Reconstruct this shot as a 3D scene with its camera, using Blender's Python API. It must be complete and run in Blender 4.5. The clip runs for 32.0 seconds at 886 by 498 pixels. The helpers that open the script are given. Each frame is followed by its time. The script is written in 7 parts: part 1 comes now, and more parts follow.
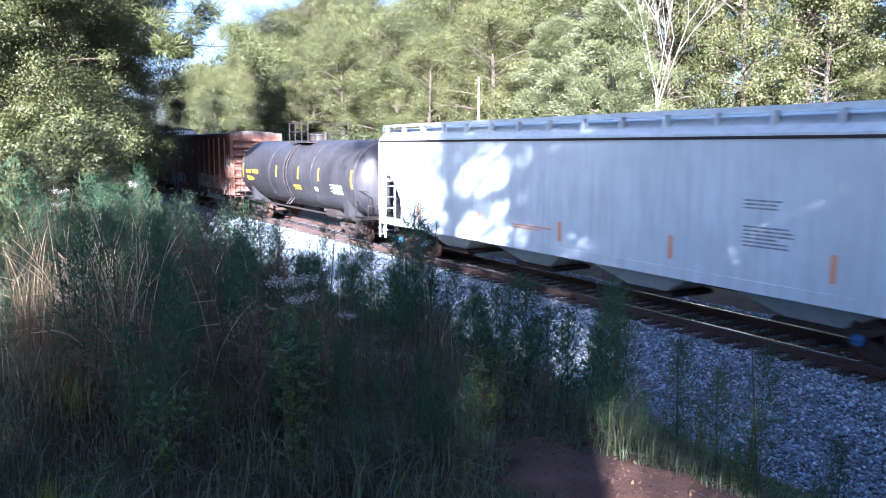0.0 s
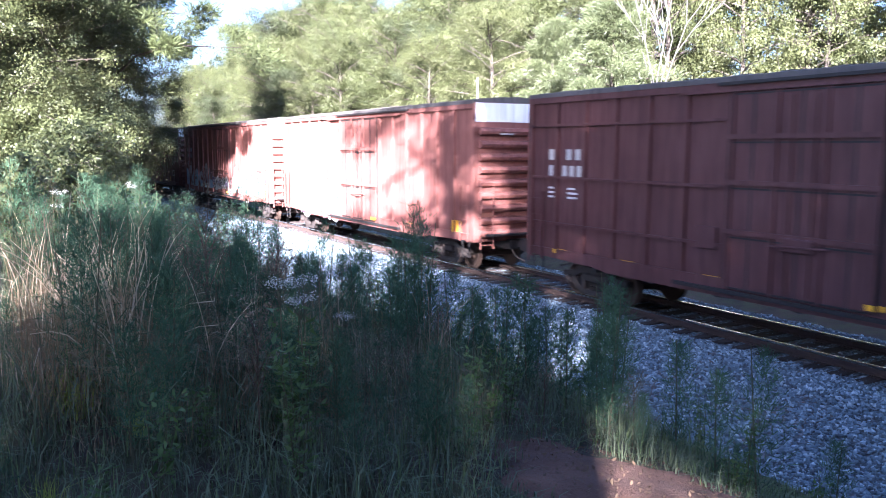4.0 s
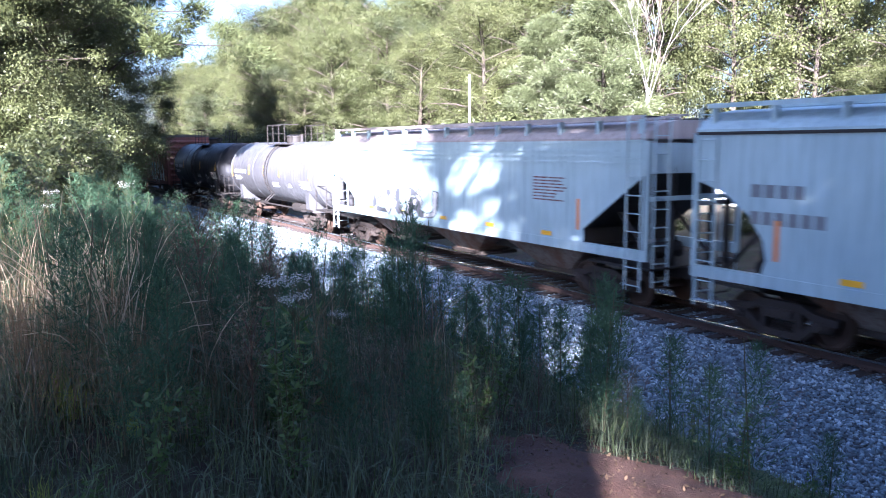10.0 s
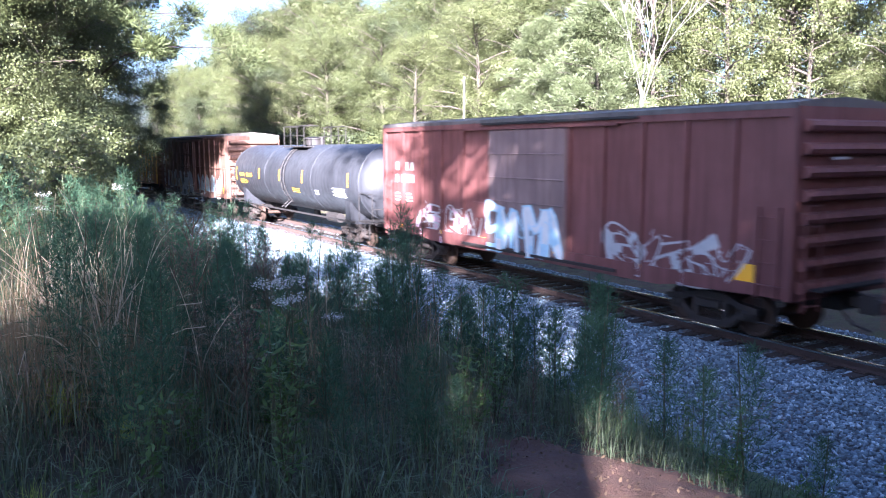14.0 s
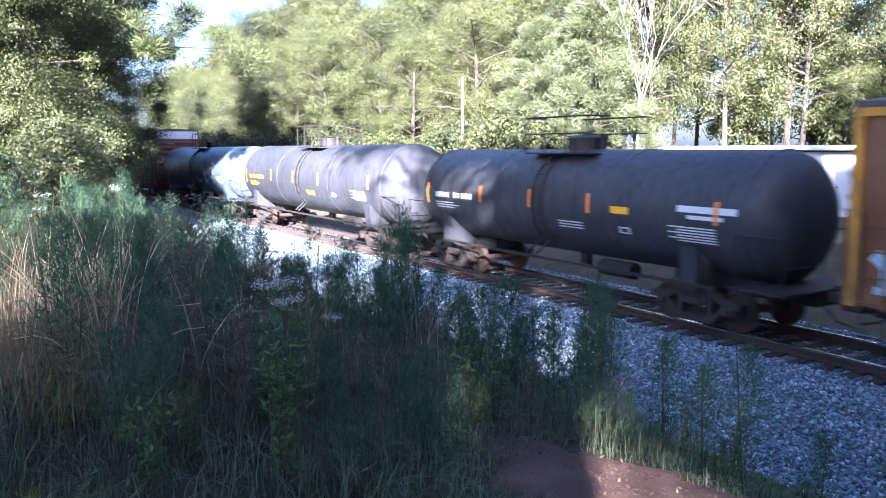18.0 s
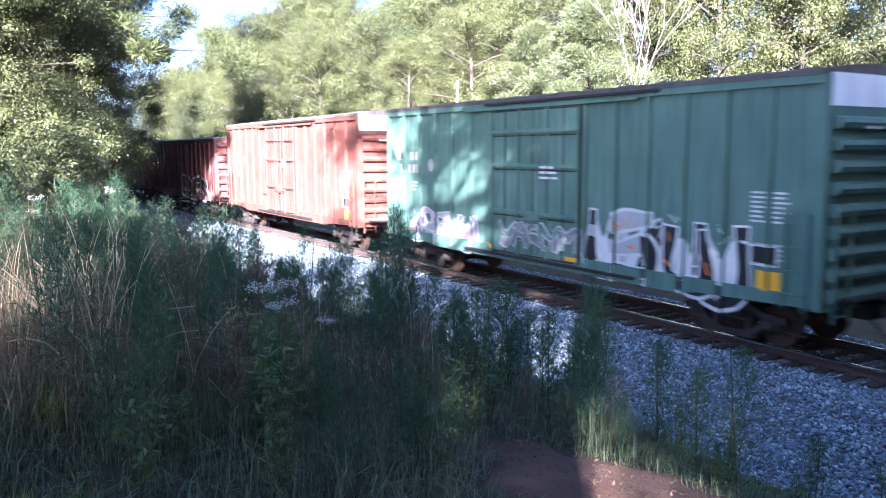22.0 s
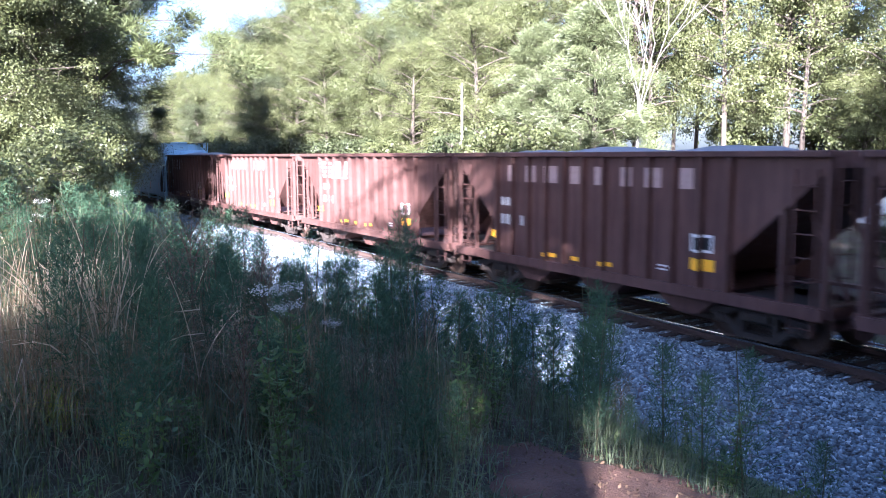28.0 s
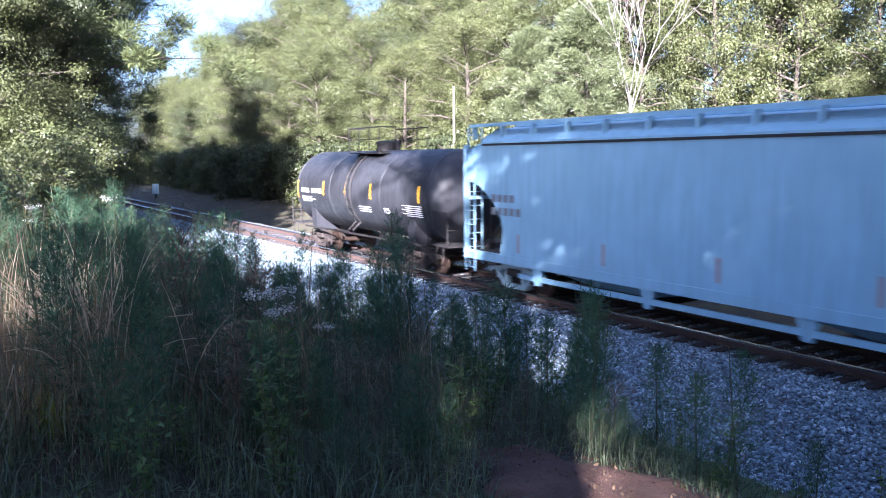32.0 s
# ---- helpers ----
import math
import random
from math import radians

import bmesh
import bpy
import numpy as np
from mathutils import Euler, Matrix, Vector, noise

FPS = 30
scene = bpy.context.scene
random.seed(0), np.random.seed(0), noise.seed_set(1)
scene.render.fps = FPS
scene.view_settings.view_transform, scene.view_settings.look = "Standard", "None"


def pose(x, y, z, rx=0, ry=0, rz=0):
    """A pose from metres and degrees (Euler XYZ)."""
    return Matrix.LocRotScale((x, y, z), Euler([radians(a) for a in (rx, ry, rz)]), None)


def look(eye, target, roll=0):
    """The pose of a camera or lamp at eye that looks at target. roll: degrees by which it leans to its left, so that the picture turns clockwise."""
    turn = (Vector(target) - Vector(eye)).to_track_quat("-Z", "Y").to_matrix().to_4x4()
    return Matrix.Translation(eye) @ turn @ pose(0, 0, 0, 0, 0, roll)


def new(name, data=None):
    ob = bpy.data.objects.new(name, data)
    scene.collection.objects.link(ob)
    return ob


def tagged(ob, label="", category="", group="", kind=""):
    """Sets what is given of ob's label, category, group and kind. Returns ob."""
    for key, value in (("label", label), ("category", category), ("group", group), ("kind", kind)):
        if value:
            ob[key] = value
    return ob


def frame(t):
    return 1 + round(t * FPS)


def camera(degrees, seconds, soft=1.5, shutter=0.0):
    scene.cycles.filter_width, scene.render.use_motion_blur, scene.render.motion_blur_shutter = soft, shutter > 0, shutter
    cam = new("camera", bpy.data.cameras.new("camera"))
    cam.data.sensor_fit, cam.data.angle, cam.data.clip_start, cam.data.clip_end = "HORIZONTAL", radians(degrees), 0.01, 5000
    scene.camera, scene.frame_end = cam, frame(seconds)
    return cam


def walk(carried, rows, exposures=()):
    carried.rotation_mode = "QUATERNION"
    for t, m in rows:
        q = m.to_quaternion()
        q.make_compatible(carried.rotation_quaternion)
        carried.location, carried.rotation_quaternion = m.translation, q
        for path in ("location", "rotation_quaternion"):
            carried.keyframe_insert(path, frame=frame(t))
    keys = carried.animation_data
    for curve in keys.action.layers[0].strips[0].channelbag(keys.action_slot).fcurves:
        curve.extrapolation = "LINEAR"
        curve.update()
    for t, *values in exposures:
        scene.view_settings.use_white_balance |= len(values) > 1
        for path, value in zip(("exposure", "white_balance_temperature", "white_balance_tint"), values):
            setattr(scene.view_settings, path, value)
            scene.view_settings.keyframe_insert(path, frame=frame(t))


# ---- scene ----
# ---------------------------------------------------------------- camera and its walk
cam = camera(57.85, 32.0, 0.95, 0.26)
EYE = (0.0, -14.09, 3.73)
TURNS = [
    (0, 82.79, -0.21, 60.05), (0.5, 82.69, -0.13, 60.05), (1, 82.69, -0.10, 59.94), (1.5, 82.60, -0.01, 59.83),
    (2, 82.64, -0.12, 59.90), (2.5, 82.71, 0.05, 59.90), (3, 82.68, -0.08, 59.93), (3.5, 82.82, -0.18, 59.98),
    (5.5, 82.85, 0.02, 59.68), (6, 82.86, 0.11, 59.48), (6.5, 82.81, 0.10, 59.50), (7, 82.55, 0.26, 59.37),
    (7.5, 82.57, 0.45, 59.37), (8, 82.57, 0.36, 59.38), (8.5, 82.60, 0.38, 59.56), (9, 82.80, 0.24, 59.38),
    (9.5, 82.71, 0.31, 59.43), (10, 82.63, 0.22, 59.43), (10.5, 82.65, 0.09, 59.35), (11, 82.62, 0.32, 59.30),
    (11.5, 82.62, 0.16, 59.37), (12, 82.70, 0.10, 59.32), (12.5, 82.74, 0.22, 59.13), (13, 82.77, 0.15, 59.15),
    (13.5, 82.79, 0.10, 59.04), (14, 82.80, 0.17, 59.04), (14.5, 82.88, 0.19, 59.09), (16.5, 82.75, 0.14, 58.83),
    (17, 82.78, 0.01, 58.83), (17.5, 82.86, 0.12, 58.96), (18, 82.82, 0.23, 58.93), (18.5, 82.76, 0.07, 58.90),
    (19, 82.92, 0.03, 58.89), (19.5, 82.98, 0.16, 58.94), (20, 83.04, 0.09, 58.81), (20.5, 82.98, 0.15, 58.89),
    (21, 83.12, 0.00, 58.88), (21.5, 83.04, 0.10, 58.76), (22, 83.04, 0.10, 58.57), (22.5, 83.10, 0.11, 58.50),
    (23, 83.17, 0.33, 58.51), (23.5, 83.06, 0.47, 58.62), (24, 83.04, 0.23, 58.61), (24.5, 83.05, 0.39, 58.62),
    (25, 83.14, 0.43, 58.71), (25.5, 83.12, 0.30, 58.69), (27.5, 83.18, 0.22, 58.85), (28, 83.23, 0.27, 58.90),
    (28.5, 83.22, 0.30, 58.81), (29, 83.27, 0.08, 58.89), (29.5, 83.32, -0.02, 58.90), (30, 83.49, 0.09, 58.92),
    (30.5, 83.44, 0.30, 58.71), (31, 83.38, 0.35, 58.51), (31.5, 83.39, 0.47, 58.43), (32, 83.43, 0.61, 58.35),
]
# the clip's camera stops down a little while the white and pale cars fill its view
STOPS = [(0, -0.45), (1, -0.25), (2, -0.05), (3, 0), (6, 0.05), (7, 0), (8, -0.08), (9, -0.2), (10, -0.28), (11, -0.1), (12, -0.05), (13, 0), (17, 0),
         (19, -0.05), (20, -0.2), (21, -0.2), (22, 0.0), (23, 0), (25, 0), (29, -0.05), (30, -0.2), (31, -0.36), (32, -0.42)]
walk(cam, [(t, pose(*EYE, rx, ry, rz)) for t, rx, ry, rz in TURNS], [(t, 4.05 + s, 5150, 26) for t, s in STOPS])

# ---------------------------------------------------------------- sky, sun, exposure
SUN_FROM = Vector((0.80, -0.60, 0.0)).normalized()
SUN_UP = radians(24)
world = bpy.data.worlds.new("sky")
scene.world = world
world.use_nodes = True
wn = world.node_tree.nodes
sky = wn.new("ShaderNodeTexSky")
sky.sky_type = "NISHITA"
sky.sun_disc = False
sky.sun_elevation = SUN_UP
sky.sun_rotation = math.atan2(SUN_FROM.x, SUN_FROM.y)
sky.air_density, sky.dust_density, sky.ozone_density = 1.0, 2.5, 2.2
wn["Background"].inputs["Strength"].default_value = 0.035
world.node_tree.links.new(sky.outputs[0], wn["Background"].inputs[0])
sun = new("sun", bpy.data.lights.new("sun", "SUN"))
sun.data.energy, sun.data.angle, sun.data.color = 5.0, radians(0.53), (1.0, 0.89, 0.72)
to_sun = SUN_FROM * math.cos(SUN_UP) + Vector((0, 0, math.sin(SUN_UP)))
sun.matrix_world = look(to_sun * 60, (0, 0, 0))


# ---------------------------------------------------------------- small helpers
def part(name, bm, material, parent, label=""):
    """Links a bmesh as one mesh object under a thing or a part."""
    me = bpy.data.meshes.new(name)
    bm.to_mesh(me)
    bm.free()
    me.materials.append(material)
    ob = new(name, me)
    ob.parent = parent
    return tagged(ob, label)


def again(name, mesh, parent, m=None, label=""):
    """One more object on a mesh that is already there."""
    ob = new(name, mesh)
    ob.parent = parent
    if m is not None:
        ob.matrix_basis = m
    return tagged(ob, label)


def box(bm, x0, x1, y0, y1, z0, z1, bevel=0.0):
    m = Matrix.LocRotScale(((x0 + x1) / 2, (y0 + y1) / 2, (z0 + z1) / 2), None, (abs(x1 - x0), abs(y1 - y0), abs(z1 - z0)))
    r = bmesh.ops.create_cube(bm, size=1, matrix=m)
    if bevel:
        es = list({e for v in r["verts"] for e in v.link_edges})
        bmesh.ops.bevel(bm, geom=es, offset=bevel, segments=1, affect="EDGES")
    return bm


def made(build, *args, **kw):
    """A fresh bmesh with one form in it."""
    bm = bmesh.new()
    build(bm, *args, **kw)
    return bm


def prism(bm, pts, a, b, axis="y"):
    """A polygon of (x, z) pushed from y=a to y=b, or of (y, z) from x=a to x=b."""
    def at(p, s):
        return (p[0], s, p[1]) if axis == "y" else (s, p[0], p[1])
    lo = [bm.verts.new(at(p, a)) for p in pts]
    hi = [bm.verts.new(at(p, b)) for p in pts]
    bm.faces.new(lo)
    bm.faces.new(hi[::-1])
    for i in range(len(pts)):
        j = (i + 1) % len(pts)
        bm.faces.new((lo[j], lo[i], hi[i], hi[j]))
    bmesh.ops.recalc_face_normals(bm, faces=bm.faces[:])
    return bm


def rod(bm, p, q, r, n=6):
    """A round bar from p to q."""
    p, q = Vector(p), Vector(q)
    d = q - p
    m = Matrix.Translation((p + q) / 2) @ d.to_track_quat("Z", "Y").to_matrix().to_4x4()
    bmesh.ops.create_cone(bm, cap_ends=True, segments=n, radius1=r, radius2=r, depth=d.length, matrix=m)
    return bm


def pipe(bm, pts, r, n=6):
    """One bent tube through all the points."""
    pts = [Vector(p) for p in pts]
    rings = []
    for i, p in enumerate(pts):
        d = (pts[min(i + 1, len(pts) - 1)] - p).normalized() + (p - pts[max(i - 1, 0)]).normalized()
        turn = d.to_track_quat("Z", "Y").to_matrix()
        rings.append([bm.verts.new(p + turn @ Vector((math.cos(a) * r, math.sin(a) * r, 0))) for a in (2 * math.pi * k / n for k in range(n))])
    for u, v in zip(rings, rings[1:]):
        off = min(range(n), key=lambda k: (v[k].co - u[0].co).length)
        for i in range(n):
            bm.faces.new((u[i], u[(i + 1) % n], v[(i + 1 + off) % n], v[(i + off) % n]))
    bm.faces.new(rings[0])
    bm.faces.new(rings[-1])
    bmesh.ops.recalc_face_normals(bm, faces=bm.faces[:])
    return bm


def spun(bm, profile, n=24, axis="x"):
    """A profile of (along, radius) turned round the x or y axis."""
    rings = []
    for a, r in profile:
        ring = []
        for i in range(n):
            c, s = math.cos(2 * math.pi * i / n), math.sin(2 * math.pi * i / n)
            ring.append(bm.verts.new((a, r * c, r * s) if axis == "x" else (r * c, a, r * s)))
        rings.append(ring)
    for u, v in zip(rings, rings[1:]):
        for i in range(n):
            bm.faces.new((u[i], u[(i + 1) % n], v[(i + 1) % n], v[i]))
    bm.faces.new(rings[0])
    bm.faces.new(rings[-1])
    bmesh.ops.recalc_face_normals(bm, faces=bm.faces[:])
    return bm


def smooth(ob, but=0.6):
    ob.data.shade_smooth()
    ob.data.set_sharp_from_angle(angle=but)
    return ob


def mesh_np(name, verts, faces, material, parent=None):
    """A mesh from arrays: verts (n, 3), faces (m, k) with k corners each."""
    me = bpy.data.meshes.new(name)
    k = faces.shape[1]
    me.vertices.add(len(verts))
    me.vertices.foreach_set("co", np.ascontiguousarray(verts, np.float32).ravel())
    me.loops.add(len(faces) * k)
    me.loops.foreach_set("vertex_index", np.ascontiguousarray(faces, np.int32).ravel())
    me.polygons.add(len(faces))
    me.polygons.foreach_set("loop_start", np.arange(len(faces), dtype=np.int32) * k)
    me.update(calc_edges=True)
    me.validate()
    me.materials.append(material)
    return me


# ---------------------------------------------------------------- materials
def mat(name, rough=0.6, metal=0.0, spec=0.5):
    m = bpy.data.materials.new(name)
    m.use_nodes = True
    b = m.node_tree.nodes["Principled BSDF"]
    b.inputs["Roughness"].default_value = rough
    b.inputs["Metallic"].default_value = metal
    b.inputs["Specular IOR Level"].default_value = spec
    return m, m.node_tree.nodes, m.node_tree.links, b


def coords(n, l, scale=(1, 1, 1), kind="Object"):
    tc = n.new("ShaderNodeTexCoord")
    mp = n.new("ShaderNodeMapping")
    mp.inputs["Scale"].default_value = scale
    l.new(tc.outputs[kind], mp.inputs[0])
    return mp.outputs[0]


def noise_tex(n, l, vec, scale, detail=4, rough=0.6):
    t = n.new("ShaderNodeTexNoise")
    t.inputs["Scale"].default_value, t.inputs["Detail"].default_value, t.inputs["Roughness"].default_value = scale, detail, rough
    l.new(vec, t.inputs["Vector"])
    return t.outputs["Fac"]


def ramp(n, l, fac, stops):
    r = n.new("ShaderNodeValToRGB")
    while len(r.color_ramp.elements) < len(stops):
        r.color_ramp.elements.new(0.5)
    for e, (p, c) in zip(r.color_ramp.elements, stops):
        e.position, e.color = p, (*c, 1) if len(c) == 3 else c
    l.new(fac, r.inputs[0])
    return r.outputs[0]


def mix(n, l, fac, a, b, blend="MIX"):
    x = n.new("ShaderNodeMix")
    x.data_type, x.blend_type = "RGBA", blend
    for sock, v in ((x.inputs[0], fac), (x.inputs[6], a), (x.inputs[7], b)):
        if isinstance(v, bpy.types.NodeSocket):
            l.new(v, sock)
        elif isinstance(v, (int, float)):
            sock.default_value = v
        else:
            sock.default_value = (*v, 1)
    return x.outputs[2]


def bump(n, l, b, height, strength=0.3, dist=0.02):
    bp = n.new("ShaderNodeBump")
    bp.inputs["Strength"].default_value, bp.inputs["Distance"].default_value = strength, dist
    l.new(height, bp.inputs["Height"])
    l.new(bp.outputs[0], b.inputs["Normal"])


def grey(v):
    return (v, v, v)


def paint(name, rgb, rough=0.55, rust=0.35, dirt=0.5, fade=0.25):
    """Weathered vehicle paint: faded patches, streaks running down, rust spots, fine grain."""
    m, n, l, b = mat(name, rough, 0.0, 0.35)
    obj = coords(n, l)
    fadef = noise_tex(n, l, obj, 0.7, 3)
    streak = noise_tex(n, l, coords(n, l, (5.0, 5.0, 0.35)), 1.6, 5, 0.65)
    spots = noise_tex(n, l, obj, 6.5, 6, 0.7)
    light = tuple(min(1, c * (1 + fade) + 0.008) for c in rgb)
    dark = tuple(c * (1 - dirt * 0.55) for c in rgb)
    c1 = mix(n, l, ramp(n, l, fadef, [(0.35, grey(0)), (0.65, grey(1))]), rgb, light)
    c2 = mix(n, l, ramp(n, l, streak, [(0.46, grey(0)), (0.72, grey(1))]), c1, dark)
    c3 = mix(n, l, ramp(n, l, spots, [(0.68 - 0.08 * rust, grey(0)), (0.76 - 0.05 * rust, grey(rust))]), c2, (0.13, 0.055, 0.028))
    l.new(c3, b.inputs["Base Color"])
    l.new(ramp(n, l, streak, [(0.3, grey(rough - 0.08)), (0.8, grey(min(0.95, rough + 0.2)))]), b.inputs["Roughness"])
    bump(n, l, b, noise_tex(n, l, obj, 14, 5), 0.12, 0.01)
    return m


def rusted(name, rgb):
    """Old paint half eaten by rust: broad blotches, runs down the sheets, speckles."""
    m, n, l, b = mat(name, 0.65, 0.0, 0.3)
    v = coords(n, l)
    blot = noise_tex(n, l, coords(n, l, (1.3, 1.3, 0.6)), 1.1, 7, 0.68)
    runs = noise_tex(n, l, coords(n, l, (7.0, 7.0, 0.3)), 1.5, 5, 0.7)
    c = mix(n, l, ramp(n, l, noise_tex(n, l, v, 0.5, 3), [(0.35, grey(0)), (0.65, grey(1))]), rgb, tuple(x * 1.25 for x in rgb))
    c = mix(n, l, ramp(n, l, blot, [(0.44, grey(0)), (0.62, grey(0.85))]), c, (0.15, 0.06, 0.026))
    c = mix(n, l, ramp(n, l, runs, [(0.5, grey(0)), (0.68, grey(0.8))]), c, (0.1, 0.042, 0.02))
    c = mix(n, l, ramp(n, l, noise_tex(n, l, v, 9, 6, 0.7), [(0.58, grey(0)), (0.7, grey(0.7))]), c, (0.06, 0.028, 0.016))
    l.new(c, b.inputs["Base Color"])
    bump(n, l, b, noise_tex(n, l, v, 16, 5), 0.2, 0.01)
    return m


def plain(name, rgb, rough=0.7, metal=0.0, vary=0.3, scale=6.0, relief=0.15):
    m, n, l, b = mat(name, rough, metal)
    f = noise_tex(n, l, coords(n, l), scale, 5)
    l.new(mix(n, l, f, tuple(c * (1 - vary) for c in rgb), tuple(c * (1 + vary) for c in rgb)), b.inputs["Base Color"])
    bump(n, l, b, noise_tex(n, l, coords(n, l), scale * 5, 4), relief, 0.01)
    return m


def leaf_mat(name, a, c, rough=0.5, glow=0.35, through_col=None, spec=0.5):
    """Leaves: two greens by island, part of the light passing through."""
    m, n, l, b = mat(name, rough, 0.0, spec)
    geo = n.new("ShaderNodeNewGeometry")
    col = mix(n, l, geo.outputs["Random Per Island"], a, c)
    oi = n.new("ShaderNodeObjectInfo")
    col = mix(n, l, oi.outputs["Random"], col, mix(n, l, 0.5, col, tuple(x * 0.7 for x in c)))
    big = noise_tex(n, l, coords(n, l), 0.5, 2)
    col = mix(n, l, ramp(n, l, big, [(0.35, grey(0)), (0.7, grey(0.55))]), col, tuple(x * 1.25 for x in c))
    l.new(col, b.inputs["Base Color"])
    tr = n.new("ShaderNodeBsdfTranslucent")
    l.new(mix(n, l, 0.5, col, through_col or tuple(x * 1.6 for x in c)), tr.inputs[0])
    ms = n.new("ShaderNodeMixShader")
    ms.inputs[0].default_value = glow
    l.new(b.outputs[0], ms.inputs[1])
    l.new(tr.outputs[0], ms.inputs[2])
    l.new(ms.outputs[0], n["Material Output"].inputs[0])
    return m


RED = paint("red_oxide_paint", (0.145, 0.054, 0.04))
OXIDE = paint("faded_oxide_paint", (0.185, 0.072, 0.057), 0.62, 0.45)
BROWN = paint("mineral_brown_paint", (0.128, 0.066, 0.047), 0.62, 0.45)
MAROON = paint("dark_maroon_paint", (0.13, 0.049, 0.044), 0.55, 0.3)
DEEPMAROON = paint("deep_maroon_paint", (0.082, 0.03, 0.028), 0.55, 0.3)
GREEN = paint("green_boxcar_paint", (0.09, 0.165, 0.132), 0.5, 0.25)
YELLOW = rusted("rusting_orange_paint", (0.55, 0.27, 0.04))
RUSTSHEET = rusted("rust_brown_sheet", (0.21, 0.1, 0.045))
SOOTYRUST = rusted("sooty_rust_sheet", (0.1, 0.06, 0.035))
GREYDOOR = paint("grey_door_paint", (0.16, 0.11, 0.105), 0.6, 0.4)
CHARCOAL = paint("charcoal_door_paint", (0.055, 0.05, 0.05), 0.6, 0.5)
WHITE = paint("white_hopper_paint", (0.52, 0.6, 0.61), 0.45, 0.18, 0.35, 0.15)
PALE = paint("pale_grey_paint", (0.345, 0.45, 0.475), 0.45, 0.2, 0.4, 0.15)
BLUEGREY = paint("light_blue_grey_paint", (0.265, 0.43, 0.53), 0.42, 0.12, 0.3, 0.12)
DARKROOF = paint("sooty_dark_roof", (0.09, 0.08, 0.076), 0.65, 0.9, 0.6)
GREYROOF = paint("rusting_grey_roof", (0.33, 0.29, 0.27), 0.6, 0.9, 0.6)
BLACK = paint("black_tank_paint", (0.021, 0.022, 0.026), 0.48, 0.1, 0.3, 0.35)
BLUEBLACK = paint("blue_black_tank_paint", (0.062, 0.063, 0.07), 0.5, 0.1, 0.35, 0.3)
TANKGREY = paint("grey_tank_paint", (0.12, 0.125, 0.13), 0.42, 0.15, 0.4)
TANKWHITE = paint("dirty_white_tank_paint", (0.46, 0.45, 0.43), 0.5, 0.3, 0.6)
TANKBLUE = paint("blue_grey_tank_paint", (0.06, 0.09, 0.13), 0.42, 0.08, 0.3)
DUSTYTANK = paint("dusty_tank_paint", (0.034, 0.036, 0.042), 0.5, 0.15, 0.45)
TANKDARK = paint("dark_grey_tank_paint", (0.03, 0.03, 0.031), 0.52, 0.15, 0.45)
HOPPER = paint("hopper_brown_paint", (0.072, 0.034, 0.028), 0.6, 0.5)
DKHOPPER = paint("sooty_hopper_paint", (0.05, 0.038, 0.036), 0.65, 0.4)
ENDWHITE = paint("white_end_panel", (0.72, 0.73, 0.74), 0.5, 0.15, 0.3)
GRIMED = rusted("grimy_hopper_pocket", (0.2, 0.18, 0.16))
# underframe black, also put in as shade on hopper ends and in gaps
UNDER = plain("underframe_and_shade_black", (0.018, 0.015, 0.014), 0.7, 0.0, 0.4)
TRUCK = plain("dusty_truck_iron", (0.032, 0.024, 0.02), 0.75, 0.0, 0.4)
WHEEL = plain("rusty_wheel_steel", (0.07, 0.045, 0.033), 0.6, 0.4, 0.3)
BEARING = plain("blue_bearing_cap", (0.04, 0.16, 0.36), 0.5)
STEEL = plain("polished_rail_steel", (0.55, 0.55, 0.56), 0.24, 1.0, 0.15, 20, 0.03)
RUSTRAIL = plain("rail_rust", (0.052, 0.031, 0.024), 0.85, 0.0, 0.35)
LETTER = plain("white_lettering", (0.66, 0.66, 0.64), 0.6, 0, 0.15)
WORN = plain("worn_white_lettering", (0.42, 0.4, 0.38), 0.7, 0, 0.3, 12)
FADED = plain("faded_pink_lettering", (0.34, 0.24, 0.22), 0.7, 0, 0.35, 9)
DARKLET = plain("dark_lettering", (0.06, 0.065, 0.075), 0.6)
WORNDARK = plain("worn_dark_lettering", (0.17, 0.18, 0.19), 0.7, 0, 0.3, 12)
AMBER = plain("amber_reflective_strip", (0.82, 0.42, 0.02), 0.4, 0, 0.12)
ORANGE = plain("orange_reflective_strip", (0.72, 0.22, 0.04), 0.4, 0, 0.12)
TEAL = plain("teal_spray_paint", (0.02, 0.2, 0.17), 0.5, 0, 0.25)
SKYBLUE = plain("pale_blue_spray_paint", (0.36, 0.55, 0.66), 0.5, 0, 0.25)
SPRAYWHITE = plain("white_spray_paint", (0.62, 0.63, 0.62), 0.5, 0, 0.2)
SPRAYBLACK = plain("black_spray_paint", (0.012, 0.012, 0.014), 0.5, 0, 0.3)
PURPLE = plain("purple_spray_paint", (0.14, 0.09, 0.2), 0.55, 0, 0.3)
PINK = plain("pink_spray_paint", (0.55, 0.36, 0.42), 0.55, 0, 0.3)
SILVER = plain("silver_spray_paint", (0.42, 0.43, 0.44), 0.45, 0.2, 0.25)
TAN = plain("tan_spray_paint", (0.42, 0.31, 0.17), 0.55, 0, 0.3)
LOAD = plain("stone_load", (0.2, 0.2, 0.21), 0.95, 0, 0.35, 14, 0.8)

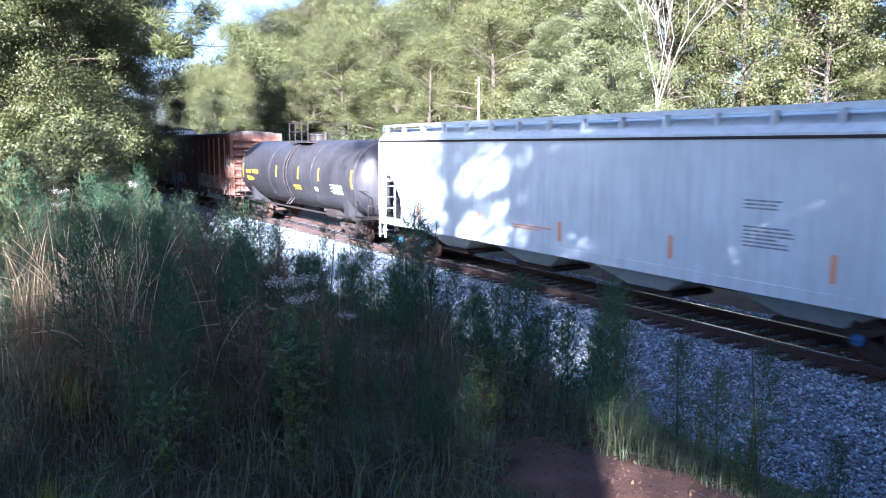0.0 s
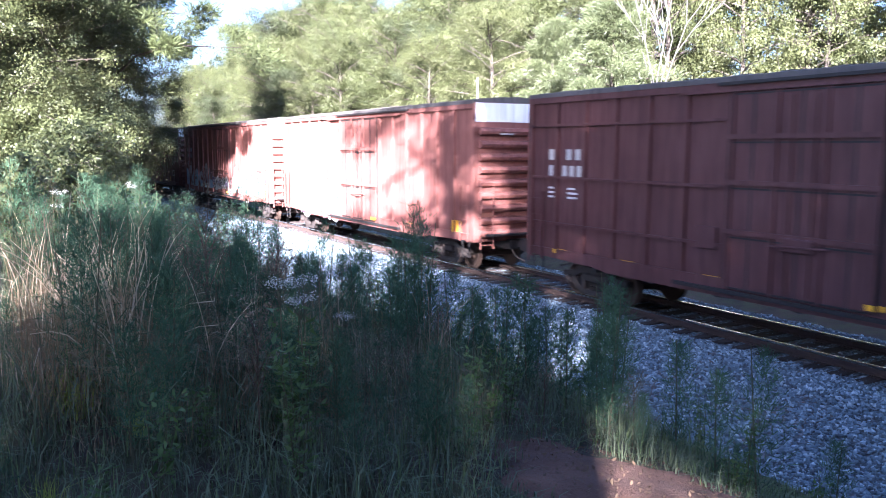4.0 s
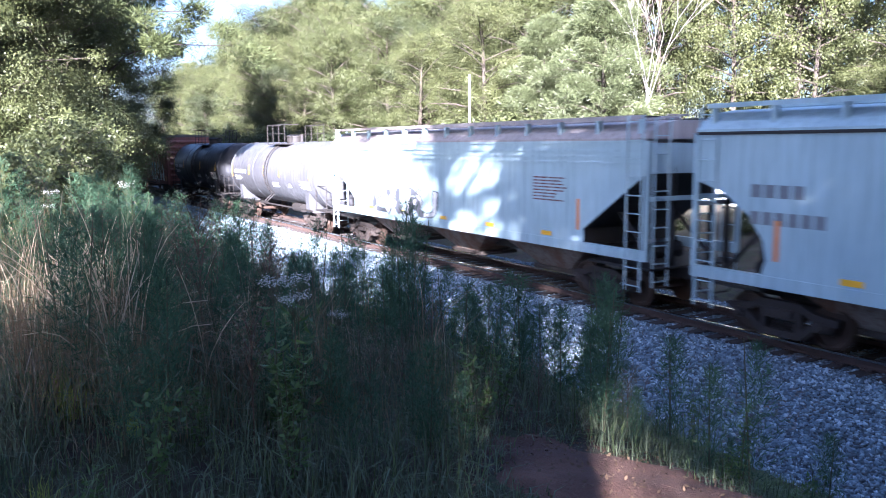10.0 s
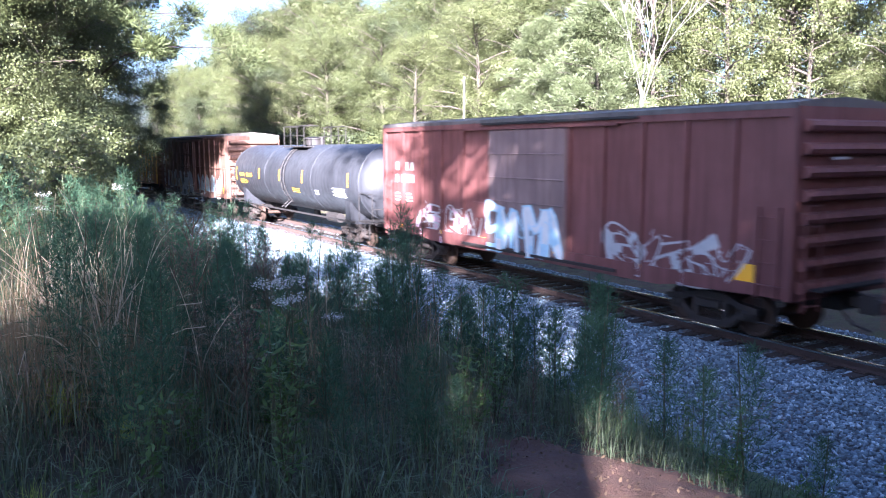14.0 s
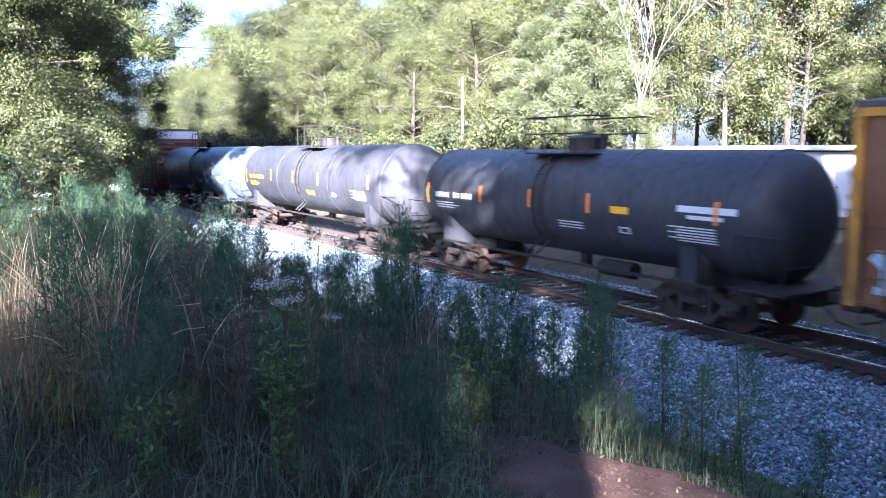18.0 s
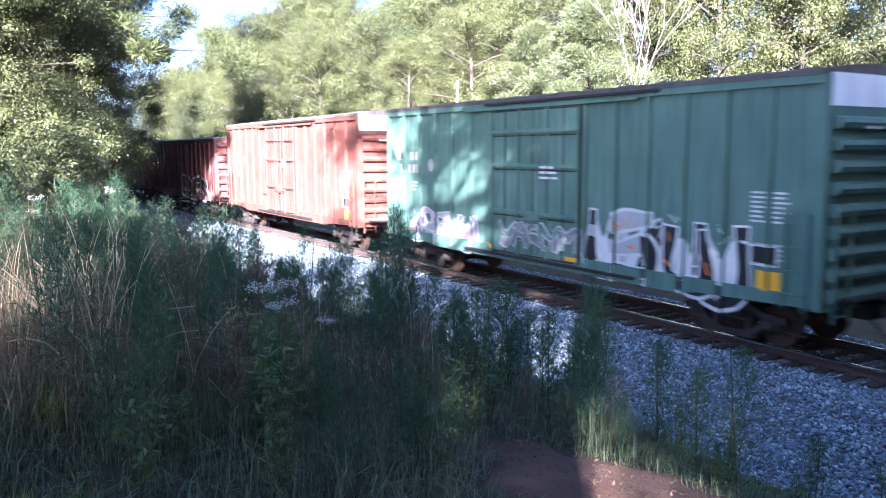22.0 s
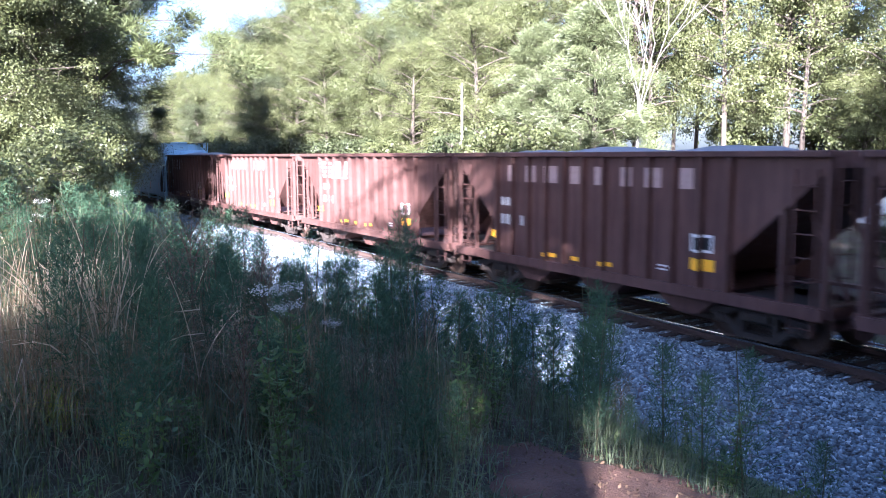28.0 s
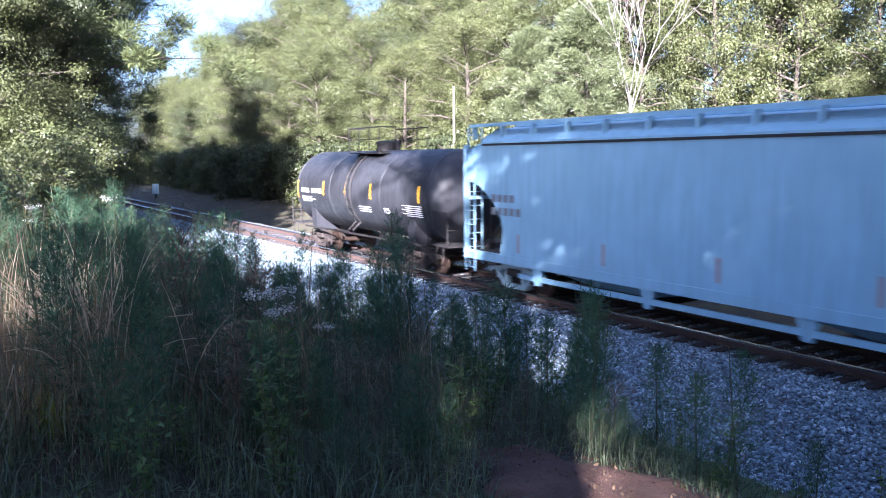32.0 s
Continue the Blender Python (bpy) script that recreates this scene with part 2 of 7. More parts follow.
# ---------------------------------------------------------------- ground, ballast, track
PROFILE_Y = [-2000, -60, -16, -13.2, -11.8, -10.5, -8.2, -6.2, -4.6, 4.6, 7.5, 12, 30, 80, 2000]
PROFILE_Z = [2.4, 2.4, 2.15, 2.08, 1.92, 1.76, 0.45, -0.55, -0.95, -0.95, -0.45, 0.3, 1.2, 2.5, 3.0]


def lie(x, y):
    """Height of the land."""
    z = np.interp(y, PROFILE_Y, PROFILE_Z)
    off = np.clip((np.abs(np.asarray(y, float)) - 4.5) / 3, 0, 1)
    return z + off * 0.10 * (np.sin(x * 0.9 + y * 0.4) * np.cos(y * 1.1 - x * 0.35) + 0.5 * np.sin(x * 2.3 - y * 1.9))


def spread(lo, hi, near_lo, near_hi, fine, coarse_n=14):
    a = lo + (near_lo - lo) * (1 - np.linspace(1, 0, coarse_n) ** 3)
    b = near_hi + (hi - near_hi) * np.linspace(0, 1, coarse_n) ** 3
    return np.unique(np.r_[a, np.arange(near_lo, near_hi, fine), b])


def ground_mat():
    m, n, l, b = mat("woodland_soil", 0.95)
    v = coords(n, l)
    c = ramp(n, l, noise_tex(n, l, v, 0.8, 5), [(0.3, (0.02, 0.015, 0.01)), (0.5, (0.04, 0.028, 0.018)), (0.7, (0.07, 0.046, 0.028))])
    g = ramp(n, l, noise_tex(n, l, v, 2.7, 5), [(0.42, grey(0)), (0.62, grey(0.75))])
    c = mix(n, l, g, c, (0.05, 0.06, 0.02))
    c = mix(n, l, ramp(n, l, noise_tex(n, l, v, 28, 4), [(0.52, grey(0)), (0.7, grey(0.5))]), c, (0.11, 0.08, 0.05))
    l.new(c, b.inputs["Base Color"])
    bump(n, l, b, noise_tex(n, l, v, 22, 6, 0.7), 0.8, 0.05)
    return m


def clay_mat():
    m, n, l, b = mat("packed_clay", 0.95)
    v = coords(n, l)
    c = ramp(n, l, noise_tex(n, l, v, 1.8, 6), [(0.3, (0.052, 0.025, 0.016)), (0.55, (0.1, 0.047, 0.03)), (0.75, (0.17, 0.085, 0.052))])
    c = mix(n, l, ramp(n, l, noise_tex(n, l, v, 34, 3), [(0.6, grey(0)), (0.68, grey(0.8))]), c, (0.09, 0.055, 0.035))
    l.new(c, b.inputs["Base Color"])
    bump(n, l, b, noise_tex(n, l, v, 26, 6, 0.7), 0.7, 0.04)
    return m


def ballast_mat():
    m, n, l, b = mat("crushed_granite", 0.9)
    v = coords(n, l)
    vo = n.new("ShaderNodeTexVoronoi")
    vo.inputs["Scale"].default_value = 17
    l.new(v, vo.inputs["Vector"])
    c = ramp(n, l, vo.outputs["Color"], [(0.1, (0.044, 0.058, 0.068)), (0.5, (0.124, 0.16, 0.188)), (0.9, (0.27, 0.335, 0.37))])
    # shade between the stones, put in as dark cell edges
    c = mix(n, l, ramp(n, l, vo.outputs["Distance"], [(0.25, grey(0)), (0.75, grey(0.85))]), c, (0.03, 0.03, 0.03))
    c = mix(n, l, ramp(n, l, noise_tex(n, l, v, 0.9, 4), [(0.5, grey(0)), (0.75, grey(0.5))]), c, (0.3, 0.2, 0.14))
    l.new(c, b.inputs["Base Color"])
    inv = n.new("ShaderNodeMath")
    inv.operation = "SUBTRACT"
    inv.inputs[0].default_value = 1
    l.new(vo.outputs["Distance"], inv.inputs[1])
    bump(n, l, b, inv.outputs[0], 1.0, 0.05)
    return m


def stone_mat():
    m, n, l, b = mat("granite_chips", 0.85)
    geo = n.new("ShaderNodeNewGeometry")
    c = ramp(n, l, geo.outputs["Random Per Island"], [(0.0, (0.05, 0.062, 0.07)), (0.35, (0.118, 0.165, 0.2)), (0.8, (0.225, 0.3, 0.35)), (1.0, (0.48, 0.57, 0.62))])
    c = mix(n, l, ramp(n, l, noise_tex(n, l, coords(n, l), 30, 3), [(0.4, grey(0)), (0.7, grey(0.4))]), c, (0.15, 0.17, 0.175))
    l.new(c, b.inputs["Base Color"])
    bump(n, l, b, noise_tex(n, l, coords(n, l), 60, 3), 0.5, 0.01)
    return m


SOIL, CLAY, BALLAST, CHIPS = ground_mat(), clay_mat(), ballast_mat(), stone_mat()
TIE = plain("creosoted_timber", (0.04, 0.03, 0.026), 0.9, 0, 0.45, 9, 0.6)


def grid_mesh(name, xs, ys, height, material):
    gx, gy = np.meshgrid(xs, ys, indexing="ij")
    v = np.c_[gx.ravel(), gy.ravel(), height(gx, gy).ravel()]
    i, j = np.meshgrid(np.arange(len(xs) - 1), np.arange(len(ys) - 1), indexing="ij")
    a = (i * len(ys) + j).ravel()
    f = np.c_[a, a + len(ys), a + len(ys) + 1, a + 1]
    me = mesh_np(name, v, f, material)
    me.shade_smooth()
    return me


ground = tagged(new("ground", grid_mesh("ground", spread(-2500, 2500, -70, 25, 0.5), spread(-2000, 2000, -22, 14, 0.35), lie, SOIL)),
                "bare woodland soil with leaf litter and low weeds", "ground", kind="structure")


def bed(x, y):
    z = np.interp(np.abs(y), [0, 1.5, 2.15, 4.9], [-0.205, -0.21, -0.27, -1.06])
    return z + 0.025 * np.sin(x * 3.1 + y * 5.3) * np.cos(x * 1.7 - y * 2.9) * (np.abs(y) > 1.4)


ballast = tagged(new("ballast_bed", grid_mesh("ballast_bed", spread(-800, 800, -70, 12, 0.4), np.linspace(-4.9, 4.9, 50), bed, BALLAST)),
                 "pale grey crushed granite ballast under the track", "ballast", kind="structure")

track = tagged(new("railway_track"), "single railway track with rusty rails on dark timber ties", "railway track", kind="structure")
for side in (-1, 1):
    y = side * 0.755
    web = bmesh.new()
    prism(web, [(y - 0.07, -0.172), (y + 0.07, -0.172), (y + 0.07, -0.155), (y + 0.012, -0.13), (y + 0.012, -0.045), (y - 0.012, -0.045), (y - 0.012, -0.13), (y - 0.07, -0.155)], -800, 800, "x")
    rail = part("rail", web, RUSTRAIL, track)
    rail.name = "rail"
    head = bmesh.new()
    prism(head, [(y - 0.036, -0.045), (y + 0.036, -0.045), (y + 0.036, -0.008), (y + 0.024, 0), (y - 0.024, 0), (y - 0.036, -0.008)], -800, 800, "x")
    part("rail_head", head, STEEL, rail, "worn shiny rail head")

# ---------------------------------------------------------------- trees
BARK = plain("grey_brown_bark", (0.06, 0.048, 0.038), 0.95, 0, 0.4, 5, 0.8)
PALEBARK = plain("bleached_dead_wood", (0.17, 0.16, 0.145), 0.85, 0, 0.25, 5, 0.5)
LEAF_A = leaf_mat("oak_leaves", (0.0472, 0.0605, 0.0217), (0.0847, 0.0955, 0.0363), 0.5, 0.35, None, 0.3)
LEAF_B = leaf_mat("sweetgum_leaves", (0.0636, 0.0774, 0.0273), (0.1040, 0.1137, 0.0448), 0.5, 0.35, None, 0.3)
LEAF_C = leaf_mat("dark_hardwood_leaves", (0.0338, 0.0450, 0.0191), (0.0562, 0.0675, 0.0292), 0.5, 0.35, None, 0.3)
NEEDLE = leaf_mat("pine_needles", (0.0655, 0.0852, 0.0361), (0.1015, 0.1166, 0.0524), 0.45, 0.25)
DARKNEEDLE = leaf_mat("dark_pine_needles", (0.03, 0.045, 0.02), (0.075, 0.09, 0.033), 0.6, 0.15, None, 0.2)


def rot_frames(rng, n, up=0.5, out=None):
    """Random tangent pairs for n leaves, more of them facing up, or outwards from their bough."""
    nrm = rng.normal(size=(n, 3))
    nrm[:, 2] = np.abs(nrm[:, 2]) + up
    if out is not None:
        nrm = nrm * 0.42 + out * 1.1
    nrm /= np.linalg.norm(nrm, axis=1)[:, None]
    t = np.cross(nrm, rng.normal(size=(n, 3)))
    t /= np.linalg.norm(t, axis=1)[:, None]
    return t, np.cross(nrm, t), nrm


def leaves_at(rng, pos, size, wide=0.6, up=0.5, out=None):
    """Rhombic, slightly folded leaves."""
    n = len(pos)
    t, s, nrm = rot_frames(rng, n, up, out)
    ln = size * rng.uniform(0.6, 1.35, n)[:, None]
    v = np.empty((n, 4, 3))
    v[:, 0] = pos - t * ln * 0.5
    v[:, 1] = pos + s * ln * wide * 0.5 - nrm * ln * 0.12
    v[:, 2] = pos + t * ln * 0.5
    v[:, 3] = pos - s * ln * wide * 0.5 - nrm * ln * 0.12
    return v.reshape(-1, 3), np.arange(n * 4).reshape(-1, 4)


def needles_at(rng, pos, out, size):
    """Long thin needle sprays that point outwards and up."""
    n = len(pos)
    d = out + rng.normal(size=(n, 3)) * 0.7 + (0, 0, 0.25)
    d /= np.linalg.norm(d, axis=1)[:, None]
    s = np.cross(d, rng.normal(size=(n, 3)))
    s /= np.linalg.norm(s, axis=1)[:, None]
    ln = size * rng.uniform(0.6, 1.3, n)[:, None]
    v = np.empty((n, 4, 3))
    v[:, 0] = pos
    v[:, 1] = pos + d * ln * 0.55 + s * ln * 0.06
    v[:, 2] = pos + d * ln
    v[:, 3] = pos + d * ln * 0.55 - s * ln * 0.06
    return v.reshape(-1, 3), np.arange(n * 4).reshape(-1, 4)


def limb(bm, p, q, r0, r1, n=6, sag=0.0):
    """A tapering, slightly bent limb."""
    p, q = Vector(p), Vector(q)
    d = q - p
    mid = (p + q) / 2 + Vector((0, 0, sag * d.length))
    rings = []
    turn = d.to_track_quat("Z", "Y").to_matrix()
    for c, r in ((p, r0), (mid, (r0 + r1) / 2), (q, r1)):
        rings.append([bm.verts.new(c + turn @ Vector((math.cos(a) * r, math.sin(a) * r, 0))) for a in (2 * math.pi * i / n for i in range(n))])
    for u, v in zip(rings, rings[1:]):
        for i in range(n):
            bm.faces.new((u[i], u[(i + 1) % n], v[(i + 1) % n], v[i]))


def tree_mesh(kind, seed, height, width, base, leaf, count, leafmat, bark=BARK, thin=1.0, even=1.6, sub=4):
    """Wood and crown of one kind of tree. base: height of the lowest limbs."""
    rng = np.random.default_rng(seed)
    bm = bmesh.new()
    lean = rng.normal(size=2) * 0.02 * height
    r0 = (0.016 * height + 0.05) * thin
    top = Vector((lean[0], lean[1], height * (0.96 if kind == "pine" else 0.8)))
    cut = [Vector((0, 0, -0.4)), Vector((lean[0] * 0.2, lean[1] * 0.2, height * 0.3)), Vector((lean[0] * 0.6, lean[1] * 0.6, height * 0.6)), top]
    for k, (p, q) in enumerate(zip(cut, cut[1:])):
        limb(bm, p, q, r0 * (1 - k * 0.27), r0 * (1 - (k + 1) * 0.27), 8)
    tips = []
    limbs = int(20 + height * 1.3)
    for i in range(limbs):
        f = (i + 0.5) / limbs
        z = base + (height * 0.98 - base) * f
        a = i * 2.4 + rng.uniform(-0.5, 0.5)
        if kind == "pine":
            reach = width / 2 * (1 - f) ** 0.75 * rng.uniform(0.65, 1.15) + 0.25
            rise = 0.12 + 0.35 * f
        else:
            reach = width / 2 * math.sqrt(max(0.05, 1 - (2 * f - 0.85) ** 2 * 0.85)) * rng.uniform(0.6, 1.15)
            rise = 0.15 + 0.75 * f
        s = min(1.0, z / top.z)
        p = Vector((lean[0] * s, lean[1] * s, min(z, top.z)))
        q = p + Vector((math.cos(a) * reach, math.sin(a) * reach, reach * rise * rng.uniform(0.4, 1.2)))
        q.z = min(q.z, height)
        limb(bm, p, q, 0.03 * thin + r0 * 0.33 * (1 - f), 0.02 * thin, 5, 0.05)
        for k in range(5 if kind == "pine" else sub):
            g = 0.35 + 0.65 * (k + rng.uniform(0, 1)) / (sub + 1)
            c = p.lerp(q, g)
            e = c + Vector(rng.normal(size=3)) * (0.09 if kind == "pine" else 0.16) * (reach + 1.2)
            limb(bm, c, e, 0.025 * thin, 0.01 * thin, 4)
            tips.append((e, (e - p).normalized()))
        tips.append((q, (q - p).normalized()))
    wood = bpy.data.meshes.new("trunk")
    bm.to_mesh(wood)
    bm.free()
    wood.materials.append(bark)
    wood.shade_smooth()
    if not count:
        return wood, None
    tip = np.array([t[0] for t in tips])
    out = np.array([t[1] for t in tips])
    per = rng.multinomial(count, rng.dirichlet(np.ones(len(tips)) * even))
    idx = np.repeat(np.arange(len(tips)), per)
    r = (0.055 if kind == "pine" else 0.085 if sub < 6 else 0.055) * width + 0.25
    rad = r * rng.uniform(0.6, 1.3, len(tips))[idx][:, None]
    off = rng.normal(size=(count, 3))
    if kind == "pine":
        off *= (rng.uniform(0.15, 1, count) ** 0.45 / np.linalg.norm(off, axis=1))[:, None]
    else:
        off *= 0.52
    off[:, 2] *= 0.7
    pos = tip[idx] + off * rad
    if kind == "pine":
        v, f = needles_at(rng, pos, out[idx] * 0.6 + off * 0.8, leaf)
    else:
        v, f = leaves_at(rng, pos, leaf, 0.6, 0.5, off / np.linalg.norm(off, axis=1)[:, None])
    return wood, mesh_np("crown", v, f, leafmat)


def plant_tree(kind, meshes, x, y, turn, scale, label, group="", category="tree", sink=0.0):
    t = tagged(new(kind), label, category, group)
    t.matrix_basis = pose(x, y, float(lie(x, y)) - sink, 0, 0, turn) @ Matrix.Diagonal((scale[0], scale[0], scale[1], 1))
    again("trunk", meshes[0], t)
    if meshes[1]:
        again("crown", meshes[1], t)
    return t


HARDWOODS = [tree_mesh("broad", 10 + i, 17 + i % 3, 8.5 + (i % 2), 2.0 + (i % 3), 0.115, 80000, m) for i, m in enumerate((LEAF_A, LEAF_B, LEAF_A, LEAF_C, LEAF_B))]
PINES = [tree_mesh("pine", 30 + i, 13 + 2 * i, 7.0 + i, 1.0 + i, 0.3, 85000, NEEDLE) for i in range(2)]
BUSHES = [tree_mesh("broad", 50 + i, 4.5 + i, 5.0, 0.3, 0.2, 11000, m) for i, m in enumerate((LEAF_C, LEAF_A))]
NEARTREES = [tree_mesh("broad", 60 + i, 15, 9.5, 0.3, 0.078, 230000, m, BARK, 0.5, 0.9, 9) for i, m in enumerate((LEAF_A, LEAF_C))]
DARKPINE = tree_mesh("pine", 70, 20, 11, 6.0, 0.3, 90000, DARKNEEDLE, BARK, 0.5)


def dead_tree_mesh(seed):
    """A bleached trunk that fans out into upswept bare limbs and twigs."""
    rg = random.Random(seed)
    bm = bmesh.new()
    limb(bm, (0, 0, -0.4), (0.1, 0, 6.0), 0.085, 0.065, 8)

    def grow(p, d, ln, r, depth):
        q = p + d * ln
        limb(bm, p, q, max(r, 0.011), max(r * 0.6, 0.008), 5, rg.uniform(-0.03, 0.03))
        if depth == 0:
            return
        for k in range(3 if depth > 1 else 4):
            s = d + Vector((rg.uniform(-0.55, 0.55), rg.uniform(-0.55, 0.55), rg.uniform(-0.05, 0.3)))
            grow(p.lerp(q, rg.uniform(0.45, 1.0)), s.normalized(), ln * rg.uniform(0.5, 0.75), r * 0.5, depth - 1)
    for k in range(6):
        a = k * 1.05 + rg.uniform(-0.3, 0.3)
        grow(Vector((0.1, 0, 5.0 + 0.25 * k)), Vector((math.cos(a) * 0.33, math.sin(a) * 0.33, 1.0)).normalized(), rg.uniform(3.6, 5.2), 0.034, 3)
    me = bpy.data.meshes.new("trunk")
    bm.to_mesh(me)
    bm.free()
    me.materials.append(PALEBARK)
    me.shade_smooth()
    return me, None


DEADTREE = dead_tree_mesh(80)
LACY = [tree_mesh("broad", 85 + i, 19, 8.0, 4.0 + i, 0.13, 36000, m, BARK, 0.6, 0.8) for i, m in enumerate((LEAF_A, LEAF_B))]

rng = np.random.default_rng(5)
LEAFY = "tall hardwood tree in full green leaf at the wood's edge"
# the wood beyond the track
for row, (y0, step, hs) in enumerate(((16, 5.0, 0.8), (22, 6.0, 1.0), (28, 7.5, 1.12), (38, 9, 1.25))):
    x = -150 + row * 2
    # runs on out of view to the right, to block sky light
    while x < 42:
        xx, yy = x + rng.uniform(-1.5, 1.5), y0 + rng.uniform(-2, 2) + max(0, -(x + 60)) * 0.02
        k = int(rng.integers(len(HARDWOODS)))
        s = hs * rng.uniform(0.85, 1.12)
        bearing = math.degrees(math.atan2(yy + 14.1, -xx))
        if row < 2 and bearing > 45.5 and xx < -10:
            yy += 13 - 5 * row
        if -34 < xx < -11 and 16.5 < yy < 27.5 and bearing > 45:
            yy = 28.5
        if 13.5 < bearing < 18.5:
            s *= 1.05
        if 18.5 <= bearing < 24 and row > 0:
            s *= 1.25
        if (51.5 <= bearing < 56 and rng.uniform() < 0.45) or (bearing > 46 and row == 3) or (42.5 < bearing < 46 and row > 0 and rng.uniform() < 0.5):
            x += step * 0.9
            continue
        if row == 0 and 34.5 < bearing < 42.5:
            plant_tree("pine_tree", PINES[int(rng.integers(2))], xx, yy, rng.uniform(0, 360), (s * 1.05, s * 0.95), "young loblolly pine with soft pale green needles", "wood beyond the track")
        elif row == 0 and 42.5 <= bearing < 49:
            plant_tree("hardwood_tree", HARDWOODS[k], xx, yy, rng.uniform(0, 360), (s * 0.62, s * 0.52), "young bright green hardwood at the wood's edge", "wood beyond the track")
        elif bearing >= 44:
            plant_tree("hardwood_tree", LACY[int(rng.integers(2))], xx, yy, rng.uniform(0, 360), (s, s * 1.1), "tall slim hardwood with a thin open crown", "wood beyond the track")
        else:
            plant_tree("hardwood_tree", HARDWOODS[k], xx, yy, rng.uniform(0, 360), (s, s * rng.uniform(0.9, 1.1)), LEAFY, "wood beyond the track")
        x += step * rng.uniform(0.8, 1.2)
plant_tree("dead_tree", DEADTREE, -30.2, 15.6, 40, (1.0, 1.0), "bleached bare dead tree with upswept branches", "wood beyond the track")
x = -140
while x < 0:
    plant_tree("bush", BUSHES[int(rng.integers(2))], x, 11 + rng.uniform(-1, 1.8), rng.uniform(0, 360), (rng.uniform(0.7, 1.1) * (0.4 if -25 < x < -12 else 1.0),) * 2, "dense green bush at the foot of the trees", "bushes beyond the track", "bush", 0.3)
    x += rng.uniform(2.5, 4.5)
rb = np.random.default_rng(33)
for k in range(11):
    a, d = radians(45.5 + 1.55 * k + rb.uniform(-0.3, 0.3)), 50 + 7 * (k % 3) + rb.uniform(-2, 2)
    plant_tree("hardwood_tree", LACY[k % 2], -d * math.cos(a), -14.1 + d * math.sin(a), rb.uniform(0, 360), (rb.uniform(0.75, 1.0), rb.uniform(0.95, 1.2)), "tall slim hardwood with a thin open crown", "wood beyond the track")
for x, y, s in [(-34 + 3.4 * k, 29 + 3 * (k % 2), 1.0) for k in range(16)] + [(0 + 4 * k, 11.5, 0.9) for k in range(8)]:
    plant_tree("bush", BUSHES[int(rb.integers(2))], x + rb.uniform(-1, 1), y + rb.uniform(-1, 1), rb.uniform(0, 360), (s * rb.uniform(0.8, 1.1), s * rb.uniform(0.9, 1.3)), "leafy undergrowth among the trunks", "bushes beyond the track", "bush", 0.3)
# the trees on the near side that the train comes out from behind
for k, (x, y, s) in enumerate(((-34.5, -13.2, 0.95), (-39, -12.2, 1.0), (-44, -10.0, 1.1), (-49, -8.3, 1.0), (-53, -10.0, 1.35), (-61, -9.5, 1.4), (-71, -10, 1.45), (-46, -17, 1.2), (-84, -11, 1.45), (-58, -19, 1.25), (-36, -19.5, 1.1), (-98, -12, 1.45),
                                (-33.5, -17.0, 1.08), (-70, -22, 1.3), (-82, -22, 1.3), (-95, -24, 1.3), (-50, -26, 1.3), (-64, -30, 1.35), (-110, -14, 1.2))):
    plant_tree("hardwood_tree", NEARTREES[k % 2], x, y, 70 * k, (s, s), "leafy tree on the bank with sunlit outer branches", "trees on the near bank")
for k, (x, y) in enumerate(((-40, -16.5), (-49, -14.5), (-57, -14.5), (-66, -15), (-76, -16), (-88, -17), (-101, -18))):
    plant_tree("hardwood_tree", NEARTREES[k % 2], x, y, 50 * k, (1.4, 1.55), "very tall leafy tree rising behind the bank", "trees on the near bank")
for x, y, turn, w, h in ((-43, -7.9, 20, 1.1, 1.1), (-39.5, -15.5, 140, 1.0, 1.2), (-46, -13, 250, 1.05, 1.4), (-53, -12.5, 80, 1.1, 1.45)):
    plant_tree("pine_tree", DARKPINE, x, y, turn, (w, h), "tall dark pine with hanging boughs", "trees on the near bank")
# unseen trees, added right of the view to block sky light
for k in range(7):
    plant_tree("hardwood_tree", NEARTREES[k % 2], 14 + 5.5 * k, -8.5 - 2.2 * (k % 2), 50 * k, (1.15, 1.6), "leafy tree added out of view beyond the path to block sky", "trees on the near bank")
# the tall thin wood behind the one who films, which shades the bank and the near track
TALL = [tree_mesh("broad", 90 + i, 25, 9.5, 7.5, 0.26, 8000, LEAF_C, BARK, 1.0, 0.35) for i in range(2)]
HIGH = tree_mesh("broad", 95, 26, 9.0, 14.0, 0.26, 3325, LEAF_C, BARK, 1.0, 0.35)
rng = np.random.default_rng(105)
# trunks that stand apart, so that the sun reaches the path between them
GAP = {(0, 8): (8.74, -20.53, -28.0), (0, 14): (14.0, -19.83, -106.8), (1, 23): (23.82, -27.53, 177.4), (1, 27): (27.6, -26.97, -97.5)}
for row, (y0, step) in enumerate(((-21.5, 5.4), (-28, 6.0))):
    x = edge = -27 + 1.333 * -y0 + 6.3
    while x < 62:
        m = HIGH if x < edge + 4 else TALL[int(rng.integers(2))]
        xx, yy, turn, h = x + rng.uniform(-1, 1), y0 + rng.uniform(-1.5, 1.5), rng.uniform(0, 360), rng.uniform(0.95, 1.1)
        xx, yy, turn = GAP.get((row, round(xx)), (xx, yy, turn))
        plant_tree("hardwood_tree", m, xx, yy, turn, (1, h), "tall thin hardwood with a high open crown", "wood behind the bank")
        x += step * rng.uniform(0.85, 1.15)
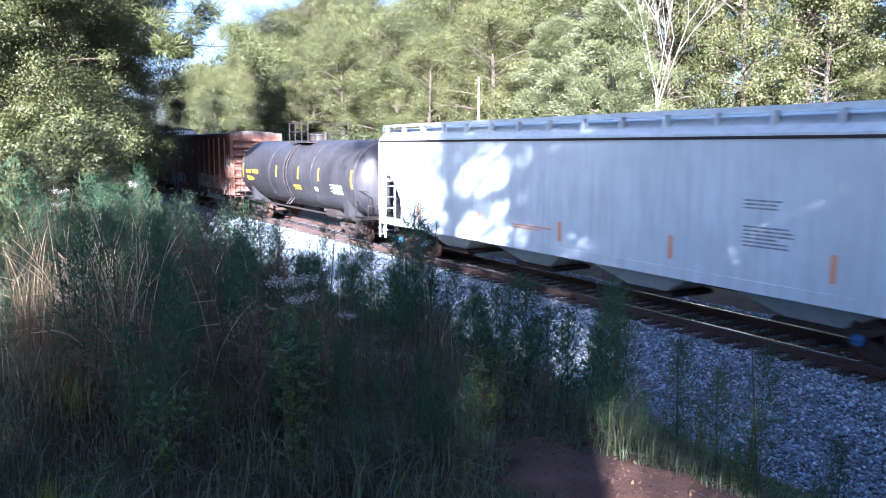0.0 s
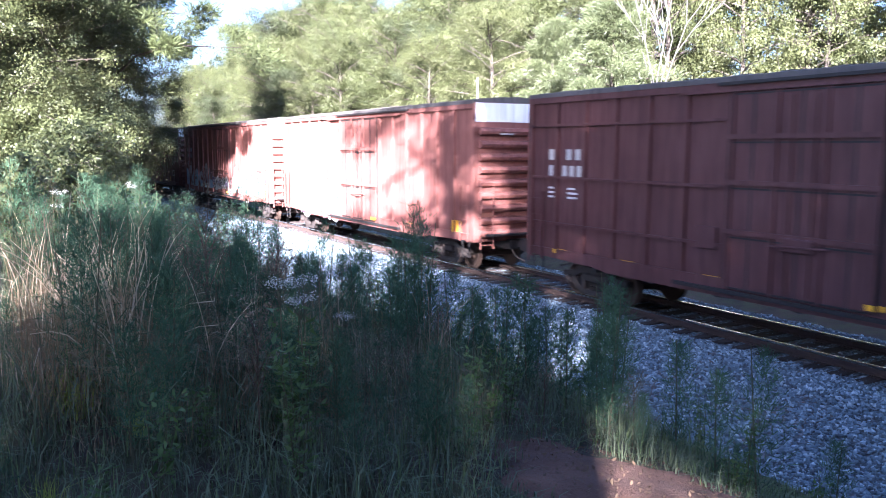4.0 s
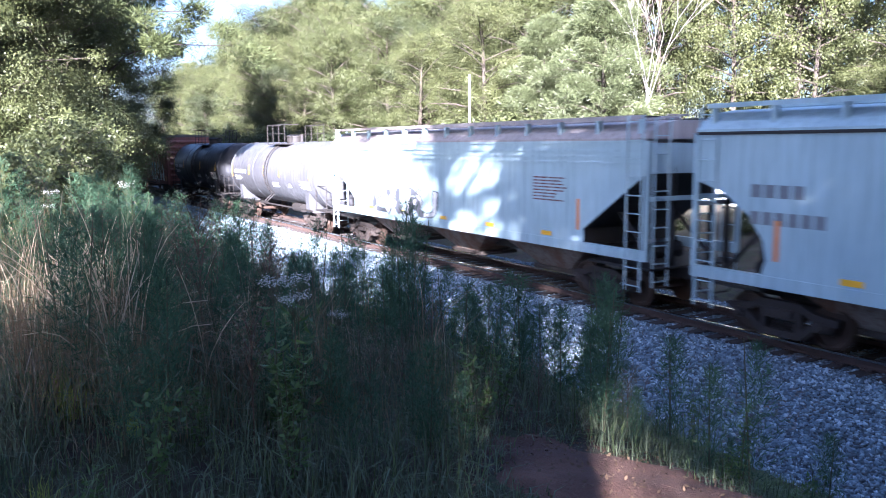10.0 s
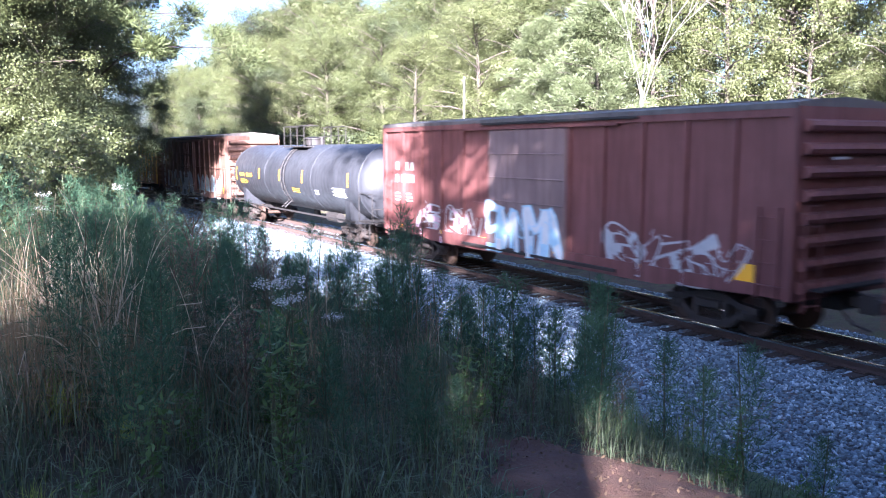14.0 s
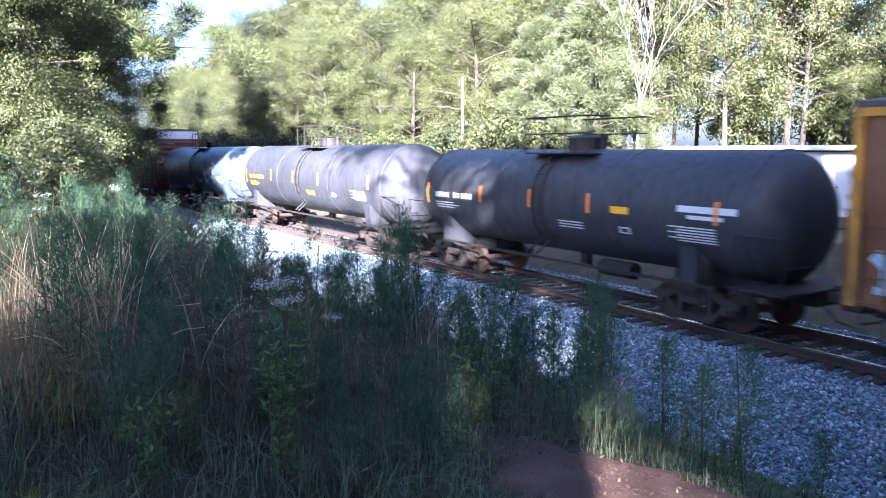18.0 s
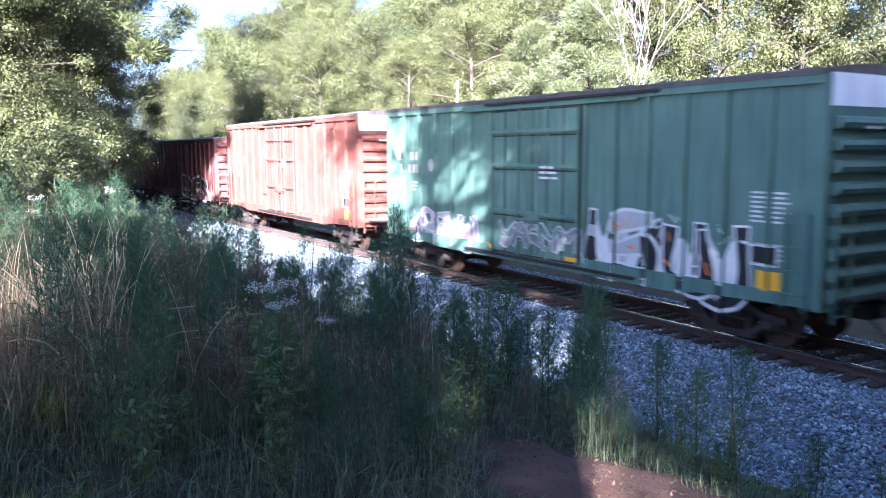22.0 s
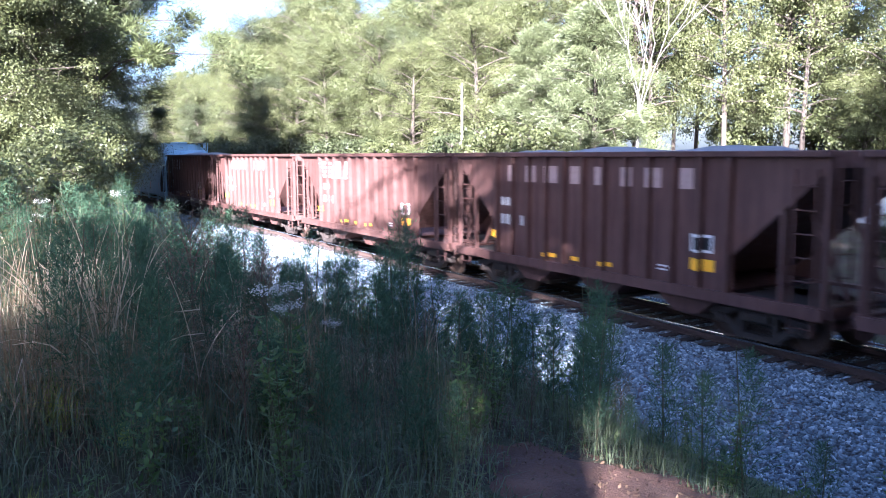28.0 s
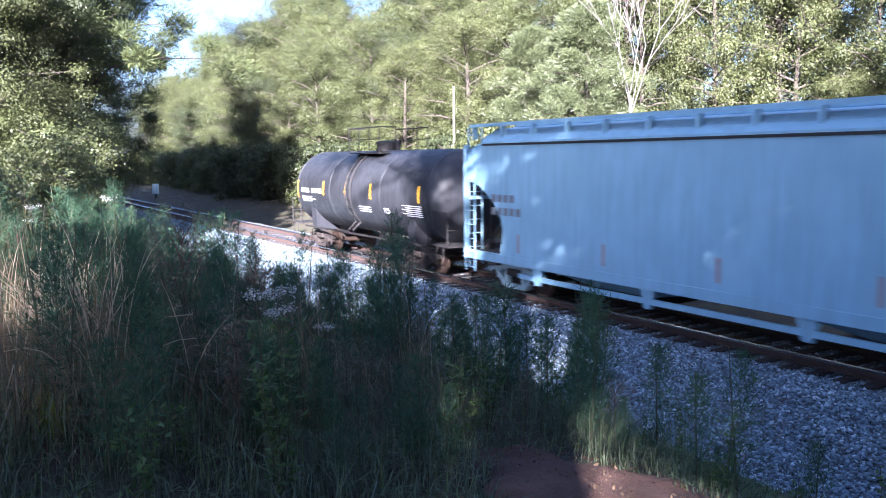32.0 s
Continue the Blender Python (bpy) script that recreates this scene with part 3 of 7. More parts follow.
for x, y, s, turn in ((7, -29, 0.75, 200), (7.98, -22.66, 0.62, 156.8)):
    m = TALL[int(rng.integers(2))]
    rng.uniform(0, 360)
    plant_tree("hardwood_tree", m, x, y, turn, (s * 1.2, s), "slim young hardwood with a high crown", "wood behind the bank")
for x, y in ((4.6, -14.6), (3.4, -19.5), (9.5, -16.5), (15, -14)):
    plant_tree("hardwood_tree", TALL[int(rng.integers(2))], x, y, rng.uniform(0, 360), (1.0, 0.95), "tall thin hardwood with a high open crown", "wood behind the bank")

# unseen trees, added only to shade the bank around the sunlit path
for k, (x, y, w, h) in enumerate(((13.2, -19.4, 0.55, 0.42),)):
    plant_tree("hardwood_tree", TALL[k % 2], x, y, 80 * k, (w, h), "small thin-leaved hardwood added out of view to shade the ballast", "wood behind the bank")
plant_tree("hardwood_tree", NEARTREES[0], 8.59, -16.99, 331.2, (0.577, 0.577), "low dense leafy tree added out of view to shade the bank", "wood behind the bank")
plant_tree("hardwood_tree", NEARTREES[0], 6.22, -14.16, 266.2, (0.871, 0.871), "low dense leafy tree added out of view to shade the bank", "wood behind the bank")
plant_tree("hardwood_tree", NEARTREES[0], 18.41, -22.33, 39.3, (0.937, 0.937), "dense leafy tree added out of view to shade the path", "wood behind the bank")
for k, (x, y, s) in enumerate(((4.6, -19.2, 0.55), (0.9, -19.0, 0.5), (2.9, -17.3, 0.4))):
    plant_tree("hardwood_tree", NEARTREES[k % 2], x, y, 80 * k, (s, s), "low dense leafy tree added out of view to shade the bank", "wood behind the bank")

# ---------------------------------------------------------------- freight cars: shared running gear
def mesh_of(name, bm, material, soft=None):
    me = bpy.data.meshes.new(name)
    bm.to_mesh(me)
    bm.free()
    me.materials.append(material)
    if soft:
        me.shade_smooth()
        me.set_sharp_from_angle(angle=soft)
    return me


def side_frame_mesh(material):
    """Cast frame with its arch, spring window and pedestals."""
    bm = bmesh.new()
    top = [(-1.18, 0.5), (-1.18, 0.62), (-0.72, 0.66), (-0.4, 0.8), (0.4, 0.8), (0.72, 0.66), (1.18, 0.62), (1.18, 0.5)]
    prism(bm, top + [(0.78, 0.5), (0.42, 0.66), (-0.42, 0.66), (-0.78, 0.5)], -0.09, 0.09)
    prism(bm, [(-0.9, 0.52), (-0.74, 0.52), (-0.36, 0.24), (0.36, 0.24), (0.74, 0.52), (0.9, 0.52), (0.46, 0.12), (-0.46, 0.12)], -0.09, 0.09)
    for s in (-1, 1):
        prism(bm, [(s * 0.32, 0.22), (s * 0.44, 0.22), (s * 0.44, 0.7), (s * 0.32, 0.7)], -0.08, 0.08)
        box(bm, s * 0.89 - 0.17, s * 0.89 + 0.17, -0.1, 0.1, 0.34, 0.56, 0.03)
    return mesh_of("side_frame", bm, material)


def wheelset_mesh():
    bm = bmesh.new()
    spun(bm, [(-1.16, 0.07), (-0.84, 0.08), (-0.84, 0.09), (0.84, 0.09), (0.84, 0.08), (1.16, 0.07)], 10, "y")
    for s in (-1, 1):
        spun(bm, [(s * 0.685, 0.16), (s * 0.685, 0.445), (s * 0.715, 0.445), (s * 0.72, 0.42), (s * 0.82, 0.415), (s * 0.82, 0.36), (s * 0.775, 0.34), (s * 0.765, 0.17), (s * 0.83, 0.15), (s * 0.83, 0.09)], 28, "y")
        for k in range(3):
            a = k * 2.094
            rod(bm, (0.05 * math.cos(a), s * 1.15, 0.05 * math.sin(a)), (0.05 * math.cos(a), s * 1.2, 0.05 * math.sin(a)), 0.018, 6)
    return mesh_of("wheelset", bm, WHEEL, 0.6)


def spring_mesh():
    bm = bmesh.new()
    for i in range(-1, 2):
        for k in range(5):
            spun(bm, [(0.25 + k * 0.05, 0.03), (0.262 + k * 0.05, 0.05), (0.28 + k * 0.05, 0.03)], 8, "x")
            for v in bm.verts[-24:]:
                v.co = Vector((i * 0.15 + v.co.z, v.co.y, v.co.x))
    return mesh_of("springs", bm, TRUCK)


def bolster_mesh():
    bm = bmesh.new()
    box(bm, -0.3, 0.3, -1.15, 1.15, 0.46, 0.66, 0.04)
    spun(bm, [(-0.01, 0.2), (0.01, 0.2)], 12, "y")
    box(bm, -0.22, 0.22, -0.25, 0.25, 0.66, 0.72)
    return mesh_of("truck", bm, TRUCK)


def cap_mesh():
    return mesh_of("bearing_cap", spun(bmesh.new(), [(0, 0.11), (0.05, 0.11), (0.08, 0.07)], 14, "y"), TRUCK)


def blue_cap_mesh():
    return mesh_of("bearing_cap", spun(bmesh.new(), [(0, 0.11), (0.05, 0.11), (0.08, 0.07)], 14, "y"), BEARING)


def coupler_mesh():
    bm = bmesh.new()
    box(bm, -0.45, 0.5, -0.1, 0.1, 0.78, 0.98, 0.02)
    prism(bm, [(0.45, 0.7), (0.78, 0.7), (0.85, 0.78), (0.85, 0.98), (0.78, 1.05), (0.45, 1.05)], -0.16, 0.12)
    pipe(bm, [(0.2, -0.28, 0.72), (0.45, -0.28, 0.5), (0.75, -0.2, 0.42)], 0.025)
    return mesh_of("coupler", bm, TRUCK)


SIDEFRAME, WHEELSET, SPRINGS, BOLSTER, CAP, BLUECAP, COUPLER = side_frame_mesh(TRUCK), wheelset_mesh(), spring_mesh(), bolster_mesh(), cap_mesh(), blue_cap_mesh(), coupler_mesh()
PALEFRAME = side_frame_mesh(PALE)
ROLLING = []


def running_gear(car, length, truck_x, caps=None, frames=None):
    """Two trucks of two axles, couplers at both ends."""
    for s in (-1, 1):
        t = again("truck", BOLSTER, car, pose(s * truck_x, 0, 0))
        for q in (-1, 1):
            again("side_frame", frames or SIDEFRAME, t, pose(0, q * 1.0, 0))
            tagged(again("spring_nest", SPRINGS, t, pose(0, q * 1.0, 0)), kind="stuff")
            w = again("wheelset", WHEELSET, t, pose(q * 0.89, 0, 0.42))
            ROLLING.append((w, car, q * 0.89))
            for e in (-1, 1):
                again("bearing_cap", caps or CAP, t, pose(e * 0.89, q * 1.1, 0.45, 0, 0, 180 if q < 0 else 0))
        again("coupler", COUPLER, car, pose(s * (length / 2 + 0.05), 0, 0, 0, 0, 0 if s > 0 else 180))


# ---------------------------------------------------------------- flat marks on car sides
class Side:
    """The near side of a car: a flat panel crossed by upright ribs."""

    def __init__(self, car, panel, ribs=(), half=0.05, rib_y=None, zones=()):
        self.car, self.panel, self.ribs, self.half, self.rib_y, self.zones = car, panel, list(ribs), half, rib_y or panel, list(zones)

    def depth(self, x):
        for a, b, y in self.zones:
            if a < x < b:
                return y
        return self.rib_y if any(abs(x - r) < self.half for r in self.ribs) else self.panel

    def lay(self, name, polys, material, label="", raise_by=0.004, stagger=0.0):
        """Flat patches on the side; stagger lifts each one over the last where they overlap."""
        if not polys:
            return None
        bm = bmesh.new()
        lift = bm.faces.layers.float.new("lift")
        for i, p in enumerate(polys):
            vs = [bm.verts.new((x, 0, z)) for x, z in p]
            if len(vs) >= 3:
                bm.faces.new(vs)[lift] = i * stagger
        return self.finish(name, bm, material, label, raise_by)

    def finish(self, name, bm, material, label="", raise_by=0.004):
        xs = [v.co.x for v in bm.verts]
        lo, hi = min(xs), max(xs)
        for edges in [(r - self.half, r + self.half) for r in self.ribs] + [z[:2] for z in self.zones]:
            for e in edges:
                if lo < e < hi:
                    bmesh.ops.bisect_plane(bm, geom=bm.verts[:] + bm.edges[:] + bm.faces[:], plane_co=(e, 0, 0), plane_no=(1, 0, 0))
        bmesh.ops.split_edges(bm, edges=bm.edges[:])
        lift = bm.faces.layers.float.get("lift")
        for f in bm.faces:
            c = f.calc_center_median().x
            y = self.depth(c) + (f[lift] if lift else 0)
            for v in f.verts:
                v.co.y = -(y + raise_by)
        for f in bm.faces:
            f.normal_update()
            if f.normal.y > 0:
                f.normal_flip()
        ob = part(name, bm, material, self.car, label)
        return tagged(ob, kind="stuff") if name.startswith("graffiti") or name == "lettering" else ob

    def bars(self, x, z, rows, w, h, material, gap=0.6, name="lettering", label="", seed=0):
        """Rows of small writing as plain bars."""
        rg = random.Random(seed + int(x * 31) + int(z * 17))
        polys = []
        for r in range(rows):
            zz = z - r * h * (1 + gap)
            ww = w * rg.uniform(0.6, 1.0)
            u = 0.0
            while u < ww - 0.02:
                v = min(ww, u + h * rg.uniform(2.0, 6.0))
                polys.append([(x + u, zz), (x + v, zz), (x + v, zz + h * 0.72), (x + u, zz + h * 0.72)])
                u = v + h * 0.7
        return self.lay(name, polys, material, label)

    def letters(self, x, z, n, w, h, material, name="lettering", gap=0.35, label="", skip=()):
        """A line of large characters as plain upright bars."""
        polys = []
        material = {LETTER.name: WORN, DARKLET.name: WORNDARK}.get(material.name, material)
        for i in range(n):
            if i in skip:
                continue
            a = x + i * w * (1 + gap)
            polys.append([(a, z), (a + w, z), (a + w, z + h), (a, z + h)])
        if h < 0.3:
            return self.lay(name, polys, material, label)
        for p in polys:
            self.lay("letter_bar", [p], material, label)

    def strip(self, x, z, w, h, material=AMBER, label="amber reflective strip"):
        return self.lay("reflector", [[(x - w / 2, z - h / 2), (x + w / 2, z - h / 2), (x + w / 2, z + h / 2), (x - w / 2, z + h / 2)]], material, label, 0.005)

    def stencil(self, x, z, w, h):
        self.lay("placard", [[(x, z), (x + w, z), (x + w, z + h), (x, z + h)]], LETTER, "white framed stencil plate", 0.004)
        e = 0.1 * w
        self.lay("placard_field", [[(x + e, z + e), (x + w - e, z + e), (x + w - e, z + h - e), (x + e, z + h - e)]], SPRAYBLACK, "", 0.007)
        self.bars(x + 2 * e, z + h * 0.62, 2, w - 4 * e, h * 0.12, LETTER)

    def strokes(self, x0, x1, z0, z1, n, seed, back, edge, fills, glint=SPRAYWHITE, fat=1.0):
        """Sprayed lettering: a cloud, then bent strokes with an outline, a fill and glints."""
        rg = random.Random(seed)
        if back:
            m = n * 5
            tops = [z1 - (0.1 + 0.28 * abs(math.sin(i * 0.63 + seed))) * (z1 - z0) * (0.6 + 0.8 * rg.random()) for i in range(m + 1)]
            lows = [z0 + 0.22 * (z1 - z0) * rg.random() for i in range(m + 1)]
            xs = [x0 + (x1 - x0) * i / m for i in range(m + 1)]
            self.lay("graffiti_cloud", [[(xs[i], lows[i]), (xs[i + 1], lows[i + 1]), (xs[i + 1], tops[i + 1]), (xs[i], tops[i])] for i in range(m)], back, "", 0.004)
        w, h = (x1 - x0) / n, z1 - z0
        for turn in (0, 1):
            outer, inner, shine = [], {}, []
            for i in range(turn, n, 2):
                a, b = x0 + w * i - 0.1 * w, x0 + w * (i + 1) + 0.1 * w
                node = {(p, q): Vector((a + (b - a) * (p / 2) + rg.uniform(-0.13, 0.13) * w, z0 + h * (0.1 + 0.4 * q) + rg.uniform(-0.09, 0.09) * h)) for p in range(3) for q in range(3)}
                pick = rg.choice((((0, 0), (0, 2), (1, 2), (2, 1), (0, 1), (2, 0)), ((2, 2), (0, 2), (0, 1), (2, 1), (2, 0), (0, 0)), ((0, 0), (1, 2), (2, 0), (1, 1), (0, 1)),
                                  ((0, 2), (0, 0), (2, 0), (2, 2)), ((0, 0), (0, 2), (1, 1), (2, 2), (2, 0)), ((2, 2), (0, 1), (0, 0), (2, 0), (2, 1), (1, 1)), ((0, 2), (1, 1), (2, 2), (1, 0), (0, 0))))
                th = min(w, h) * rg.uniform(0.11, 0.15) * fat
                pts = [node[k] for k in pick]
                ends = [pts[0] * 2 - pts[1]] + pts + [pts[-1] * 2 - pts[-2]]
                line = []
                for k in range(1, len(ends) - 2):
                    p0, p1, p2, p3 = ends[k - 1:k + 3]
                    for t in (0, 0.2, 0.4, 0.6, 0.8):
                        line.append(0.5 * (2 * p1 + (p2 - p0) * t + (2 * p0 - 5 * p1 + 4 * p2 - p3) * t * t + (3 * p1 - p0 - 3 * p2 + p3) * t ** 3))
                line.append(pts[-1])
                swell = rg.uniform(0, 6)
                mtl = rg.choice(fills)
                for wide, into in ((th + 0.035 + 0.02 * fat, outer), (th, None)):
                    rims = []
                    for k, p in enumerate(line):
                        d = (line[min(k + 1, len(line) - 1)] - line[max(k - 1, 0)]).normalized()
                        nn = Vector((-d.y, d.x)) * wide * (0.85 + 0.3 * math.sin(swell + k * 0.55))
                        if k in (0, len(line) - 1):
                            p = p + d * (wide * 0.6 if k else -wide * 0.6)
                        rims.append((p + nn, p - nn))
                    for (a0, b0), (a1, b1) in zip(rims, rims[1:]):
                        if into is None and rg.random() < 0.25:
                            mtl = rg.choice(fills)
                        (inner.setdefault(mtl.name, (mtl, []))[1] if into is None else into).append([tuple(a0), tuple(a1), tuple(b1), tuple(b0)])
                for k in range(4):
                    c = rg.choice(line) + Vector((rg.uniform(-0.5, 0.5), rg.uniform(-0.5, 0.5))) * th
                    u = Vector((rg.uniform(-1, 1), rg.uniform(-1, 1))).normalized()
                    nn, u = Vector((-u.y, u.x)) * th * rg.uniform(0.07, 0.16), u * th * rg.uniform(0.4, 0.9)
                    shine.append([tuple(c - u - nn), tuple(c + u - nn), tuple(c + u * 0.8 + nn), tuple(c - u * 0.7 + nn)])
            lift = 0.007 + 0.012 * turn
            self.lay("graffiti_outline", outer, edge, "", lift, 0.00003)
            for k, (m, polys) in enumerate(inner.values()):
                self.lay("graffiti_fill", polys, m, "", lift + 0.0042 + 0.0011 * k, 0.00003)
            self.lay("graffiti_glint", shine, glint if turn else (back or edge), "", lift + 0.0095, 0.0001)
        scratch = []
        for i in range(n * 3):
            p = Vector((rg.uniform(x0, x1), rg.uniform(z0, z1)))
            u = Vector((rg.uniform(-1, 1), rg.uniform(-1, 1))).normalized()
            nn = Vector((-u.y, u.x)) * 0.016
            u *= rg.uniform(0.08, 0.22) * h
            scratch.append([tuple(p - nn), tuple(p + u - nn * 0.6), tuple(p + u + nn * 0.6), tuple(p + nn)])
        self.lay("graffiti_line", scratch, edge, "", 0.032, 0.0001)

    def word(self, text, x0, x1, z0, z1, edge, fill, fat=0.09):
        """A sprayed word in block letters with an outline round them."""
        cu = bpy.data.curves.new("letters", "FONT")
        cu.body, cu.offset, cu.resolution_u, cu.fill_mode, cu.space_character = text, 0.06, 3, "FRONT", 1.1
        tmp = new("letters", cu)
        me = bpy.data.meshes.new_from_object(tmp.evaluated_get(bpy.context.evaluated_depsgraph_get()))
        bpy.data.objects.remove(tmp)
        ring = [(fat * math.cos(k * 0.785), fat * math.sin(k * 0.785)) for k in range(8)]
        for i, (dx, dz) in enumerate(ring + [(0, 0)]):
            bm = bmesh.new()
            bm.from_mesh(me)
            xs, zs = [v.co.x for v in bm.verts], [v.co.y for v in bm.verts]
            for v in bm.verts:
                f = (v.co.x - min(xs)) / (max(xs) - min(xs))
                g = (v.co.y - min(zs)) / (max(zs) - min(zs))
                v.co = (x0 + f * (x1 - x0) + dx + 0.1 * math.sin(f * 19) * g, 0, z0 + g * (z1 - z0) + dz + 0.12 * math.sin(f * 11 + 1))
            bmesh.ops.triangulate(bm, faces=bm.faces[:])
            last = i == 8
            self.finish("graffiti_letters" if last else "graffiti_outline", bm, fill if last else edge, "", 0.034 if last else 0.026 + 0.0008 * i)


def ladder(parent, material, x, y, z0, z1, wide=0.42, along="x", step=0.36):
    """Two stiles and rungs; the rungs lie along x or y."""
    def at(s, z):
        return (x + s, y, z) if along == "x" else (x, y + s, z)
    lad = part("ladder", pipe(bmesh.new(), [at(-wide / 2, z0), at(-wide / 2, z1)], 0.025), material, parent)
    st = bmesh.new()
    rod(st, at(wide / 2, z0), at(wide / 2, z1), 0.025)
    part("stile", st, material, lad)
    z = z0 + 0.12
    while z < z1:
        part("rung", rod(bmesh.new(), at(-wide / 2, z), at(wide / 2, z), 0.014, 5), material, lad)
        z += step
    return lad


# ---------------------------------------------------------------- boxcar
RIB = {}


def rib_mesh(key, w, d, h, material):
    if (key, material.name) not in RIB:
        bm = bmesh.new()
        prism(bm, [(-w, 0), (-w * 0.88, d), (w * 0.88, d), (w, 0)], 0, h)
        for v in bm.verts:
            v.co = (v.co.x, -v.co.z, v.co.y)
        bmesh.ops.recalc_face_normals(bm, faces=bm.faces[:])
        RIB[(key, material.name)] = mesh_of("rib", bm, material)
    return RIB[(key, material.name)]


def boxcar(label, length, high, paint_m, door=(-1.0, 3.0), door_m=None, rails=(0.33, 0.66), pitch=1.02, white_end=False, roof_m=None, bands=(), sill=0.86, door_style="plug", rib_m=None, end_m=None):
    """An outside-braced boxcar. door: middle and width; rails: cross bars of the door as shares of its height; bands: cross bars along the side."""
    car = tagged(new("boxcar"), label, "boxcar", "cars of the freight train")
    hl = length / 2
    door_m, roof_m = door_m or paint_m, roof_m or DARKROOF
    rib_m, end_m = rib_m or paint_m, end_m or paint_m
    part("body", made(box, -hl, hl, -1.47, 1.47, sill + 0.12, high - 0.05), paint_m, car)
    bm = bmesh.new()
    prism(bm, [(-1.56, high - 0.1), (-1.56, high), (-0.9, high + 0.08), (0, high + 0.13), (0.9, high + 0.08), (1.56, high), (1.56, high - 0.1)], -hl - 0.02, hl + 0.02, "x")
    k = -hl + 0.6
    while k < hl:
        prism(bm, [(-1.5, high), (-0.9, high + 0.1), (0, high + 0.17), (0.9, high + 0.1), (1.5, high), (0, high + 0.05)], k, k + 0.07, "x")
        k += 1.1
    part("roof", bm, roof_m, car, "weathered metal roof with cross ribs")
    for s in (-1, 1):
        part("top_chord", made(box, -hl, hl, s * 1.47, s * 1.545, high - 0.24, high - 0.1), rib_m, car)
        bm = bmesh.new()
        prism(bm, [(-hl, sill + 0.14), (-hl, sill + 0.34), (hl, sill + 0.34), (hl, sill + 0.14), (hl - 2.6, sill + 0.06), (hl - 3.1, sill - 0.02), (-hl + 3.1, sill - 0.02), (-hl + 2.6, sill + 0.06)], s * 1.44, s * 1.53)
        part("side_sill", bm, paint_m, car)
    d0, d1 = door[0] - door[1] / 2, door[0] + door[1] / 2
    ribs, x = [], -hl + 0.06
    count = max(2, round((d0 + hl) / pitch))
    ribs += [-hl + 0.07 + (d0 - 0.1 + hl - 0.07) * i / count for i in range(count + 1)]
    count = max(2, round((hl - d1) / pitch))
    ribs += [d1 + 0.1 + (hl - 0.07 - d1 - 0.1) * i / count for i in range(count + 1)]
    me = rib_mesh(("box", high), 0.05, 0.075, high - 0.24 - sill - 0.34, rib_m)
    for r in ribs:
        again("rib", me, car, pose(r, -1.47, sill + 0.34))
        again("rib", me, car, pose(r, 1.47, sill + 0.34, 0, 0, 180))
    for z in bands:
        for a, b in ((-hl, d0 - 0.1), (d1 + 0.1, hl)):
            part("side_band", made(box, a, b, -1.545, -1.47, z - 0.03, z + 0.03), paint_m, car)
    # doors on both sides
    z0, z1 = sill + 0.16, high - 0.3
    for s in (-1, 1):
        part("door_seal", made(box, d0 - 0.07, d1 + 0.07, s * 1.47, s * 1.51, z0 - 0.03, z1 + 0.06), UNDER, car)
        dr = part("door", made(box, d0, d1, s * 1.47, s * 1.56, z0, z1, 0.02), door_m, car, "heavy sliding door with cross bars")
        if door_style == "plug":
            for f in rails:
                z = z0 + (z1 - z0) * f
                part("door_bar", made(box, d0, d1, s * 1.56, s * 1.62, z - 0.045, z + 0.045), door_m, dr)
            for f in (0.02, 0.34, 0.66, 0.98):
                xx = d0 + door[1] * f
                part("door_post", made(box, xx - 0.03, xx + 0.03, s * 1.56, s * 1.61, z0, z1), door_m, dr)
            for xx in (door[0] - 0.16, door[0] + 0.3):
                bm = bmesh.new()
                rod(bm, (xx, s * 1.61, z0 + 0.1), (xx, s * 1.61, z1 - 0.1), 0.02)
                part("lock_rod", bm, door_m, dr)
        else:
            rows = 5 if door_m is GREYDOOR else 11
            for k in range(1, rows):
                z = z0 + (z1 - z0) * k / rows
                part("door_bar", made(box, d0 + 0.04, d1 - 0.04, s * 1.56, s * 1.585, z - 0.02, z + 0.02, 0.008), door_m, dr)
        part("door_track", made(box, d0 - 1.3, d1 + 1.8, s * 1.53, s * 1.6, z1 + 0.01, z1 + 0.07), paint_m, car)
        part("door_track", made(box, d0 - 1.3, d1 + 1.8, s * 1.53, s * 1.61, z0 - 0.09, z0 - 0.02), UNDER, car)
    part("door_hood", made(box, d0 - 0.3, d1 + 2.4, -1.62, -1.54, high - 0.16, high - 0.1), UNDER, car, "black strip under the roof edge above the door")
    part("route_board", made(box, d0 - 0.75, d0 - 0.25, -1.56, -1.5, 1.75, 2.2, 0.01), paint_m, car, "small bare board beside the door")
    # black strips put in for the shade in the gaps of the door
    if door_style == "plug":
        for f in (0.0, 0.17, 0.5, 0.83, 1.0):
            xx = d0 + door[1] * f
            part("door_joint", made(box, xx - 0.016, xx + 0.016, -1.575, -1.55, z0 + 0.02, z1 - 0.02), UNDER, car)
        for f in [0.01, 0.99] + [r - 0.03 for r in rails]:
            z = z0 + (z1 - z0) * f
            part("door_joint", made(box, d0, d1, -1.574, -1.55, z - 0.016, z + 0.016), UNDER, car)
        gear = part("door_gear", made(box, door[0] - 0.25, door[0] + 0.4, -1.66, -1.6, 1.9, 2.15, 0.02), door_m, car, "lock gear of the plug door")
        part("lock_lever", rod(bmesh.new(), (door[0] - 0.5, -1.67, 1.98), (door[0] + 0.7, -1.67, 2.02), 0.022), door_m, gear)
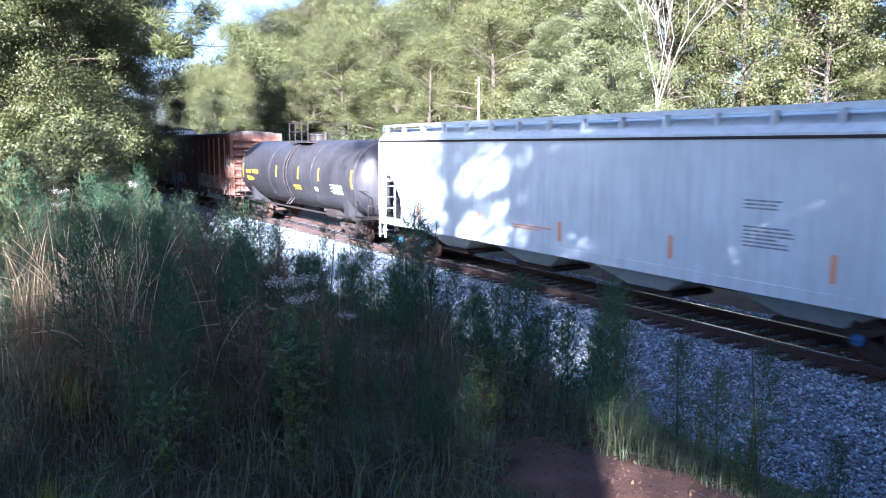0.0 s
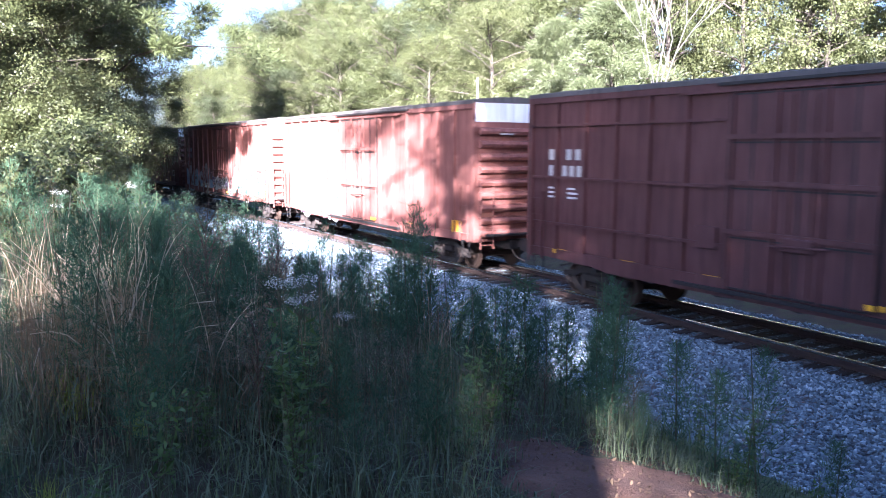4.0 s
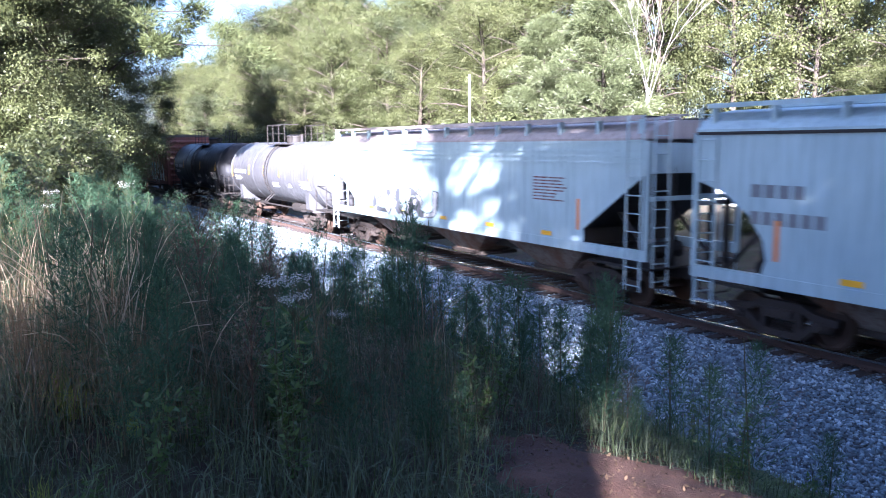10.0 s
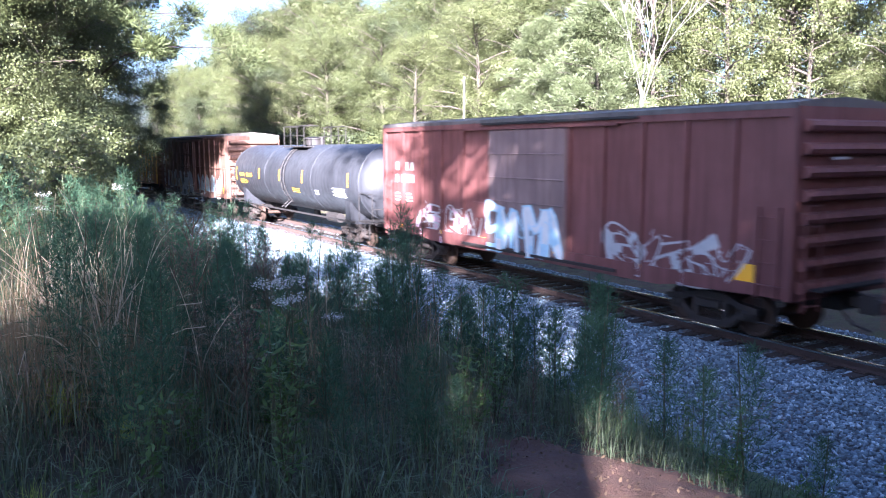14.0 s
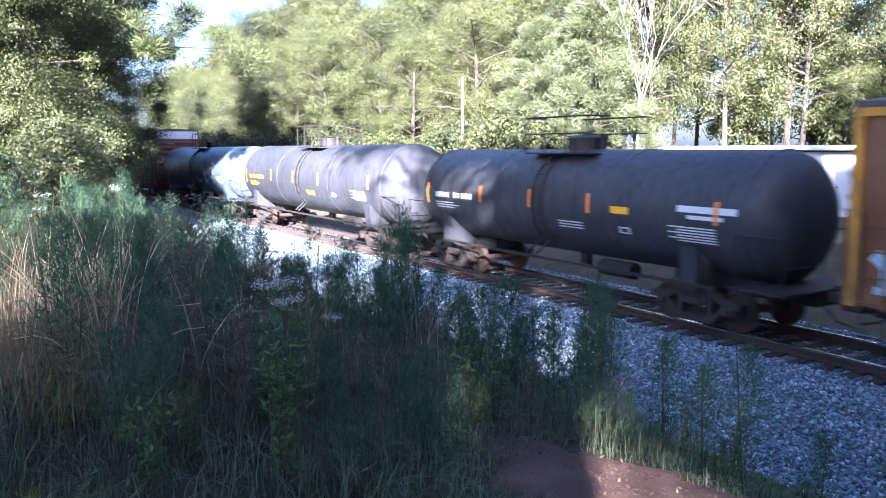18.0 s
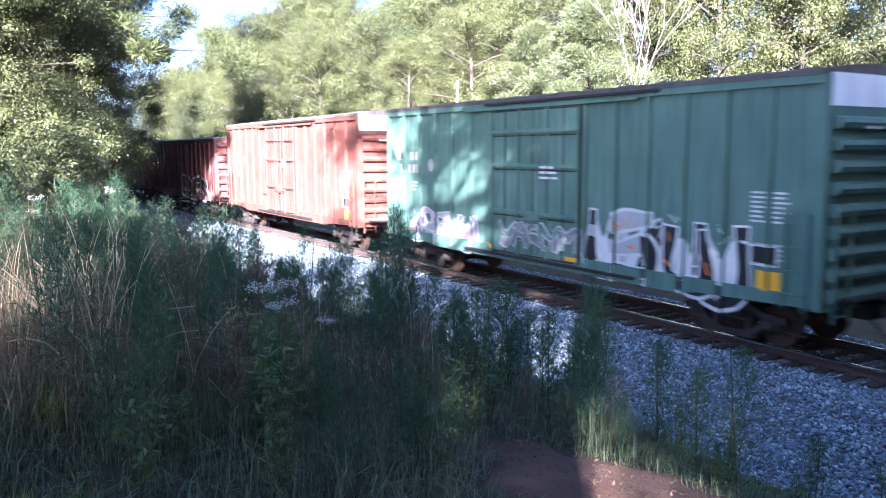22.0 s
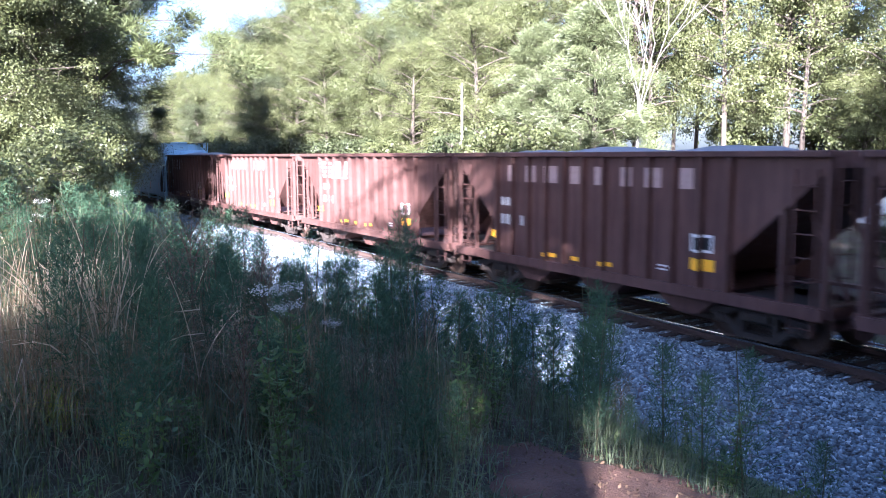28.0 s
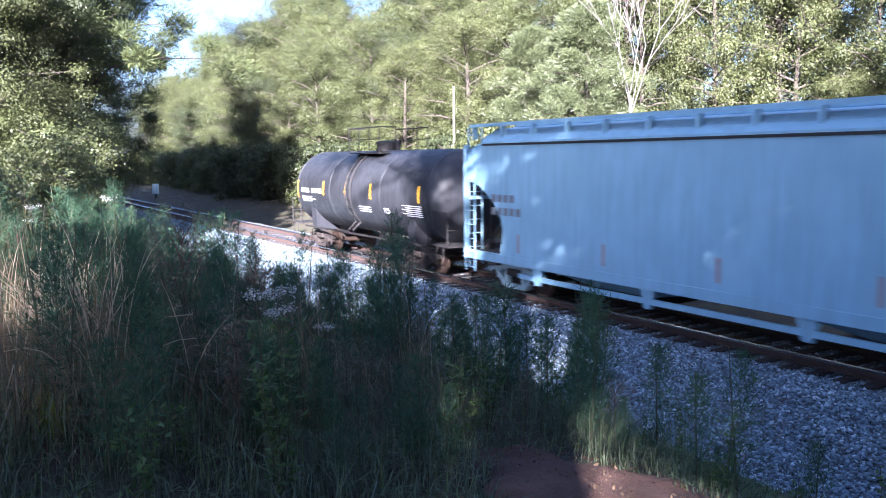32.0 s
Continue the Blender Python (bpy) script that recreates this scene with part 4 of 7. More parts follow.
    # ribbed ends
    for s in (-1, 1):
        x = s * hl
        part("end_wall", made(box, x, x + s * 0.05, -1.5, 1.5, sill + 0.1, high - 0.06), end_m, car)
        rows = 8 if high < 4.8 else 9
        top = high - (0.75 if white_end else 0.25)
        for k in range(rows):
            z = sill + 0.35 + (top - sill - 0.5) * k / (rows - 1)
            bm = bmesh.new()
            prism(bm, [(s * 0.0, -0.12), (s * 0.13, -0.08), (s * 0.17, 0), (s * 0.13, 0.08), (s * 0.0, 0.12)], -1.36, 1.36)
            ob = part("end_rib", bm, end_m, car)
            ob.location = (x + s * 0.045, 0, z)
        if white_end:
            part("end_panel", made(box, x + s * 0.05, x + s * 0.06, -1.5, 1.5, high - 0.62, high - 0.07), ENDWHITE, car, "white painted strip at the top of the end")
        for q in (-1, 1):
            part("corner_post", made(box, x - s * 0.09, x + s * 0.06, q * 1.46, q * 1.54, sill + 0.1, high - 0.08), rib_m, car)
        ladder(car, paint_m, x + s * 0.2, -1.15, sill - 0.1, 2.7, 0.45, "y")
        part("end_step", made(box, x + s * 0.1, x + s * 0.45, -1.2, 1.2, sill + 0.3, sill + 0.34), UNDER, car, "crossover platform")
    for s in (-1, 1):
        bm = bmesh.new()
        box(bm, hl * s + 0.222 * s, hl * s + 0.226 * s, -0.75, -0.25, high - 1.0, high - 0.95)
        part("end_lettering", bm, WORN, car)
    for xx in (hl - 0.42, -hl + 0.42):
        for q in (-0.22, 0.22):
            part("ladder_stile", made(box, xx + q - 0.025, xx + q + 0.025, -1.61, -1.56, sill + 0.1, 2.65), paint_m, car)
        for k in range(4):
            part("grab_iron", rod(bmesh.new(), (xx - 0.22, -1.6, 1.2 + k * 0.42), (xx + 0.22, -1.6, 1.2 + k * 0.42), 0.012, 5), paint_m, car)
        bm = bmesh.new()
        pipe(bm, [(xx - 0.2, -1.5, sill + 0.1), (xx - 0.2, -1.5, sill - 0.38), (xx + 0.2, -1.5, sill - 0.38), (xx + 0.2, -1.5, sill + 0.1)], 0.018)
        part("sill_step", bm, UNDER, car)
    bm = bmesh.new()
    box(bm, -hl - 0.25, hl + 0.25, -0.33, 0.33, 0.72, 1.0)
    for k in range(7):
        xx = -hl + 2.5 + (length - 5) * k / 6
        box(bm, xx - 0.08, xx + 0.08, -1.4, 1.4, 0.78, 0.98)
    rod(bm, (-1.5, 0.5, 0.66), (-0.3, 0.5, 0.66), 0.17, 10)
    box(bm, 0.4, 1.0, 0.2, 0.7, 0.5, 0.8)
    part("underframe", bm, UNDER, car)
    running_gear(car, length, hl - 2.1)
    return car, Side(car, 1.47, ribs, 0.05, 1.545, [(d0, d1, 1.622 if door_style == "plug" else 1.588)])


def usual_marks(side, length, high, sill=0.86, right=True, plate=True, seed=0, off=0.0, upright=False):
    """The small white writing and yellow strips that such cars carry."""
    hl = length / 2
    side.letters(-hl + 0.75, 3.45 if high > 4.8 else 3.0, 4, 0.2, 0.26, LETTER, gap=0.7, skip=(1,))
    side.letters(-hl + 0.75, 3.05 if high > 4.8 else 2.6, 5, 0.17, 0.26, LETTER, gap=0.6, skip=(1,))
    side.bars(-hl + 0.75, 2.72 if high > 4.8 else 2.2, 3, 0.35, 0.07, LETTER, seed=seed)
    side.bars(-hl + 1.5, 2.72 if high > 4.8 else 2.2, 3, 0.4, 0.07, LETTER, seed=seed + 1)
    if right:
        for k in range(2):
            side.bars(hl - 2.5 + off + k * (0.62 - off * 0.15), 2.95, 7, 0.34, 0.055, LETTER, seed=seed + k)
            side.bars(hl - 1.3 + k * 0.45 - off * 0.2, 2.95 - off * 0.9, 5, 0.34, 0.055, LETTER, seed=seed + 3 + k)
    if plate:
        side.stencil(hl - 2.4 + off * 0.9, 1.62, 0.62, 0.42)
    if upright:
        side.strip(hl - 3.3, sill + 0.45, 0.16, 0.46)
        side.strip(hl - 1.5, sill + 0.4, 0.26, 0.5)
        side.strip(hl - 0.75, sill + 0.2, 0.4, 0.12)
    else:
        side.strip(hl - 1.0, sill + 0.5, 0.55, 0.36)
    for f in (-0.42, -0.27, -0.12, 0.1, 0.26):
        side.strip(f * length, sill + 0.3, 0.42, 0.1)


# ---------------------------------------------------------------- tank car
def tank_car(label, length, paint_m, radius=1.47, strip=AMBER, letters=LETTER, band=True, platform=UNDER, plate=True, white_sign=False, seed=0, strips=(-0.44, -0.22, -0.05, 0.12, 0.4)):
    car = tagged(new("tank_car"), label, "tank car", "cars of the freight train")
    hl, zc = length / 2, 2.42 + (radius - 1.5) * 0.6
    prof = [(-hl, 0.05), (-hl + 0.06, radius * 0.45), (-hl + 0.2, radius * 0.75), (-hl + 0.42, radius * 0.93), (-hl + 0.7, radius)]
    prof = prof + [(-a, r) for a, r in prof[::-1]]
    shell = smooth(part("tank", made(spun, prof, 40), paint_m, car), 1.2)
    shell.location.z = zc
    for x in (-hl + 0.7, hl - 0.7, -hl * 0.34, hl * 0.36):
        w = smooth(part("weld_band", made(spun, [(x - 0.04, radius), (x - 0.03, radius + 0.012), (x + 0.03, radius + 0.012), (x + 0.04, radius)], 40), paint_m, car), 1.2)
        w.location.z = zc
    # manway, valves and the platform on top
    top = zc + radius
    dome = smooth(part("manway", made(spun, [(0, 0.42), (0.3, 0.42), (0.3, 0.46), (0.36, 0.46), (0.42, 0.3)], 18), platform, car))
    dome.matrix_basis = Matrix.Translation((0, 0, top - 0.06)) @ Matrix.Rotation(radians(-90), 4, "Y")
    for q in (-0.62, 0.62):
        v = bmesh.new()
        rod(v, (q, 0.1, top - 0.05), (q, 0.1, top + 0.3), 0.09, 8)
        rod(v, (q, 0.1, top + 0.3), (q, 0.1, top + 0.36), 0.13, 8)
        part("valve", v, platform, car)
    for q in (-1, 1):
        part("platform_deck", made(box, -1.25, 1.25, q * 0.55, q * 1.0, top - 0.12, top - 0.08), platform, car, "steel grating deck")
        rail = part("top_rail", pipe(bmesh.new(), [(-1.25, q * 1.0, top + 0.82), (1.25, q * 1.0, top + 0.82)], 0.024), platform, car)
        part("mid_rail", pipe(bmesh.new(), [(-1.25, q * 1.0, top + 0.4), (1.25, q * 1.0, top + 0.4)], 0.018), platform, rail)
        for x in (-1.25, -0.42, 0.42, 1.25):
            part("rail_post", rod(bmesh.new(), (x, q * 1.0, top - 0.12), (x, q * 1.0, top + 0.82), 0.022), platform, rail)
    for x in (-1.25, 1.25):
        part("end_rail", pipe(bmesh.new(), [(x, -1.0, top + 0.82), (x, -0.3, top + 0.82)], 0.024), platform, car)
    # the curved ladder down the flank
    for s in (-1, 1):
        for xx in (-0.42, -0.05):
            bm = bmesh.new()
            pts = [(xx, s * (radius + 0.06) * math.sin(a), zc + (radius + 0.06) * math.cos(a)) for a in (0.55 + 0.22 * k for k in range(9))]
            pts.append((xx, s * 1.5, 1.05))
            pipe(bm, pts, 0.026)
            lad = part("ladder", bm, platform, car, "black curved ladder")
        for k in range(9):
            a = 0.6 + 0.22 * k
            y, z = s * (radius + 0.07) * math.sin(a), zc + (radius + 0.07) * math.cos(a)
            part("rung", rod(bmesh.new(), (-0.42, y, z), (-0.05, y, z), 0.014, 5), platform, lad)
    # sills, saddles and end platforms
    for s in (-1, 1):
        part("side_rail", made(box, -hl + 1.2, hl - 1.2, s * 1.38, s * 1.43, 0.9, 0.97), UNDER, car, "long walkway pipe")
        part("sill", made(box, s * (hl + 0.3), s * (hl - 3.2), -0.35, 0.35, 0.7, 1.02), UNDER, car)
        bm = bmesh.new()
        prism(bm, [(-1.3, 0.8), (1.3, 0.8), (1.35, 1.7), (1.15, 1.55), (0.7, 1.15), (0, 1.0), (-0.7, 1.15), (-1.15, 1.55), (-1.35, 1.7)], s * (hl - 2.2), s * (hl - 1.75), "x")
        part("saddle", bm, paint_m, car)
        part("end_deck", made(box, s * (hl + 0.35), s * (hl - 0.9), -1.4, 1.4, 0.98, 1.03), UNDER, car)
        for q in (-1, 1):
            bm = bmesh.new()
            pipe(bm, [(s * (hl + 0.3), q * 1.38, 1.0), (s * (hl + 0.3), q * 1.38, 2.05), (s * (hl - 0.75), q * 1.42, 2.05), (s * (hl - 0.75), q * 1.42, 1.0)], 0.022)
            pipe(bm, [(s * (hl + 0.3), q * 1.38, 1.5), (s * (hl + 0.3), q * 0.5, 1.5)], 0.02)
            part("handrail", bm, UNDER, car)
            bm = bmesh.new()
            x = s * (hl - 0.1)
            pipe(bm, [(x - 0.2, q * 1.4, 1.0), (x - 0.2, q * 1.4, 0.42), (x + 0.2, q * 1.4, 0.42), (x + 0.2, q * 1.4, 1.0)], 0.018)
            part("sill_step", bm, UNDER, car)
    bm = bmesh.new()
    rod(bm, (hl - 5.2, -0.7, 0.85), (hl - 4.1, -0.7, 0.85), 0.2, 12)
    part("air_tank", bm, UNDER, car)
    rod_bm = bmesh.new()
    rod(rod_bm, (0.15, 0, 0.62), (0.15, 0, 1.0), 0.16, 10)
    part("outlet", rod_bm, UNDER, car)

    def wrap(name, x, w, a0, a1, material, lift=0.006, n=5):
        """A strip that hugs the shell between two angles from the top."""
        bm = bmesh.new()
        prev = None
        for k in range(n + 1):
            a = a0 + (a1 - a0) * k / n
            y, z = -(radius + lift) * math.sin(a), zc + (radius + lift) * math.cos(a)
            row = (bm.verts.new((x, y, z)), bm.verts.new((x + w, y, z)))
            if prev:
                bm.faces.new((prev[0], row[0], row[1], prev[1]))
            prev = row
        bmesh.ops.recalc_face_normals(bm, faces=bm.faces[:])
        if bm.faces[0].normal.y > 0:
            bmesh.ops.reverse_faces(bm, faces=bm.faces[:])
        return part(name, bm, material, car, "amber reflective strip" if name == "reflector" else "")

    for f in strips:
        wrap("reflector", f * length, 0.11, 1.33, 1.68 if abs(f) < 0.43 else 1.8, strip)
    for k in range(10):
        if k != 4:
            wrap("lettering", -0.40 * length + k * 0.21, 0.13, 1.52, 1.64, letters)
    for k in range(3):
        wrap("lettering", -0.40 * length, 1.0 + 0.3 * (k % 2), 1.74 + k * 0.055, 1.765 + k * 0.055, letters, n=1)
        wrap("lettering", 0.04 * length, 0.9, 1.86 + k * 0.055, 1.885 + k * 0.055, letters, n=1)
    if plate:
        for k in range(6):
            wrap("placard_line", 0.31 * length + 0.25 * (k % 2), 1.25 - 0.25 * (k % 2), 1.74 + k * 0.045, 1.762 + k * 0.045, LETTER, 0.005, 1)
        wrap("placard", 0.2 * length, 0.34, 1.86, 1.98, LETTER, 0.004)
        wrap("placard_field", 0.2 * length + 0.05, 0.24, 1.885, 1.955, paint_m, 0.008)
    if white_sign:
        wrap("placard", 0.33 * length, 1.5, 1.42, 1.52, LETTER, 0.005)
        wrap("placard", 0.35 * length, 0.9, 1.56, 1.62, LETTER, 0.005)
        wrap("placard", 0.18 * length, 0.6, 1.52, 1.64, AMBER, 0.005)
    # writing on the end
    bm = bmesh.new()
    for k in range(3):
        x = hl - 0.13 + 0.02 * k
        box(bm, x, x + 0.01, -0.55 + 0.1 * k, 0.15, zc + 0.5 - 0.16 * k, zc + 0.57 - 0.16 * k)
    part("end_lettering", bm, letters, car)
    running_gear(car, length + 0.4, hl - 2.0)
    return car


# ---------------------------------------------------------------- covered hopper
def covered_hopper(label, length, paint_m, eave=4.0, sill=1.18, pockets=4, curved=True, roof_m=None, top_lines=False, cut=1.7, caps=None, strip=ORANGE, low_rail=False, rounded=0.0):
    car = tagged(new("covered_hopper"), label, "hopper car", "cars of the freight train")
    hl = length / 2
    roof_m = roof_m or paint_m

    def outline(w):
        left = [(-hl, eave), (-hl, eave - 0.75)]
        if rounded:
            left = [(-hl + rounded, eave), (-hl + rounded * 0.55, eave - 0.08), (-hl + rounded * 0.2, eave - 0.3), (-hl, eave - 0.75)]
        if curved:
            left += [(-hl + 0.05, eave - 1.0), (-hl + cut * 0.4, eave - 1.2), (-hl + cut * 0.75, eave - 1.6), (-hl + cut * 0.95, eave - 2.05), (-hl + cut, eave - 2.4), (-hl + cut * 0.95, sill + 0.1), (-hl + cut * 0.85, sill)]
        else:
            left += [(-hl + cut, 1.75), (-hl + cut, sill)]
        return left + [(-x, z) for x, z in left[::-1]]
    bm = bmesh.new()
    pts = outline(1)
    layers = [(-1.5, 0.0), (-1.42, 0.0), (1.42, 0.0), (1.5, 0.0)]
    prism(bm, pts, -1.5, 1.5)
    # slope sheets and underside: their shade is put in as black
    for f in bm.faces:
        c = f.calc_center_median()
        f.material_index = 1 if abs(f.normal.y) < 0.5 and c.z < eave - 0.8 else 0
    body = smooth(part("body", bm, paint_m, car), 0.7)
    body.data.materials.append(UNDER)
    bm = bmesh.new()
    prism(bm, [(-1.52, eave - 0.09), (-1.52, eave + 0.02), (-1.38, eave + 0.17), (-1.05, eave + 0.34), (-0.5, eave + 0.42), (0.5, eave + 0.42), (1.05, eave + 0.34), (1.38, eave + 0.17), (1.52, eave + 0.02), (1.52, eave - 0.09)], -hl + rounded, hl - rounded, "x")
    part("roof", bm, roof_m, car, "arched roof" if not top_lines else "grey roof stained with rust")
    part("hatch_trough", made(box, -hl + 0.7, hl - 0.7, -0.28, 0.28, eave + 0.42, eave + 0.53, 0.03), roof_m, car)
    for k in range(int(length / 1.2)):
        x = -hl + 1.0 + k * 1.2
        part("hatch_clamp", made(box, x, x + 0.06, -0.33, 0.33, eave + 0.53, eave + 0.57), roof_m, car)
    # roof walk on brackets, both sides
    for s in (-1, 1):
        walkway = part("roof_walk", made(box, -hl + 0.15, hl - 0.15, s * 1.0, s * 1.42, eave + 0.47, eave + 0.5), UNDER, car, "grated roof walkway")
        part("walk_edge", made(box, -hl + 0.15, hl - 0.15, s * 1.41, s * 1.44, eave + 0.43, eave + 0.52), roof_m, walkway)
        n = int(length / 1.35)
        for k in range(n + 1):
            x = -hl + 0.3 + (length - 0.6) * k / n
            part("walk_bracket", made(box, x - 0.045, x + 0.045, s * 1.3, s * 1.43, eave + 0.1, eave + 0.47), paint_m, walkway)
    if top_lines:
        for k in range(3):
            for s in (-1, 1):
                part("top_rib", made(box, -hl, hl, s * 1.5, s * 1.53, eave - 0.28 - 0.14 * k, eave - 0.23 - 0.14 * k), paint_m, car)
    for s in (-1, 1):
        # thin strip along the eave, black on the curved-side cars
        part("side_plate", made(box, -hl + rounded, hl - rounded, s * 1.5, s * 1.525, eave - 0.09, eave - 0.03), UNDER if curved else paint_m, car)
        part("side_sill", made(box, -hl, hl, s * 1.38, s * 1.52, sill - 0.17, sill + 0.06), paint_m, car)
        if low_rail:
            part("low_rail", made(box, -hl + 2.4, hl - 2.4, s * 1.36, s * 1.44, sill - 0.5, sill - 0.38), paint_m, car)
            for k in range(4):
                x = -hl + 3.2 + (length - 6.4) * k / 3
                part("gusset", made(prism, [(x - 0.22, sill - 0.17), (x + 0.22, sill - 0.17), (x + 0.1, sill - 0.6), (x - 0.1, sill - 0.6)], s * 1.37, s * 1.45), paint_m, car)
    # discharge pockets
    span = (length - 2 * cut) / pockets
    wy = 0.6
    for k in range(pockets):
        x0 = -hl + cut + span * k
        bm = bmesh.new()
        lo = [(x0 + span * 0.36, -wy, 0.48), (x0 + span * 0.64, -wy, 0.48), (x0 + span * 0.64, wy, 0.48), (x0 + span * 0.36, wy, 0.48)]
        hi = [(x0 + 0.02, -1.22, sill), (x0 + span - 0.02, -1.22, sill), (x0 + span - 0.02, 1.22, sill), (x0 + 0.02, 1.22, sill)]
        vl, vh = [bm.verts.new(p) for p in lo], [bm.verts.new(p) for p in hi]
        bm.faces.new(vl)
        bm.faces.new(vh)
        for i in range(4):
            bm.faces.new((vl[i], vl[(i + 1) % 4], vh[(i + 1) % 4], vh[i]))
        bmesh.ops.recalc_face_normals(bm, faces=bm.faces[:])
        p = part("hopper_pocket", bm, GRIMED if paint_m is PALE else paint_m, car)
        part("gate", made(box, x0 + span * 0.3, x0 + span * 0.7, -wy - 0.08, wy + 0.08, 0.36, 0.48, 0.02), TRUCK, p, "discharge gate")
    part("centre_sill", made(box, -hl - 0.2, hl + 0.2, -0.3, 0.3, 0.72, 1.0), UNDER, car)
    # the open ends: posts, ladders, platform, braces; inner ones blackened for the shade
    for s in (-1, 1):
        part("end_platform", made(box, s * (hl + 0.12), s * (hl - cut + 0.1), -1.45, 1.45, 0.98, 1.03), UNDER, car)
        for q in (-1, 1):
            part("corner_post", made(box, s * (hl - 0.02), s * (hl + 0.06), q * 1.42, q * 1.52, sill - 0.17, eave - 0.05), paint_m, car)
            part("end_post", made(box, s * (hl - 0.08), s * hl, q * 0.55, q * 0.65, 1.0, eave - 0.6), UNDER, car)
            ladder(car, paint_m, s * (hl - 0.3), q * 1.55, 0.5, eave + (0.5 if s > 0 else -0.1), 0.46, "x", 0.4)
            bm = bmesh.new()
            rod(bm, (s * (hl - 0.1), q * 0.9, 1.0), (s * (hl - cut * 0.75), q * 0.9, 2.2), 0.05)
            part("end_brace", bm, UNDER, car)
        ladder(car, paint_m, s * (hl + 0.08), -1.1, 0.6, eave + 0.45, 0.45, "y", 0.4)
        part("end_cross_bar", made(box, s * (hl - 0.02), s * (hl + 0.04), -1.5, 1.5, 2.5, 2.6), paint_m, car)
        bm = bmesh.new()
        rod(bm, (s * (hl - 0.9), -0.5, 1.25), (s * (hl - 0.9), 0.5, 1.25), 0.2, 12)
        part("brake_reservoir", bm, UNDER, car)
    running_gear(car, length + 0.2, hl - 1.75, caps, PALEFRAME if low_rail else None)
    side = Side(car, 1.502)
    if paint_m is PALE:
        for q in (-1, 1):
            side.strip(q * (hl - cut - 0.22), sill + 0.72, 0.11, 0.75, ORANGE, "orange reflective strip")
        for f in (-0.3, -0.16, 0.0, 0.15, 0.3):
            side.strip(f * length, sill + 0.16, 0.42, 0.11, AMBER)
    else:
        for k in range(5):
            f = -0.36 + 0.18 * k
            side.strip(f * length, sill + 0.42 + 0.02 * k, 0.1, 0.5, strip, "orange reflective strip")
    return car, side


